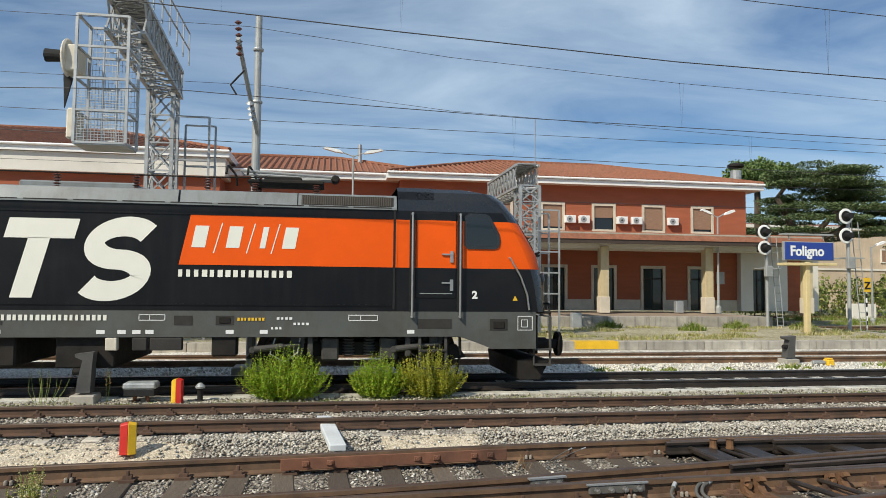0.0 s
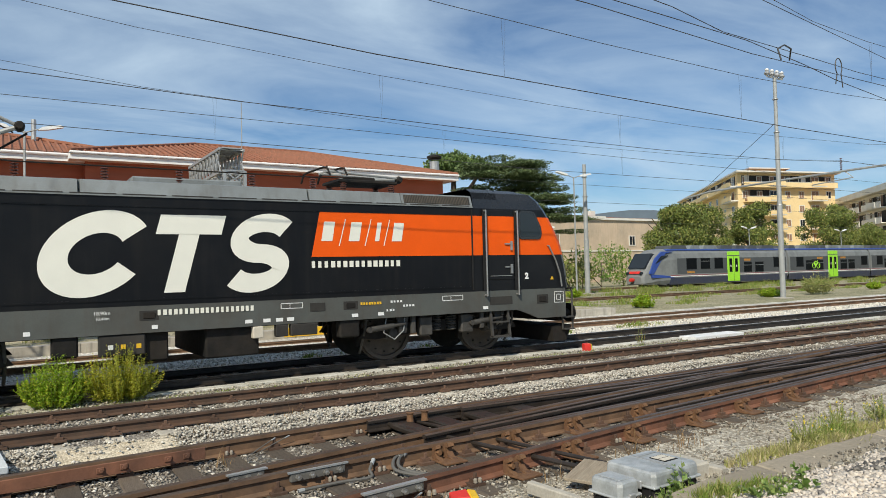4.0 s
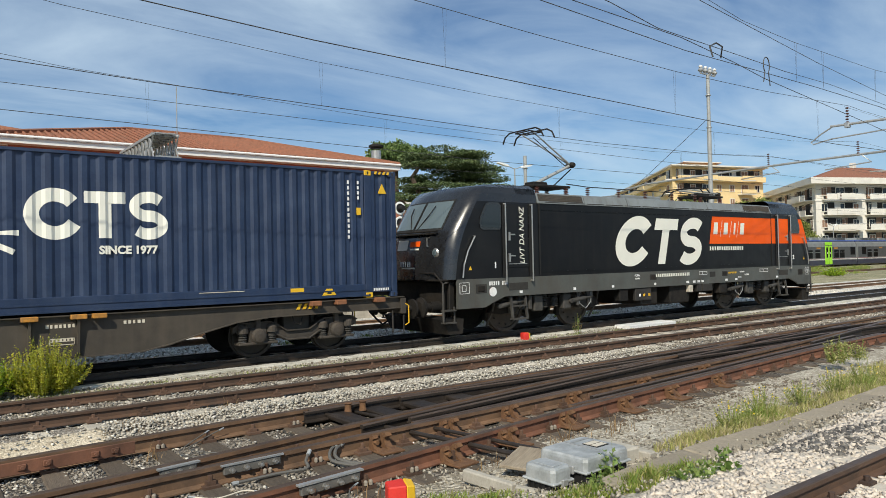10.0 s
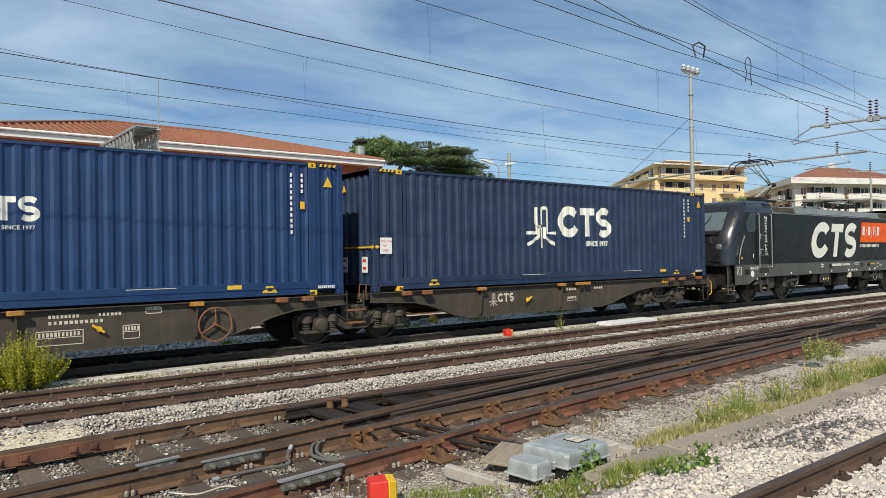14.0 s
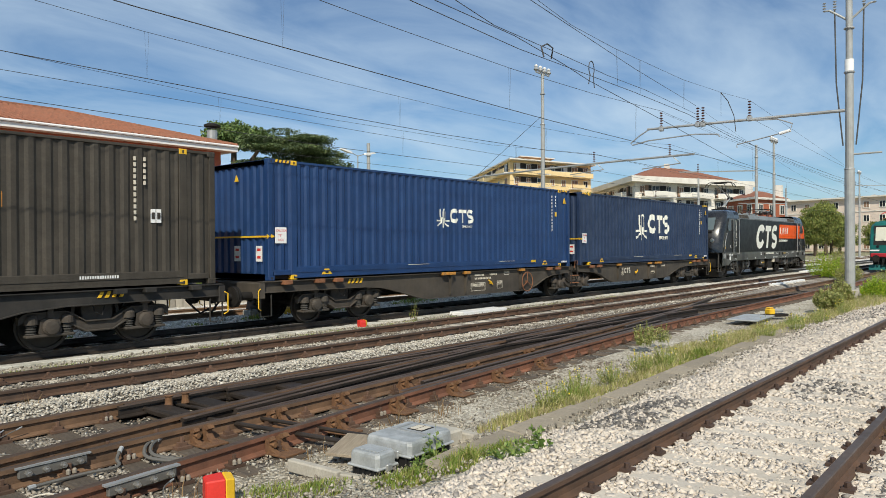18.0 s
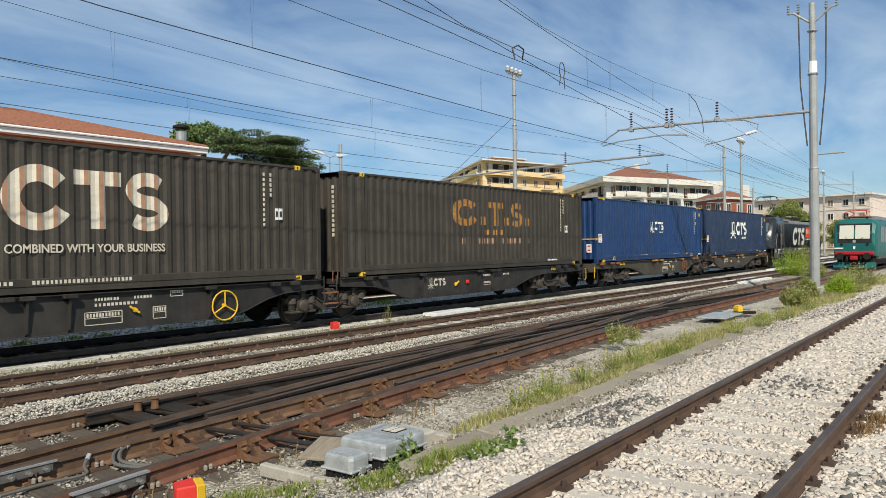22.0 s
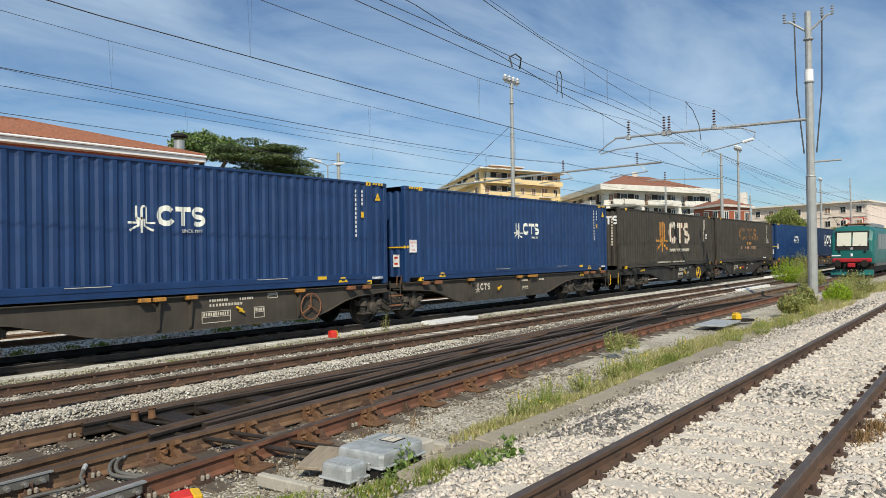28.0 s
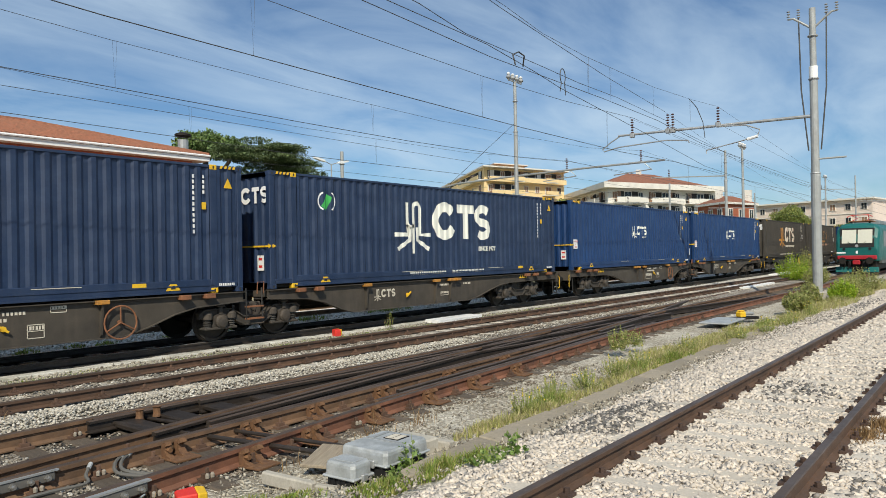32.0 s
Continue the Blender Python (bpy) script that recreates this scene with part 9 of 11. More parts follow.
# ---- the parked trains ----
M_MU_GREY = mat("silver_grey_paint", (0.2, 0.21, 0.21), 0.5, var=0.06, scale=0.8, dirt=(0.09, 0.095, 0.095), damt=0.4, spec=0.3)
M_MU_DARK = mat("anthracite_paint", (0.075, 0.08, 0.084), 0.5, var=0.08, scale=0.8, spec=0.3)
M_MU_SKIRT = mat("blue_grey_skirt", (0.028, 0.033, 0.06), 0.5, var=0.12, dirt=(0.06, 0.055, 0.05), damt=0.4)
M_MU_BLUE = mat("bright_blue_paint", (0.03, 0.07, 0.3), 0.4, var=0.05, coat=0.2)
M_MU_LIME = mat("lime_green_paint", (0.33, 0.72, 0.03), 0.42, var=0.05, coat=0.2)
M_TEAL = mat("teal_green_paint", (0.008, 0.12, 0.11), 0.45, var=0.1, scale=0.8, dirt=(0.014, 0.08, 0.075), damt=0.5, spec=0.3)
M_FARGLASS = mat("tinted_far_glass", (0.004, 0.005, 0.006), 0.5, var=0.1, spec=0.1)
mat("dark_red_beam", (0.36, 0.012, 0.02), 0.5, var=0.15)
M_BLIND = mat("pale_window_blind", (0.55, 0.54, 0.45), 0.7, var=0.06)
MU_PROF = [(1.25, 0.42), (1.41, 0.75), (1.43, 1.15), (1.42, 2.65), (1.3, 3.25), (1.1, 3.55), (0.75, 3.72)]


def ring_of(prof, k=1.0, zlo=0.42, ztop=3.72):
    pts = [(-u * k, zlo + (v - 0.42) * (ztop - zlo) / 3.3) for u, v in prof]
    return pts + [(-y, z) for y, z in pts[::-1]]


def loft(bm, stations):
    rings = [[bm.verts.new((x, y, z)) for y, z in pts] for x, pts in stations]
    n = len(rings[0])
    for a, b in zip(rings, rings[1:]):
        for i in range(n):
            bm.faces.new((a[i], b[i], b[(i + 1) % n], a[(i + 1) % n]))
    bm.faces.new(rings[0][::-1])
    bm.faces.new(rings[-1])
    bmesh.ops.recalc_face_normals(bm, faces=bm.faces)
    return bm


def mu_window(car, x0, x1, z0, z1, split=False):
    w = part("window", bx(x0, x1, -1.452, -1.42, z0, z1, 0.01), M_FARGLASS, car)
    part("window_frame", box(bx(x0 - 0.05, x1 + 0.05, -1.447, -1.42, z1, z1 + 0.05), x0 - 0.05, x1 + 0.05, -1.447, -1.42, z0 - 0.05, z0), M_RUBBER, w)
    if split:
        part("window_bar", bx(x0, x1, -1.46, -1.45, z1 - 0.3, z1 - 0.25), M_MU_GREY, w)


def mu_door(car, x0, x1):
    d = part("sliding_door", bx(x0, x1, -1.475, -1.41, 0.42, 3.4, 0.02), M_MU_LIME, car, "lime green double door")
    m = (x0 + x1) / 2
    part("door_seam", bx(m - 0.02, m + 0.02, -1.482, -1.47, 0.45, 2.95), M_RUBBER, d)
    for a in (x0 + 0.28, m + 0.22):
        part("door_window", bx(a, a + 0.42, -1.49, -1.47, 1.35, 2.7, 0.03), M_FARGLASS, d)
        part("door_button", bx(a + 0.15, a + 0.27, -1.5, -1.485, 1.85, 2.05), M_WHITE, d)
    part("door_header", bx(x0, x1, -1.48, -1.43, 2.95, 3.02), M_MU_DARK, d)


def mu_bogie(car, x):
    f = part("bogie", bx(x - 1.9, x + 1.9, -1.15, 1.15, 0.12, 0.5, 0.05), M_UNDER, car)
    for s in (-1, 1):
        part("wheel", turned(B(), [(0.0, -0.07), (0.42, -0.07), (0.44, 0.0), (0.42, 0.07), (0.0, 0.07)], (x + s * 1.25, -0.78, 0.06 + 0.36), "y", 18), M_WHEEL, f)
        part("damper", rod(B(), (x + s * 0.7, -1.3, 0.3), (x + s * 1.7, -1.3, 0.42), 0.06), M_SKIRT, f)


def multiple_unit():
    y, z = 46.43, 0.16
    spans = ((50.1, 72.3, True), (72.6, 89.3, False), (89.6, 107.0, False), (107.3, 130.0, False))
    for k, (a, b, nose) in enumerate(spans):
        car = thing("railcar", "grey and blue passenger railcar with lime green doors" if not nose else "grey railcar with blue-edged nose and red coupler", "train", (0, y, z), group="cars of the parked train")
        st = []
        if nose:
            st = [(a + dx, ring_of(MU_PROF, w, lo, top)) for dx, w, lo, top in ((0.0, 0.62, 0.45, 1.15), (0.25, 0.8, 0.38, 1.65), (0.85, 0.9, 0.36, 2.5), (1.55, 0.96, 0.38, 3.25), (2.4, 0.99, 0.4, 3.62), (3.4, 1.0, 0.42, 3.72))]
            a2 = a + 3.4
        else:
            a2 = a
            st = [(a, ring_of(MU_PROF))]
        part("body", loft(B(), st + [(b, ring_of(MU_PROF))]), M_MU_GREY, car)
        part("window_band", bx(a2 + (1.0 if nose else 0.25), b - 0.25, -1.436, -1.40, 1.3, 2.78), M_MU_DARK, car)
        part("skirt", bx(a2, b - 0.1, -1.44, 1.44, 0.3, 0.98, 0.04), M_MU_SKIRT, car)
        part("red_line", bx(a2, b, -1.447, -1.42, 1.16, 1.2), mat("dull_red_line", (0.3, 0.06, 0.07), 0.5), car)
        part("white_line", bx(a2, b, -1.447, -1.42, 1.05, 1.12), M_WHITE, car)
        part("roof_line", bx(a2 - 0.2, b, -1.2, 1.2, 3.5, 3.68, 0.05), M_MU_BLUE, car)
        r = random.Random(k)
        x = a2 + 0.6
        while x < b - 2.2:
            w = r.uniform(1.2, 2.6)
            part("roof_unit", prism(B(), [(x, 3.66), (x + 0.3, 4.05), (x + w - 0.2, 4.05), (x + w, 3.66)], "y", -1.0, 1.0), M_ROOFGREY if r.random() < 0.6 else M_MU_DARK, car)
            x += w + r.uniform(0.15, 0.7)
        if nose:
            for x0, x1, sp in ((55.8, 57.3, 0), (57.9, 59.3, 1), (60.0, 61.3, 0), (64.7, 66.0, 1), (66.6, 68.0, 1), (69.8, 71.2, 0)):
                lo = 1.75 if x0 < 62 or x0 > 69 else 1.32
                mu_window(car, x0, x1, lo, lo + (1.0 if not sp or x0 < 62 else 0.95), sp)
            mu_door(car, 62.0, 63.95)
            part("windscreen", prism(B(), [(50.4, 1.92), (50.7, 1.86), (51.85, 3.2), (51.45, 3.3)], "y", -1.02, 1.02), M_GLASS, car)
            part("blue_stripe", prism(B(), [(50.7, 1.4), (51.3, 1.4), (52.9, 3.25), (54.0, 3.45), (52.4, 3.45), (51.5, 2.8)], "y", -1.4, -1.26), M_MU_BLUE, car)
            part("side_window", prism(B(), [(51.5, 2.3), (52.9, 2.9), (53.3, 3.1), (52.3, 3.05)], "y", -1.44, -1.3), M_GLASS, car)
            part("nose_stripe", prism(B(), [(51.0, 1.0), (54, 0.98), (54, 1.1), (51.4, 1.3), (50.9, 1.35)], "y", -1.44, -1.25), M_MU_BLUE, car)
            part("head_panel", prism(B(), [(50.12, 1.42), (50.4, 1.42), (50.5, 1.66), (50.28, 1.64)], "y", -0.62, 0.62), M_RED, car)
            c = part("coupler", turned(B(), [(0.0, -0.5), (0.17, -0.46), (0.2, -0.2), (0.12, 0.0), (0.12, 0.4)], (50.1, 0, 0.85), "x", 14), M_RED, car, "red painted coupler head")
            for s in (-1, 1):
                part("headlight", rod(B(), (50.1, s * 0.82, 1.45), (50.4, s * 0.82, 1.45), 0.14, n=12), M_GLASS, car)
            marks = ((55.9, 1.35), (64.7, 2.45), (78.0, 2.4))
            mu_bogie(car, 53.8)
            mu_bogie(car, 72.4)
        else:
            mid = (a + b) / 2
            mu_door(car, mid - 0.7, mid + 1.25)
            for x0, sp in ((a + 1.4, 0), (a + 3.2, 1), (a + 5.3, 1), (mid + 1.9, 1), (mid + 3.6, 1), (b - 1.9, 0)):
                lo = 1.32 if sp else 1.7
                mu_window(car, x0, x0 + 1.35, lo, lo + 1.0, sp)
            mu_bogie(car, b)
        for mx in ((55.9, 1.35), (64.7, 2.45)) if nose else ((a + 0.6 + (b - a) * 0.29, 2.5), ((a + b) / 2 + 1.9, 2.5)):
            part("writing", bx(mx[0], mx[0] + 1.1, -1.442, -1.43, mx[1], mx[1] + 0.2), M_OCHRE, car, "ochre writing bar")
        if k == 1:
            bm = B()
            bxm = (a + b) / 2 - 3.2
            for c in (-0.42, 0.42):
                for i in range(14):
                    u, v = 2 * math.pi * i / 14, 2 * math.pi * (i + 1) / 14
                    rod(bm, (bxm + c + 0.3 * math.cos(u), -1.46, 1.75 + 0.3 * math.sin(u)), (bxm + c + 0.3 * math.cos(v), -1.46, 1.75 + 0.3 * math.sin(v)), 0.035, n=4)
            for p, q in (((-0.42, 1.75), (-0.2, 2.25)), ((-0.2, 2.2), (0.25, 2.2)), ((-0.25, 2.15), (0.02, 1.75)), ((0.02, 1.75), (0.28, 2.3)), ((0.2, 2.2), (0.42, 1.75))):
                rod(bm, (bxm + p[0], -1.46, p[1]), (bxm + q[0], -1.46, q[1]), 0.035, n=4)
            part("bicycle_mark", bm, M_MU_LIME, car, "lime green bicycle sign")
            part("bicycle_panel", bx(bxm - 0.85, bxm + 0.85, -1.445, -1.43, 1.35, 2.45), M_RUBBER, car)


multiple_unit()


def teal_engine():
    """A boxy electric locomotive, seen on its blunt cab end, and a coach behind it."""
    T = thing("electric_locomotive", "teal green electric locomotive with red buffer beam", "locomotive", (61.0, 8.65, 0.1))
    prof = [(1.42, 0.95), (1.47, 1.25), (1.47, 2.95), (1.38, 3.45), (1.1, 3.72), (0.6, 3.8)]
    half = lambda k, lo, hi: [(-u * k, lo + (v - 0.95) * (hi - lo) / 2.85) for u, v in prof] + [(u * k, lo + (v - 0.95) * (hi - lo) / 2.85) for u, v in prof[::-1]]
    part("body", loft(B(), [(0.0, half(0.9, 0.98, 2.0)), (0.18, half(0.95, 0.96, 2.85)), (0.55, half(0.985, 0.95, 3.62)), (0.95, half(1, 0.95, 3.8)), (15.4, half(1, 0.95, 3.8))]), M_TEAL, T)
    part("windscreen_surround", prism(B(), [(-0.03, 1.98), (0.2, 1.95), (0.6, 3.4), (0.36, 3.42)], "y", -1.12, 1.12), M_RUBBER, T)
    for s in (-1, 1):
        w = part("windscreen", prism(B(), [(0.0, 2.28), (0.2, 2.28), (0.5, 3.3), (0.29, 3.3)], "y", *sorted((s * 0.05, s * 1.0))), M_BLIND, T, "windscreen with pale blind down")
        part("wiper", rod(B(), (-0.05, s * 0.25, 2.1), (0.02, s * 0.6, 2.4), 0.014), M_RUBBER, w)
        l = part("headlight", rod(B(), (-0.06, s * 0.85, 1.86), (0.12, s * 0.85, 1.86), 0.075, n=14), M_GLASS, T)
        part("rim", rod(B(), (-0.04, s * 0.85, 1.86), (0.1, s * 0.85, 1.86), 0.1, n=14), M_RUBBER, l)
        bf = part("buffer", rod(B(), (-0.55, s * 0.88, 0.98), (0.0, s * 0.88, 0.98), 0.11, n=12), M_UNDER, T)
        part("buffer_plate", rod(B(), (-0.6, s * 0.88, 0.98), (-0.54, s * 0.88, 0.98), 0.25, n=18), M_UNDER, bf)
        part("rail_guard", prism(B(), [(-0.25, 0.12), (-0.1, 0.5), (0.1, 0.5), (-0.05, 0.12)], "y", *sorted((s * 0.35, s * 1.4))), M_TEAL, T)
        part("emblem_bar", bx(-0.02, 0.01, *sorted((s * 0.08 + 0.02, s * 0.08 + 0.16)), 1.5, 1.72) if s < 0 else bx(-0.02, 0.01, 0.75, 1.35, 1.52, 1.62), M_WHITE, T)
        for i in range(6):
            part("side_grille", bx(2.2 + i * 2.0, 3.9 + i * 2.0, *sorted((s * 1.465, s * 1.49)), 2.0, 3.2), M_ROOFGREY, T)
        part("side_sill", bx(0.8, 15.3, *sorted((s * 1.3, s * 1.49)), 0.75, 0.98), M_SKIRT, T)
    part("front_lamp", rod(B(), (-0.05, 0, 2.08), (0.1, 0, 2.08), 0.11, n=14), M_GALV, T)
    part("buffer_beam", bx(-0.22, 0.25, -1.3, 1.3, 1.05, 1.36, 0.06), bpy.data.materials["dark_red_beam"], T, "red buffer beam")
    part("coupling_cover", bx(-0.5, -0.2, -0.25, 0.25, 0.68, 1.0, 0.05), bpy.data.materials["dark_red_beam"], T)
    for i, yy in enumerate((-0.75, -0.5, -0.42, 0.42, 0.5, 0.75)):
        part("brake_hose", path_rod(B(), [(-0.15, yy, 0.95), (-0.32, yy, 0.7), (-0.28, yy + 0.05, 0.42), (-0.12, yy + 0.1, 0.4)], 0.03), M_RUBBER, T)
    part("underframe", bx(0.3, 15.2, -1.2, 1.2, 0.3, 0.95), M_UNDER, T)
    for x in (2.6, 5.2, 10.4, 13.0):
        part("wheel", turned(B(), [(0, -0.8), (0.55, -0.8), (0.55, -0.68), (0.1, -0.66), (0.1, 0.66), (0.55, 0.68), (0.55, 0.8), (0, 0.8)], (x, 0, 0.55), "y", 20), M_WHEEL, T)
    p = part("pantograph", bx(1.6, 4.0, -0.75, 0.75, 3.95, 4.02), M_RUST, T, "folded dark red roof current collector")
    bm = B()
    for s in (-1, 1):
        path_rod(bm, [(1.8, s * 0.5, 4.02), (3.4, s * 0.4, 4.25), (1.9, s * 0.55, 4.42)], 0.035)
        path_rod(bm, [(1.6, s * 0.85, 4.3), (1.75, s * 0.6, 4.45), (1.75, -s * 0.1, 4.45)], 0.03)
    part("arm", bm, M_RED, p)
    for s in (-1, 1):
        part("insulator", turned(B(), [(0.05, 0), (0.1, 0.04), (0.05, 0.07), (0.1, 0.11), (0.05, 0.16)], (2.0, s * 0.6, 3.8), n=10), M_INSUL, p)
    part("roof_box", bx(5, 11, -0.9, 0.9, 3.75, 4.1, 0.05), M_ROOFGREY, T)
    C = thing("passenger_coach", "white and green passenger coach behind the locomotive", "train", (77.2, 8.65, 0.1))
    part("body", loft(B(), [(0, half(1, 0.95, 3.85)), (25.5, half(1, 0.95, 3.85))]), M_MU_GREY, C)
    part("green_band", bx(0.1, 25.4, -1.485, 1.485, 1.2, 1.55), M_TEAL, C)
    for i in range(10):
        part("window", bx(2.2 + i * 2.15, 3.6 + i * 2.15, -1.49, 1.49, 2.0, 2.9), M_GLASS, C)
    part("underframe", bx(0.3, 25.2, -1.2, 1.2, 0.25, 0.95), M_UNDER, C)


teal_engine()


# ---- weeds, grass and bushes ----
def raw_mesh(name, v, faces, material):
    """One mesh of n pieces of k corners each, v (n, k, 3), with the same triangles."""
    n, k = v.shape[:2]
    f = (np.asarray(faces)[None] + (np.arange(n) * k)[:, None, None]).reshape(-1, 3)
    me = bpy.data.meshes.new(name)
    me.vertices.add(n * k)
    me.vertices.foreach_set("co", v.reshape(-1))
    me.loops.add(f.size)
    me.loops.foreach_set("vertex_index", f.ravel())
    me.polygons.add(len(f))
    me.polygons.foreach_set("loop_start", np.arange(len(f)) * 3)
    me.update(calc_edges=True)
    me.materials.append(material)
    return me


def leaf_mat2(name, base, second, amount=0.35, spread=0.3, through_=0.42):
    """Thin leaves: every one with its own shade, some light passing through."""
    m = island_mat(name, base, spread, 0.6, second=second, amount=amount)
    nt = m.node_tree
    b = nt.nodes["Principled BSDF"]
    src = b.inputs["Base Color"].links[0].from_socket
    tr = nt.nodes.new("ShaderNodeBsdfTranslucent")
    nt.links.new(src, tr.inputs["Color"])
    mx = nt.nodes.new("ShaderNodeMixShader")
    mx.inputs[0].default_value = through_
    nt.links.new(b.outputs[0], mx.inputs[1])
    nt.links.new(tr.outputs[0], mx.inputs[2])
    out = next(n for n in nt.nodes if n.type == "OUTPUT_MATERIAL")
    nt.links.new(mx.outputs[0], out.inputs[0])
    return m


M_GRASS = leaf_mat2("yellowing_grass", (0.4, 0.4, 0.13), (0.58, 0.5, 0.27), 0.42)
M_GRASS_G = leaf_mat2("green_grass", (0.22, 0.3, 0.05), (0.38, 0.36, 0.12), 0.35)
M_STRAW = leaf_mat2("dead_straw", (0.34, 0.22, 0.1), (0.22, 0.13, 0.06), 0.4)
M_FRESH = leaf_mat2("fresh_bush_leaves", (0.3, 0.46, 0.03), (0.46, 0.5, 0.05), 0.35)
M_OLIVE = leaf_mat2("olive_weed_leaves", (0.34, 0.37, 0.12), (0.5, 0.46, 0.2), 0.4)
M_BROAD = leaf_mat2("broad_green_leaves", (0.17, 0.27, 0.06), (0.27, 0.35, 0.1), 0.4)
M_FLOWER = mat("yellow_petals", (0.8, 0.6, 0.03), 0.7, var=0.1)
M_STEM = mat("green_brown_stem", (0.22, 0.28, 0.06), 0.8, var=0.2)
UP = np.array([0.0, 0.0, 1.0])


def grass(label, spots, material, seed, width=0.006, name="grass"):
    """Bent blades in patches: (x, y, rx, ry, count, height)."""
    r = np.random.RandomState(seed)
    vs = []
    for x, y, rx, ry, n, h, *zz in spots:
        a = r.uniform(0, 2 * np.pi, n)
        q = r.uniform(0, 1, n) ** 0.6
        cl = 1 + 0.5 * np.sin(a * 3 + x) * np.cos(q * 5)
        px, py = x + rx * q * cl * np.cos(a), y + ry * q * cl * np.sin(a)
        pz = np.full(n, zz[0]) if zz else np.array([level(b) for b in py]) - 0.01
        hh = h * r.uniform(0.3, 1.0, n) * (1.05 - 0.6 * q)
        lean = r.uniform(0, 2 * np.pi, n)
        k = r.uniform(0.15, 0.8, n) * hh
        d = np.stack([np.cos(lean), np.sin(lean), np.zeros(n)], 1)
        s = np.stack([-np.sin(lean + 0.5), np.cos(lean + 0.5), np.zeros(n)], 1) * (width * r.uniform(0.6, 1.4, n))[:, None]
        root = np.stack([px, py, pz], 1)
        mid = root + d * (k * 0.3)[:, None] + UP * (hh * 0.6)[:, None]
        tip = root + d * k[:, None] + UP * hh[:, None]
        vs.append(np.stack([root - s, root + s, mid - s * 0.8, mid + s * 0.8, tip], 1))
    me = raw_mesh(name, np.concatenate(vs), [(0, 1, 3), (0, 3, 2), (2, 3, 4)], material)
    return tagged(new(name, me), label, "grass", kind="stuff")


def plant(name, label, x, y, z, w, d, h, stems, leaves, leaf, material, seed, flowers=0, group="", wide=0.3, droop=0.25, bare=0.12, stem_r=0.004, category="plant"):
    """A bushy plant: thin stems fanning out, each set with small folded leaves."""
    T = thing(name, label, category, (x, y, z), group=group)
    r = np.random.RandomState(seed)
    a = r.uniform(0, 2 * np.pi, stems)
    q = r.uniform(0, 1, stems) ** 0.55
    out = np.stack([np.cos(a) * w / 2, np.sin(a) * d / 2, np.zeros(stems)], 1) * q[:, None]
    root = out * 0.45
    hh = h * (1 - 0.5 * q ** 2) * r.uniform(0.65, 1.08, stems)
    top = out * r.uniform(0.85, 1.1, stems)[:, None] + UP * hh[:, None]
    bend = out * 0.1 + r.normal(0, 0.03 * h, (stems, 3))
    at = lambda i, u: root[i] + (top[i] - root[i]) * u[:, None] + bend[i] * (np.sin(np.pi * u))[:, None]
    bm = B()
    for i in range(0, stems, 1 if stems < 120 else 2):
        p0, p1, p2 = root[i], (root[i] + top[i]) / 2 + bend[i], top[i]
        rod(bm, p0, p1, stem_r, stem_r * 0.8, n=3, caps=False)
        rod(bm, p1, p2, stem_r * 0.8, stem_r * 0.4, n=3, caps=False)
    part("stem", bm, M_STEM, T)
    n = stems * leaves
    i = np.repeat(np.arange(stems), leaves)
    u = bare + (1 - bare) * r.uniform(0, 1, n)
    p = at(i, u)
    az = r.uniform(0, 2 * np.pi, n)
    el = r.uniform(-droop, 1.2, n)
    dv = np.stack([np.cos(az) * np.cos(el), np.sin(az) * np.cos(el), np.sin(el)], 1)
    sd = np.cross(dv, UP + r.normal(0, 0.35, (n, 3)))
    sd /= np.linalg.norm(sd, axis=1, keepdims=True) + 1e-9
    L = (leaf * r.uniform(0.5, 1.25, n) * (1.15 - 0.5 * u))[:, None]
    nr = np.cross(sd, dv)
    v = np.stack([p, p + dv * L * 0.5 + sd * L * wide + nr * L * 0.08, p + dv * L, p + dv * L * 0.5 - sd * L * wide + nr * L * 0.08], 1)
    ob = new("foliage", raw_mesh("foliage", v, [(0, 1, 2), (0, 2, 3)], material))
    ob.parent = T
    if flowers:
        j = r.randint(0, stems, flowers)
        p = at(j, r.uniform(0.85, 1.03, flowers))
        s = r.uniform(0.008, 0.016, flowers)[:, None]
        ex, ey = np.array([1.0, 0, 0.3]), np.array([0.2, 1.0, -0.3])
        ez = np.array([0, -0.3, 1.0])
        v = np.stack([p + s * ex, p + s * ey, p - s * ex, p - s * ey, p + s * ez * 0.8], 1)
        ob = new("blossom", raw_mesh("blossom", v, [(0, 1, 4), (1, 2, 4), (2, 3, 4), (3, 0, 4)], M_FLOWER))
        ob.parent = T
    return T


# two bushes beside the train track
plant("bush", "bright green feathery bush growing beside the siding", -1.03, 13.5, 0.1, 1.75, 0.9, 1.0, 330, 46, 0.05, M_FRESH, 1, group="trackside bushes", category="bush")
plant("bush", "bright green bush with yellowing side beside the siding", 0.72, 13.5, 0.1, 1.2, 0.85, 0.9, 240, 44, 0.05, M_FRESH, 2, group="trackside bushes", category="bush")
plant("bush", "bright green bush with yellowing side beside the siding", 1.7, 13.5, 0.1, 1.4, 0.85, 0.97, 260, 44, 0.05, leaf_mat2("yellowing_bush_leaves", (0.42, 0.44, 0.04), (0.5, 0.46, 0.07), 0.4), 3, flowers=40, group="trackside bushes", category="bush")

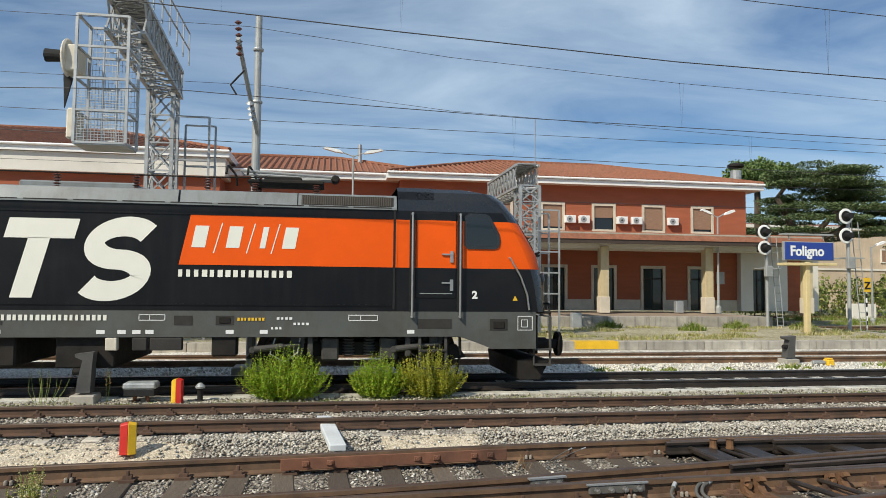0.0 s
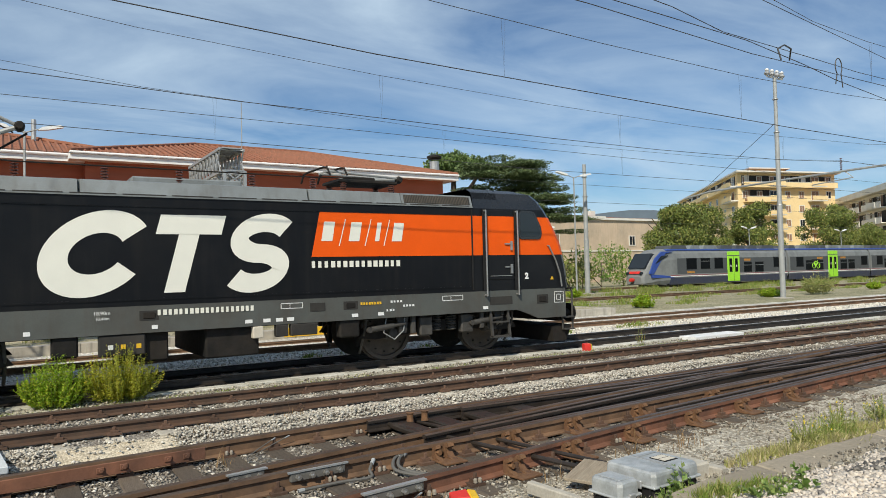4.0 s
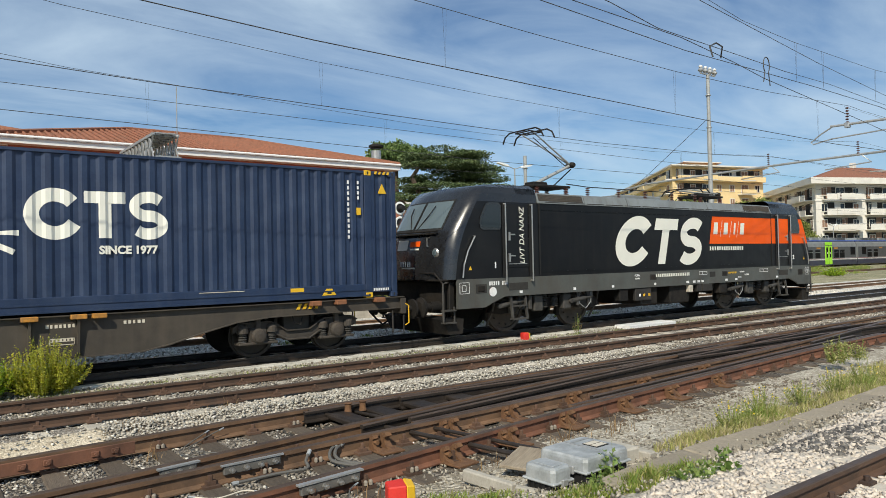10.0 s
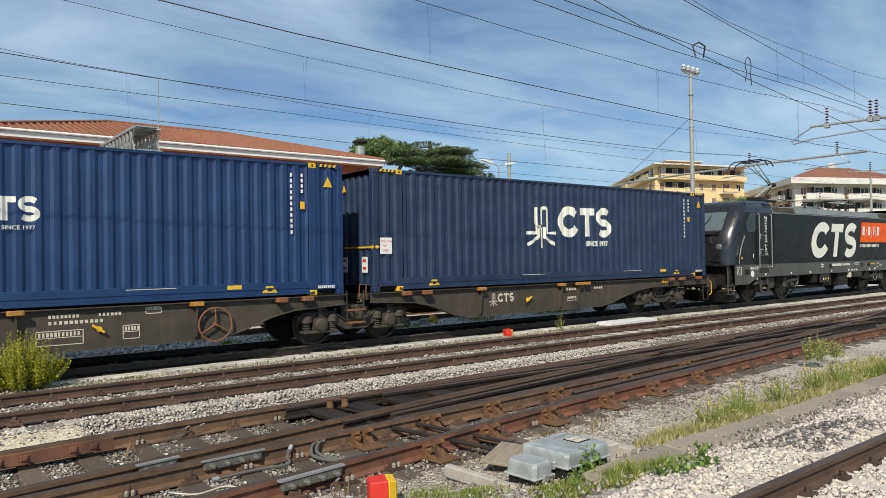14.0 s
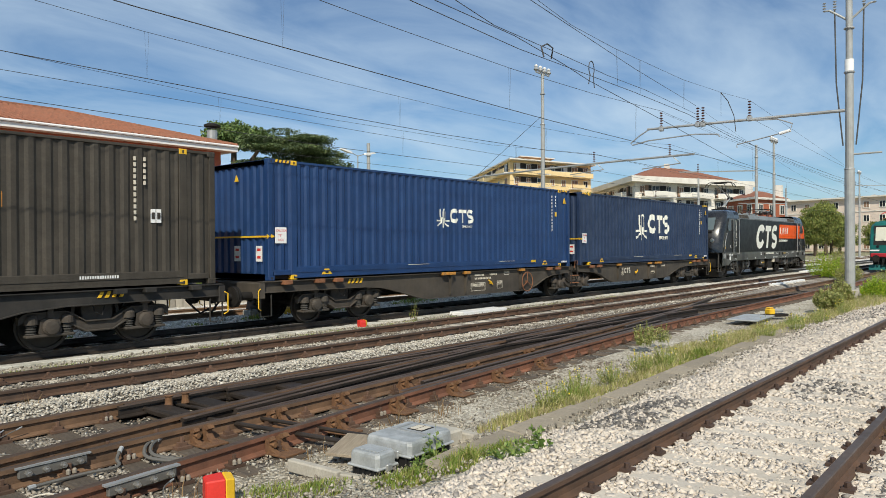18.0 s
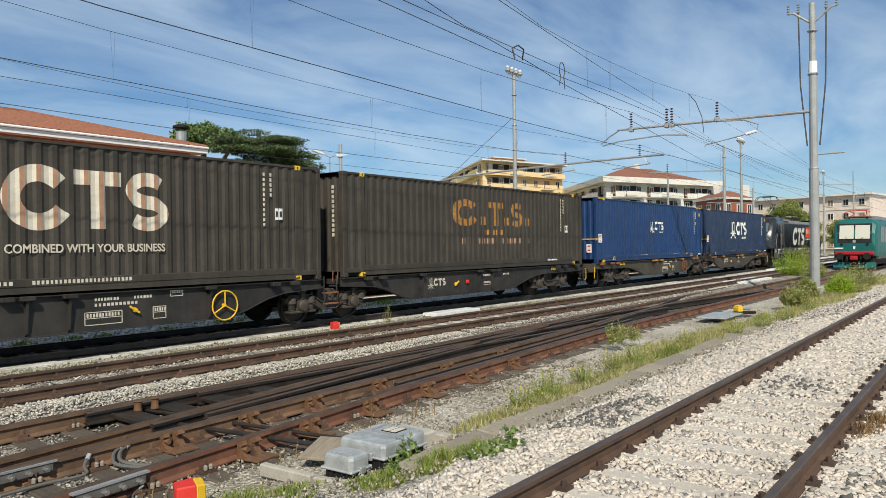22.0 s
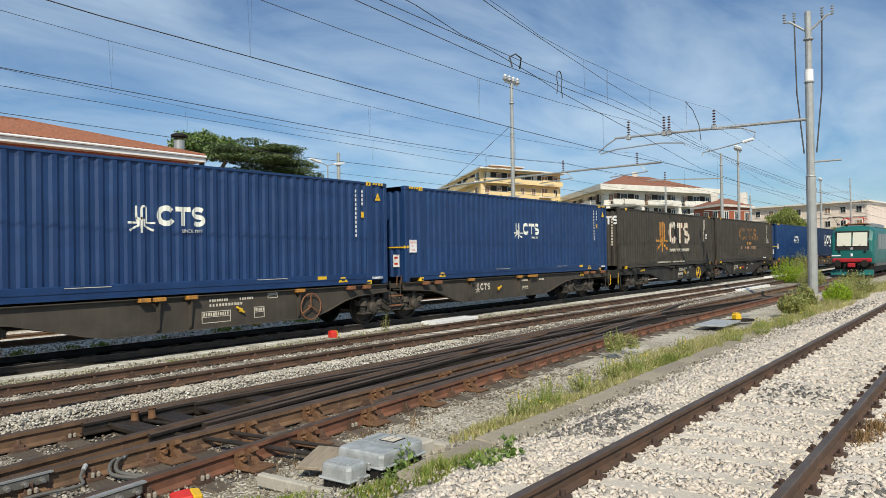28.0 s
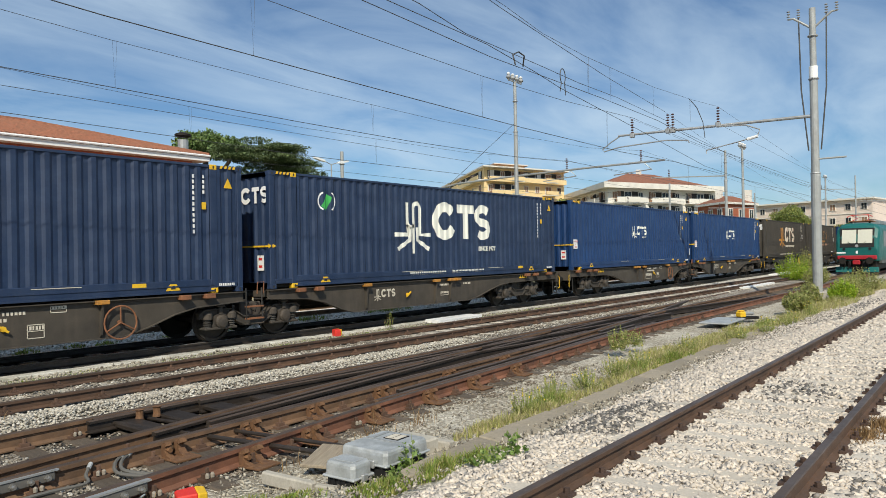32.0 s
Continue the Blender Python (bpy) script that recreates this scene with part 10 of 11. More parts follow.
# grass strip beside the slab path and patches round the boxes
rs_ = random.Random(17)
grass("dry yellow-green grass along the slab path", [(x + rs_.uniform(-0.3, 0.3), float(np.interp(x, PATH_X, PATH_Y)) + rs_.uniform(0.45, 0.75 + 0.09 * min(8, x - 7)), rs_.uniform(0.3, 0.65), rs_.uniform(0.2, 0.4), rs_.randint(260, 700), rs_.uniform(0.1, 0.26)) for x in [7.3 + 0.24 * i for i in range(56)]] +
      [(15 + 1.3 * i, 5.3 + rs_.uniform(-0.4, 0.5), 1.0, 0.45, 1200, rs_.uniform(0.2, 0.36)) for i in range(9)] + [(27 + 2.6 * i, 5.0 + rs_.uniform(-0.3, 0.5), 1.9, 0.8, 2400, rs_.uniform(0.35, 0.55)) for i in range(11)], M_GRASS, 5)
grass("fresh green grass round the metal boxes", [(4.75, 4.35, 0.4, 0.3, 1300, 0.14), (5.35, 4.2, 0.5, 0.3, 1600, 0.2), (4.2, 5.0, 0.35, 0.35, 700, 0.12), (4.0, 5.5, 0.3, 0.3, 300, 0.12), (8.9, 5.1, 0.4, 0.25, 700, 0.3), (5.9, 4.15, 0.4, 0.22, 500, 0.16), (12.3, 5.2, 0.5, 0.3, 700, 0.34), (13.8, 5.1, 0.6, 0.35, 900, 0.34), (21.8, 5.4, 0.8, 0.4, 600, 0.35)], M_GRASS_G, 6)
grass("thin dry grass on the bare strip beside the train", [(-5.5 + 0.9 * i, 13.25 + 0.12 * math.sin(i * 2.1), 0.6, 0.26, 260, 0.06) for i in range(36)], M_GRASS_G, 7)
grass("dead straw clump beside the near rail", [(7.95, 1.02, 0.3, 0.16, 900, 0.16), (8.45, 0.95, 0.35, 0.18, 800, 0.18), (9.0, 0.85, 0.3, 0.2, 400, 0.14), (9.55, 0.5, 0.4, 0.25, 400, 0.16)], M_STRAW, 8)
grass("dry twigs and straw between the rails", [(2.2, 9.0, 0.2, 0.12, 26, 0.4), (5.2, 6.15, 0.4, 0.15, 40, 0.3), (-3.0, 7.9, 0.3, 0.2, 60, 0.35), (0.2, 7.2, 0.2, 0.1, 40, 0.25), (6.6, 6.3, 0.3, 0.2, 40, 0.35), (2.4, 10.2, 0.3, 0.2, 20, 0.25), (3.6, 10.35, 0.3, 0.1, 20, 0.3), (3.4, 5.9, 0.3, 0.2, 30, 0.35), (7.4, 6.2, 0.3, 0.15, 30, 0.4), (-5.5, 7.6, 0.6, 0.4, 60, 0.35)], M_STRAW, 9, 0.004)
grass("weeds between the far tracks", [(6.6, 17.0, 0.3, 0.15, 120, 0.18), (7.7, 17.1, 0.25, 0.15, 100, 0.16), (8.4, 17.0, 0.25, 0.15, 100, 0.18), (10, 17.0, 0.2, 0.15, 80, 0.15), (12, 17.2, 0.5, 0.2, 200, 0.2), (15, 17.3, 0.8, 0.3, 200, 0.25), (19, 17.5, 1.2, 0.3, 300, 0.25)] +
      [(8 + 2.2 * i, 26 + 1.5 * math.sin(i * 1.7), 1.0, 0.7, 200, 0.35) for i in range(12)] + [(30 + 2.4 * i, 37 + 1.6 * math.sin(i * 1.3), 1.6, 0.8, 420, 0.55) for i in range(28)] + [(30 + 3.1 * i, 42 + 0.8 * math.sin(i * 2.3), 1.8, 0.6, 380, 0.6) for i in range(20)] + [(24 + 3 * i, 29.4 + 0.8 * math.sin(i * 2.9), 1.6, 0.5, 260, 0.35) for i in range(16)], M_GRASS_G, 10, 0.014)
for x, y, w, h, s in ((26, 23.6, 1.3, 0.7, 31), (38.6, 25.2, 1.7, 0.6, 32), (43, 24.8, 2.6, 1.5, 33), (33, 36, 1.2, 0.6, 34), (60, 27, 2.5, 0.8, 35), (52, 26, 1.4, 0.6, 36), (70, 24, 2.4, 0.9, 37)):
    plant("bush", "green weed bush between the far tracks", x, y, level(y), w, w * 0.8, h, 90, 30, 0.13, M_OLIVE if h > 1 else M_FRESH, s, group="far bushes", category="bush")

rg_ = random.Random(12)
grass("dry grass and green tufts on the weedy platform", [(rg_.uniform(-2, 21), rg_.uniform(22.2, 29.2), rg_.uniform(0.5, 1.3), rg_.uniform(0.2, 0.5), 260, rg_.uniform(0.12, 0.3), 0.51) for _ in range(46)], M_GRASS, 14, 0.014)
grass("fresh green tufts on the weedy platform", [(x, y, 0.6, 0.3, 420, 0.5, 0.51) for x, y in ((8.2, 28.8), (11.6, 28.9), (17.4, 28.6), (20.2, 28.0), (5.0, 28.9), (14.5, 27.0))], M_GRASS_G, 15, 0.016)
# single weeds
plant("tall_weed", "tall leafy weed beside the rusty rail", 14.6, 6.55, 0.0, 0.9, 0.6, 0.62, 36, 20, 0.07, M_OLIVE, 41, group="tall weeds")
plant("tall_weed", "tall leafy weed beside the rusty rail", 15.3, 6.5, 0.0, 0.6, 0.5, 0.45, 24, 20, 0.055, M_OLIVE, 42, group="tall weeds")
for x, y, h, s in ((8.3, 5.35, 0.5, 43), (9.2, 5.5, 0.55, 44), (10.4, 5.55, 0.45, 45), (11.6, 5.6, 0.55, 46), (12.9, 5.7, 0.5, 47), (15.2, 5.6, 0.5, 48), (17.4, 5.2, 0.7, 49), (19.2, 5.0, 0.8, 50), (21.2, 4.9, 0.8, 51), (24.5, 5.0, 0.75, 52)):
    plant("flowering_weed", "thin flowering weed with small yellow heads", x, y - 0.3, 0.0, 0.7, 0.55, h * 0.75, 46, 18, 0.036, M_OLIVE, s, flowers=26, group="flowering weeds")
plant("leafy_plant", "leafy green plant growing through white ballast", 5.45, 3.72, 0.2, 0.6, 0.45, 0.22, 22, 9, 0.06, M_BROAD, 61, wide=0.42, group="leafy plants")
plant("leafy_plant", "single leafy green shoot at the slab path", 5.75, 3.6, 0.22, 0.2, 0.2, 0.34, 7, 9, 0.075, M_BROAD, 62, wide=0.42, group="leafy plants")
plant("leafy_plant", "young leafy weed in front of the metal box", 5.42, 4.62, 0.0, 0.35, 0.28, 0.42, 12, 12, 0.07, M_BROAD, 63, wide=0.4, group="leafy plants")
plant("leafy_plant", "low green weeds at the metal box", 4.95, 4.35, 0.05, 0.5, 0.35, 0.2, 30, 14, 0.045, M_BROAD, 64, wide=0.4, group="leafy plants")
plant("dry_weed", "bare dry weed with thin twigs beside the stump", -5.15, 13.45, 0.1, 1.3, 0.5, 0.85, 10, 10, 0.03, M_STRAW, 65, bare=0.4, stem_r=0.006, group="dry weeds")
plant("dry_weed", "slender dry weed beside the stump", -4.1, 13.5, 0.1, 0.12, 0.12, 0.75, 3, 26, 0.05, M_STRAW, 66, bare=0.5, group="dry weeds")
plant("dry_weed", "dry yellow weed beside the rail", -3.15, 7.75, -0.02, 0.5, 0.4, 0.42, 40, 18, 0.04, M_GRASS, 67, group="dry weeds")
plant("dry_weed", "dry weed beside the red marker", 14.5, 13.35, 0.1, 0.5, 0.3, 0.6, 12, 16, 0.04, M_STRAW, 68, group="dry weeds")
# bushes round the big mast
for x, y, w, h, m, s in ((28.6, 5.6, 1.3, 0.95, M_OLIVE, 71), (31.2, 4.9, 1.6, 0.95, M_FRESH, 72), (33.4, 5.0, 2.2, 1.0, M_OLIVE, 73), (49.5, 10.6, 3.4, 1.9, M_FRESH, 74), (46.0, 8.6, 2.2, 1.3, M_OLIVE, 75), (39, 5.4, 3, 1.2, M_OLIVE, 76), (55, 10.9, 1.8, 2.2, M_OLIVE, 77), (26.3, 5.5, 1.4, 0.8, M_OLIVE, 78)):
    plant("bush", "green weed bush round the foot of the mast", x, y, 0.0, w, w * 0.7, h, 150, 34, 0.1, m, s, group="mast bushes", category="bush")


# ---- boxes, markers and fittings among the rails ----
M_LID = mat("weathered_galvanised_lid", (0.44, 0.46, 0.465), 0.5, metal=0.25, var=0.18, scale=4, dirt=(0.22, 0.23, 0.22), dscale=6, damt=0.6, stain=(0.48, 0.48, 0.46, 0.35), bump=0.002)
M_CASTING = mat("orange_rusty_casting", (0.16, 0.08, 0.035), 0.85, var=0.35, scale=14, dirt=(0.08, 0.04, 0.025), dscale=10, damt=0.7, bump=0.006, bscale=30)
M_CABLE = mat("grey_cable", (0.11, 0.105, 0.095), 0.7, var=0.15)
M_BOARD = mat("bleached_board", (0.36, 0.3, 0.22), 0.95, var=0.25, scale=4, stretch=(1, 10, 10), dirt=(0.2, 0.15, 0.1), damt=0.5, bump=0.006)


def point_box(label, x, y, z, L, W, H, lid, rz, split):
    """A cast black base under a smooth pressed cover with a rolled rim."""
    T = thing("point_machine", label, "trackside box", (x, y, z), rz, group="point machine boxes")
    part("base", bx(-L / 2 + 0.02, L / 2 - 0.02, -W / 2 + 0.02, W / 2 - 0.02, 0, H - lid, 0.012), M_RUBBER, T, "black cast base")
    bm = B()
    c = 0.035
    rings = []
    for k, (d, h) in enumerate(((0.0, H - lid), (0.002, H - lid * 0.3), (0.008, H - lid * 0.12), (0.024, H))):
        a, b = L / 2 - d, W / 2 - d
        rings.append([bm.verts.new((u, v, h)) for u, v in ((a - c, -b), (a, -b + c), (a, b - c), (a - c, b), (-a + c, b), (-a, b - c), (-a, -b + c), (-a + c, -b))])
    for p, q in zip(rings, rings[1:]):
        for k in range(8):
            bm.faces.new((p[k], p[(k + 1) % 8], q[(k + 1) % 8], q[k]))
    bm.faces.new(rings[-1])
    bm.faces.new(rings[0][::-1])
    cov = part("cover", bm, M_LID, T, "dull galvanised cover")
    part("rim", bx(-L / 2 - 0.014, L / 2 + 0.014, -W / 2 - 0.014, W / 2 + 0.014, H - lid - 0.012, H - lid + 0.014, 0.01), M_LID, T)
    if split:
        part("cover_seam", bx(-0.01, 0.012, -W / 2 + 0.05, W / 2 - 0.05, H, H + 0.008), M_GALV, cov)
        part("label_plate", bx(0.06, 0.26, -0.12, 0.08, H, H + 0.006, 0.002), M_RUBBER, cov)
        for v in (-0.1, -0.01):
            part("label_field", bx(0.075, 0.245, v, v + 0.075, H + 0.006, H + 0.009), M_IVORY, cov)
        part("lid_bar", bx(0.0, 0.3, 0.17, 0.2, H, H + 0.012, 0.004), M_GALV, cov)
        for v in (-0.13, 0.13):
            part("latch", bx(-L / 2 - 0.03, -L / 2, v - 0.035, v + 0.035, H - lid - 0.03, H - lid + 0.05, 0.008), M_GALV, T)
    else:
        part("panel", bx(-L / 2 + 0.06, L / 2 - 0.06, -W / 2 + 0.06, W / 2 - 0.06, H, H + 0.008, 0.003), M_LID, cov)
        part("latch", bx(-0.04, 0.04, -W / 2 - 0.035, -W / 2 - 0.002, H - lid - 0.03, H - lid + 0.035, 0.008), M_GALV, T)
    for k in range(5):
        v = -W / 2 + 0.06 + (W - 0.12) * k / 4
        part("rib", bx(-L / 2 + 0.005, -L / 2 + 0.02, v - 0.01, v + 0.01, 0.02, H - lid - 0.01), M_RUBBER, T)
    return T


point_box("large galvanised point machine box in a concrete surround", 5.4, 4.97, -0.05, 0.7, 0.6, 0.33, 0.14, 0.06, True)
point_box("small silver-lidded box on a black base", 4.84, 4.93, -0.05, 0.28, 0.38, 0.28, 0.145, 0.06, False)
cs_ = thing("concrete_surround", "low broken concrete surround of the point boxes", "kerb", (0, 0, 0))
for a, b, w, h in (((4.55, 5.85), (4.6, 5.15), 0.045, 0.03), ((4.58, 5.1), (4.72, 4.6), 0.04, 0.03), ((4.74, 4.56), (6.3, 4.62), 0.04, 0.06), ((6.25, 5.4), (6.3, 4.8), 0.06, 0.1)):
    d = Vector((b[0] - a[0], b[1] - a[1]))
    s = part("kerb_stone", bx(0, d.length, -w, w, -0.1, h, 0.015), M_CONC, cs_)
    s.location, s.rotation_euler = (a[0], a[1], 0), (0, 0, math.atan2(d.y, d.x))
tagged(part("concrete_block", bx(5.9, 6.2, 4.9, 5.4, -0.1, 0.16, 0.02), M_CONC), "stained concrete block behind the point box", "block")
wb = part("wooden_board", bx(-0.35, 0.35, -0.17, 0.17, 0, 0.035, 0.006), M_BOARD)
wb.location, wb.rotation_euler = (5.3, 5.75, 0.0), (0.04, -0.04, 0.5)
tagged(wb, "bleached wooden board beside the point box", "board")


def marker(x, y, z, w, h, rz, label, flip=False, plain=False, share_=0.62):
    """A fouling mark: a folded post, one half red, one half yellow, with a sloping top."""
    T = thing("track_marker", label, "marker", (x, y, z), rz, group="red and yellow markers")
    for s, m in ((-1, M_YELLOW if flip else M_RED), (1, M_RED if flip or plain else M_YELLOW)):
        bm = B()
        a, c = w * (0.62 if s < 0 else share_), w * 0.9
        lo = [bm.verts.new(p) for p in ((0, -c * 0.5, 0), (s * a, -c * 0.3, 0), (s * a, c * 0.5, 0), (0, c * 0.5, 0))]
        hi = [bm.verts.new(p) for p in ((0, -c * 0.42, h), (s * a, -c * 0.24, h * 0.93), (s * a, c * 0.5, h * 0.97), (0, c * 0.5, h * 1.03))]
        for i in range(4):
            bm.faces.new((lo[i], lo[(i + 1) % 4], hi[(i + 1) % 4], hi[i]))
        bm.faces.new(hi)
        bm.faces.new(lo[::-1])
        bmesh.ops.recalc_face_normals(bm, faces=bm.faces)
        bmesh.ops.bevel(bm, geom=list(bm.edges), offset=w * 0.04, segments=1, affect="EDGES")
        part("painted_face", bm, m, T, "red half" if m is M_RED else "yellow half")


marker(3.58, 5.52, -0.1, 0.27, 0.26, -0.4, "red and yellow track marker in the weeds", share_=0.32)
marker(-2.79, 9.88, 0.0, 0.16, 0.4, 0.2, "red and yellow track marker on pale sand")
marker(-2.87, 13.3, 0.05, 0.15, 0.48, -0.2, "orange and red track marker beside the siding", True)
marker(12.75, 13.5, 0.08, 0.24, 0.2, -0.2, "small red and yellow track marker beside the siding", share_=0.25)

# squat disc-signal posts
for x, y, z, h, lb in ((-4.47, 13.55, 0.08, 0.92, "dark grey dwarf signal post on a concrete block"), (12.35, 17.9, 0.15, 0.8, "weathered dwarf signal beside the platform track")):
    T = thing("dwarf_signal", lb, "signal", (x, y, z), group="dwarf signals")
    part("foot", bx(-0.21, 0.21, -0.2, 0.2, 0, 0.17, 0.02), M_CONC, T)
    bm = prism(B(), [(-0.13, 0.2), (0.11, 0.2), (0.13, 0.75 * h), (0.15, h), (-0.16, h * 0.96), (-0.15, h * 0.9), (-0.03, h * 0.84), (-0.1, 0.5 * h)], "y", -0.13, 0.13)
    part("case", bm, mat("sooty_grey_case", (0.07, 0.068, 0.065), 0.7, var=0.2, dirt=(0.12, 0.11, 0.1), damt=0.4), T)
    part("lamp_hood", rod(B(), (-0.2, -0.05, h * 0.62), (-0.06, -0.05, h * 0.62), 0.06, n=12), M_UNDER, T)
T = thing("cable_box", "white-topped black cable box on the bare strip", "trackside box", (-3.52, 13.5, 0.1))
part("body", bx(-0.26, 0.26, -0.16, 0.16, 0.12, 0.24, 0.01), M_RUBBER, T)
part("cover", bx(-0.28, 0.28, -0.18, 0.18, 0.24, 0.36, 0.03), M_LID, T, "pale ribbed cover")
for s in (-1, 1):
    part("foot", rod(B(), (s * 0.12, 0, -0.05), (s * 0.1, 0, 0.14), 0.035), M_RUST, T)
T = thing("stub_post", "short dark post with a pale cap", "post", (-2.5, 13.45, 0.1))
part("post", turned(B(), [(0.09, 0), (0.05, 0.04), (0.05, 0.2), (0.07, 0.24)], n=12), M_UNDER, T)
part("cap", turned(B(), [(0.08, 0.24), (0.09, 0.27), (0.04, 0.33), (0.0, 0.34)], n=12), M_LID, T)
pb = part("white_beam", bx(-0.11, 0.11, -0.95, 0.95, 0, 0.09, 0.012), mat("white_washed_beam", (0.62, 0.65, 0.66), 0.8, var=0.12, scale=5, dirt=(0.4, 0.42, 0.42), damt=0.5))
pb.location, pb.rotation_euler = (-0.19, 10.33, 0.09), (0.02, 0.03, 0.1)
tagged(pb, "white-painted beam lying across the grey ballast", "beam")


def yellow_box(x, y, z, rz, label):
    T = thing("hand_lever_box", label, "trackside box", (x, y, z), rz, group="yellow boxes")
    part("case", bx(-0.11, 0.11, -0.12, 0.12, 0.02, 0.2, 0.03), M_YELLOW, T)
    part("lid", bx(-0.08, 0.08, -0.09, 0.09, 0.2, 0.24, 0.02), M_YELLOW, T)
    part("arm", bx(0.11, 0.5, -0.05, 0.05, 0.08, 0.17, 0.02), M_GALV, T)
    part("foot", bx(-0.5, 0.6, -0.14, 0.14, -0.05, 0.03), M_UNDER, T)


yellow_box(23.2, 6.45, 0.0, -0.5, "yellow hand lever box beside a flat steel panel")
yellow_box(13.35, 17.6, 0.12, math.pi, "yellow hand lever box beside the train track")
gp = part("steel_cover", bx(-0.95, 0.95, -0.42, 0.42, 0, 0.04, 0.01), M_LID)
gp.location, gp.rotation_euler = (21.85, 6.6, 0.0), (0, 0, 0.03)
tagged(gp, "flat grey steel cover plate on the ground", "cover plate")


# insulated joints with bolts, cables, and the cast brackets that hold the check rails
def insulated_joint(x, pts, n=4, L=0.66):
    y = on_line(pts, x)
    d = (on_line(pts, x + 0.5) - on_line(pts, x - 0.5))
    T = thing("insulated_joint", "bolted grey insulated rail joint with pale lining", "rail joint", (x, y, Z_PT), math.atan(d), group="insulated joints")
    part("fish_plate", bx(-L / 2, L / 2, -0.085, -0.035, -0.13, -0.03, 0.012), M_CABLE, T)
    part("lining", bx(-L / 2 - 0.03, L / 2 + 0.03, -0.095, -0.03, -0.03, -0.012), M_GALV, T)
    for i in range(n):
        a = -L / 2 + L * (i + 0.5) / n
        bm = rod(B(), (a, -0.13, -0.08), (a, -0.08, -0.08), 0.03, n=6)
        rod(bm, (a, -0.155, -0.08), (a, -0.12, -0.08), 0.016, n=8)
        part("bolt", bm, M_STEEL, T)


insulated_joint(2.9, PTS_3)
insulated_joint(3.25, PTS_4, 4, 0.7)
insulated_joint(2.2, PTS_2, 3, 0.4)


def cable(label, pts, r=0.018, m=None):
    T = thing("bond_cable", label, "cable", (0, 0, 0), group="bond cables")
    q = []
    for i in range(len(pts) - 1):
        p0, p1, p2, p3 = (Vector(pts[max(0, min(len(pts) - 1, i + k))]) for k in (-1, 0, 1, 2))
        for s in range(5):
            u = s / 5
            q.append(0.5 * ((2 * p1) + (p2 - p0) * u + (2 * p0 - 5 * p1 + 4 * p2 - p3) * u * u + (3 * p1 - p0 - 3 * p2 + p3) * u ** 3))
    q.append(Vector(pts[-1]))
    part("sheath", path_rod(B(), q, r, 7), m or M_CABLE, T)
    for a, b in ((q[0], q[1]), (q[-1], q[-2])):
        part("lug", rod(B(), a, a + (b - a).normalized() * 0.07, r * 1.35, n=8), M_LID, T)


zc = Z_PT - 0.18
cable("thick grey bond cable beside the rail joint", [(3.6, 7.52, Z_PT - 0.05), (3.5, 7.42, zc + 0.05), (3.45, 7.3, zc), (3.1, 7.33, zc), (2.6, 7.3, zc)])
cable("looped grey bond cables between the rails", [(4.0, 7.6, Z_PT - 0.06), (3.85, 7.5, zc + 0.08), (3.78, 7.3, zc + 0.02), (3.95, 7.0, zc), (4.2, 6.75, zc - 0.01)], 0.02)
cable("looped grey bond cables between the rails", [(4.08, 7.6, Z_PT - 0.06), (3.92, 7.5, zc + 0.08), (3.85, 7.3, zc + 0.03), (4.02, 7.02, zc), (4.28, 6.78, zc - 0.01)], 0.02)
cable("pale thin bond wire beside the rusty joint bar", [(3.25, 9.36, Z_PT - 0.06), (2.95, 9.3, zc + 0.03), (2.7, 9.05, zc), (2.8, 8.75, zc), (3.0, 8.55, zc)], 0.007, M_CABLE)
cable("pale thin bond wire beside the rusty joint bar", [(3.05, 9.35, Z_PT - 0.06), (2.75, 9.2, zc + 0.03), (2.55, 8.95, zc), (2.6, 8.7, zc), (2.75, 8.45, zc)], 0.007, M_CABLE)
cable("white stray wire on the timbers", [(2.1, 7.1, zc + 0.03), (2.3, 6.9, zc + 0.02), (2.6, 6.95, zc + 0.02), (2.7, 6.8, zc + 0.02)], 0.008, M_IVORY)
cable("pale stray wire beside the marker", [(3.5, 6.25, zc + 0.08), (3.35, 6.15, zc + 0.06), (3.3, 6.0, zc), (3.45, 5.9, zc)], 0.007, M_CABLE)


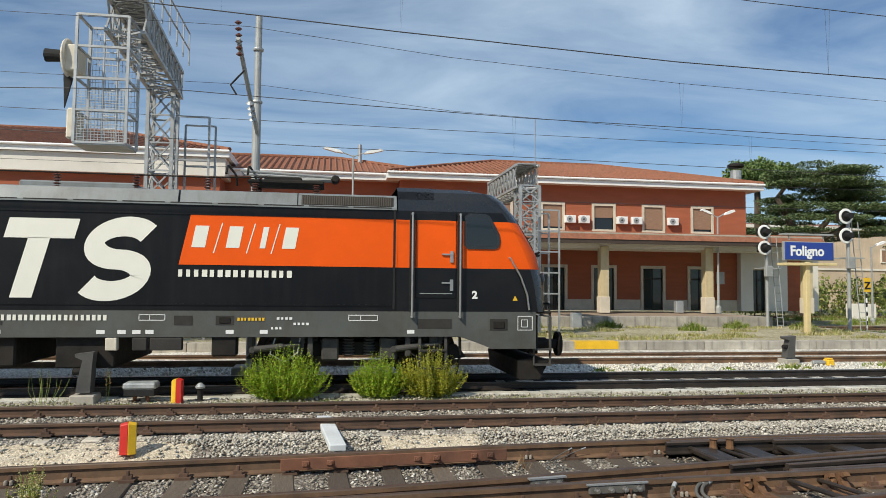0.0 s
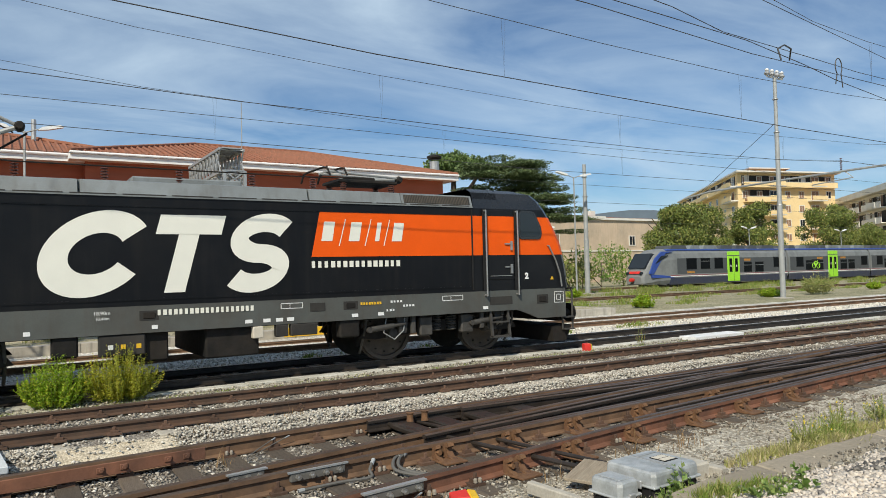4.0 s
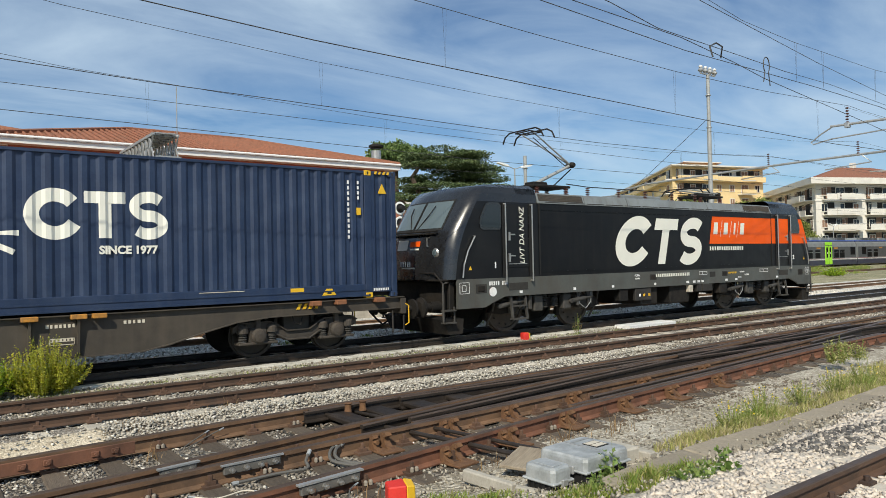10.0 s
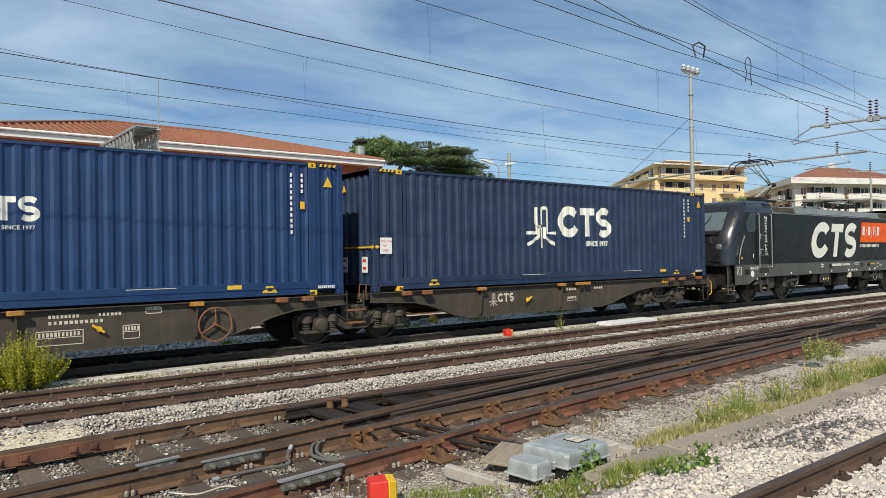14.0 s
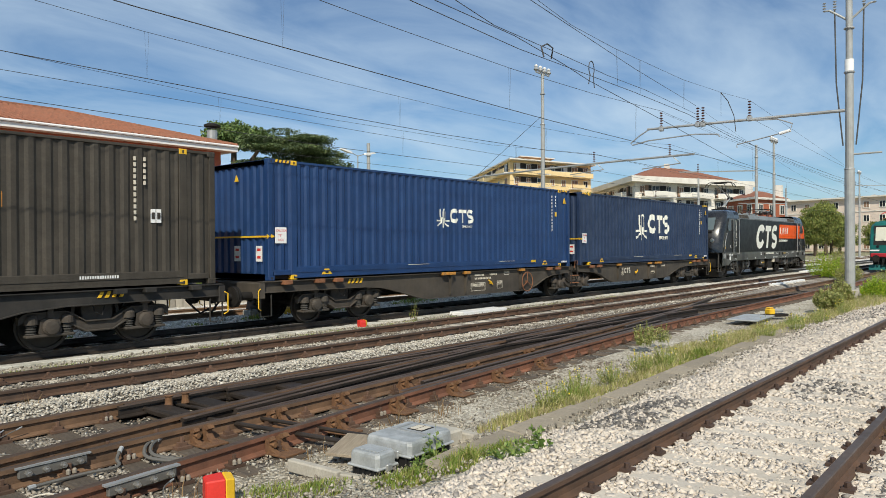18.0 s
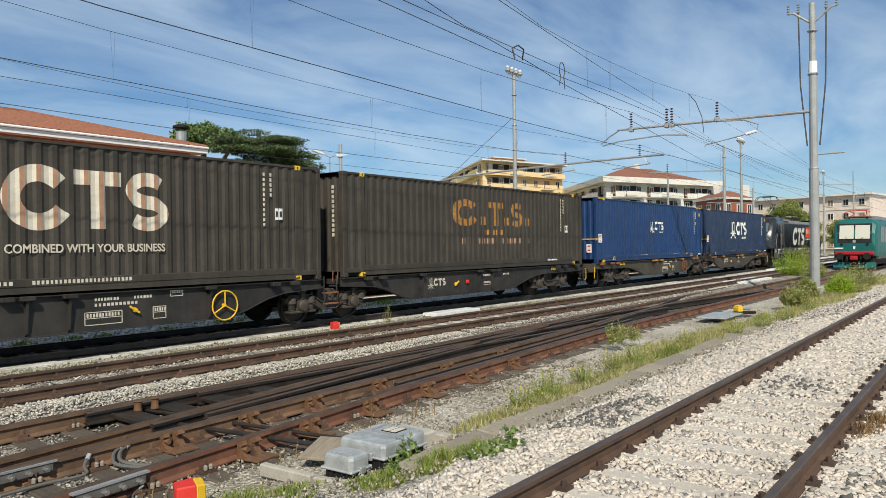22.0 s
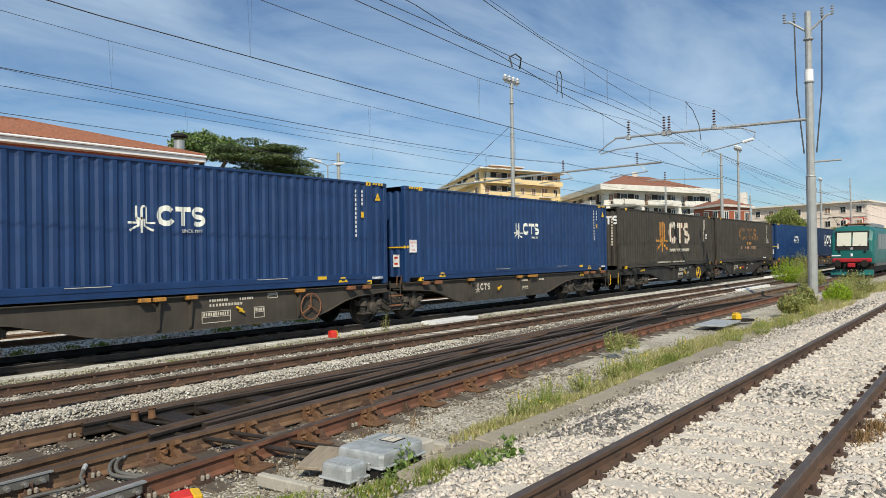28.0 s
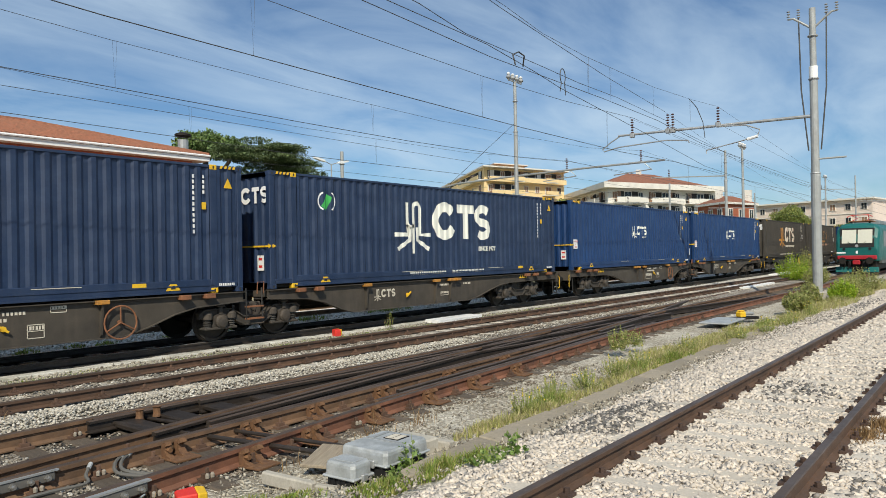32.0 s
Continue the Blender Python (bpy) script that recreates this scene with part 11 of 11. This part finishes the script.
def bracket(x, pts, near=True):
    """A curved cast check-rail bracket bolted through the rail."""
    y = on_line(pts, x)
    s = -1
    T = thing("cast_bracket", "orange-rusted cast bracket bolted to the rail", "rail bracket", (x, y, Z_PT - 0.02), math.atan(on_line(pts, x + 0.5) - on_line(pts, x - 0.5)), group="cast brackets")
    prof = [(-0.03, -0.03), (-0.08, 0.01), (-0.13, 0.02), (-0.16, -0.02), (-0.13, -0.04), (-0.1, -0.03), (-0.11, -0.09), (-0.16, -0.14), (-0.24, -0.165), (-0.31, -0.17), (-0.31, -0.19), (-0.03, -0.19)]
    part("casting", prism(B(), prof, "x", -0.045, 0.045), M_CASTING, T)
    part("casting", prism(B(), [(u * 0.8, v * 0.9 - 0.01) for u, v in prof], "x", -0.2, -0.13), M_CASTING, T)
    bm = rod(B(), (-0.16, -0.15, -0.08), (-0.16, -0.08, -0.08), 0.03, n=6)
    part("nut", bm, M_CASTING, T)
    part("slide_plate", bx(-0.22, 0.1, -0.36, -0.05, -0.188, -0.165, 0.004), M_CASTING, T)


for x, p in ((4.62, PTS_3), (5.72, PTS_3), (6.9, PTS_3), (4.95, PTS_4), (5.95, PTS_4), (7.2, PTS_4), (8.35, PTS_3), (8.6, PTS_4), (9.9, PTS_4), (10.2, PTS_3), (11.4, PTS_4), (12.2, PTS_3)):
    bracket(x, p)
# oily slide chairs and the throw rod under the point blades
T = thing("point_rodding", "greasy black throw rods under the point blades", "point rods")
for x in (4.9, 5.5, 6.2, 7.0):
    part("slide_chair", bx(x - 0.16, x + 0.16, 8.55, 9.3, -0.06, 0.02, 0.02), M_GREASE, T)
part("throw_rod", rod(B(), (4.75, 9.35, -0.0), (5.4, 5.9, 0.0), 0.03), M_GREASE, T)
part("throw_rod", rod(B(), (5.2, 9.3, -0.02), (5.75, 5.95, -0.01), 0.025), M_GREASE, T)
for x in (5.05, 5.3):
    part("clamp", turned(B(), [(0.06, 0), (0.05, 0.05), (0.05, 0.12), (0.065, 0.14), (0, 0.15)], (x, 9.22, 0.0), n=10), M_CASTING, T)


sleepers()


motions()
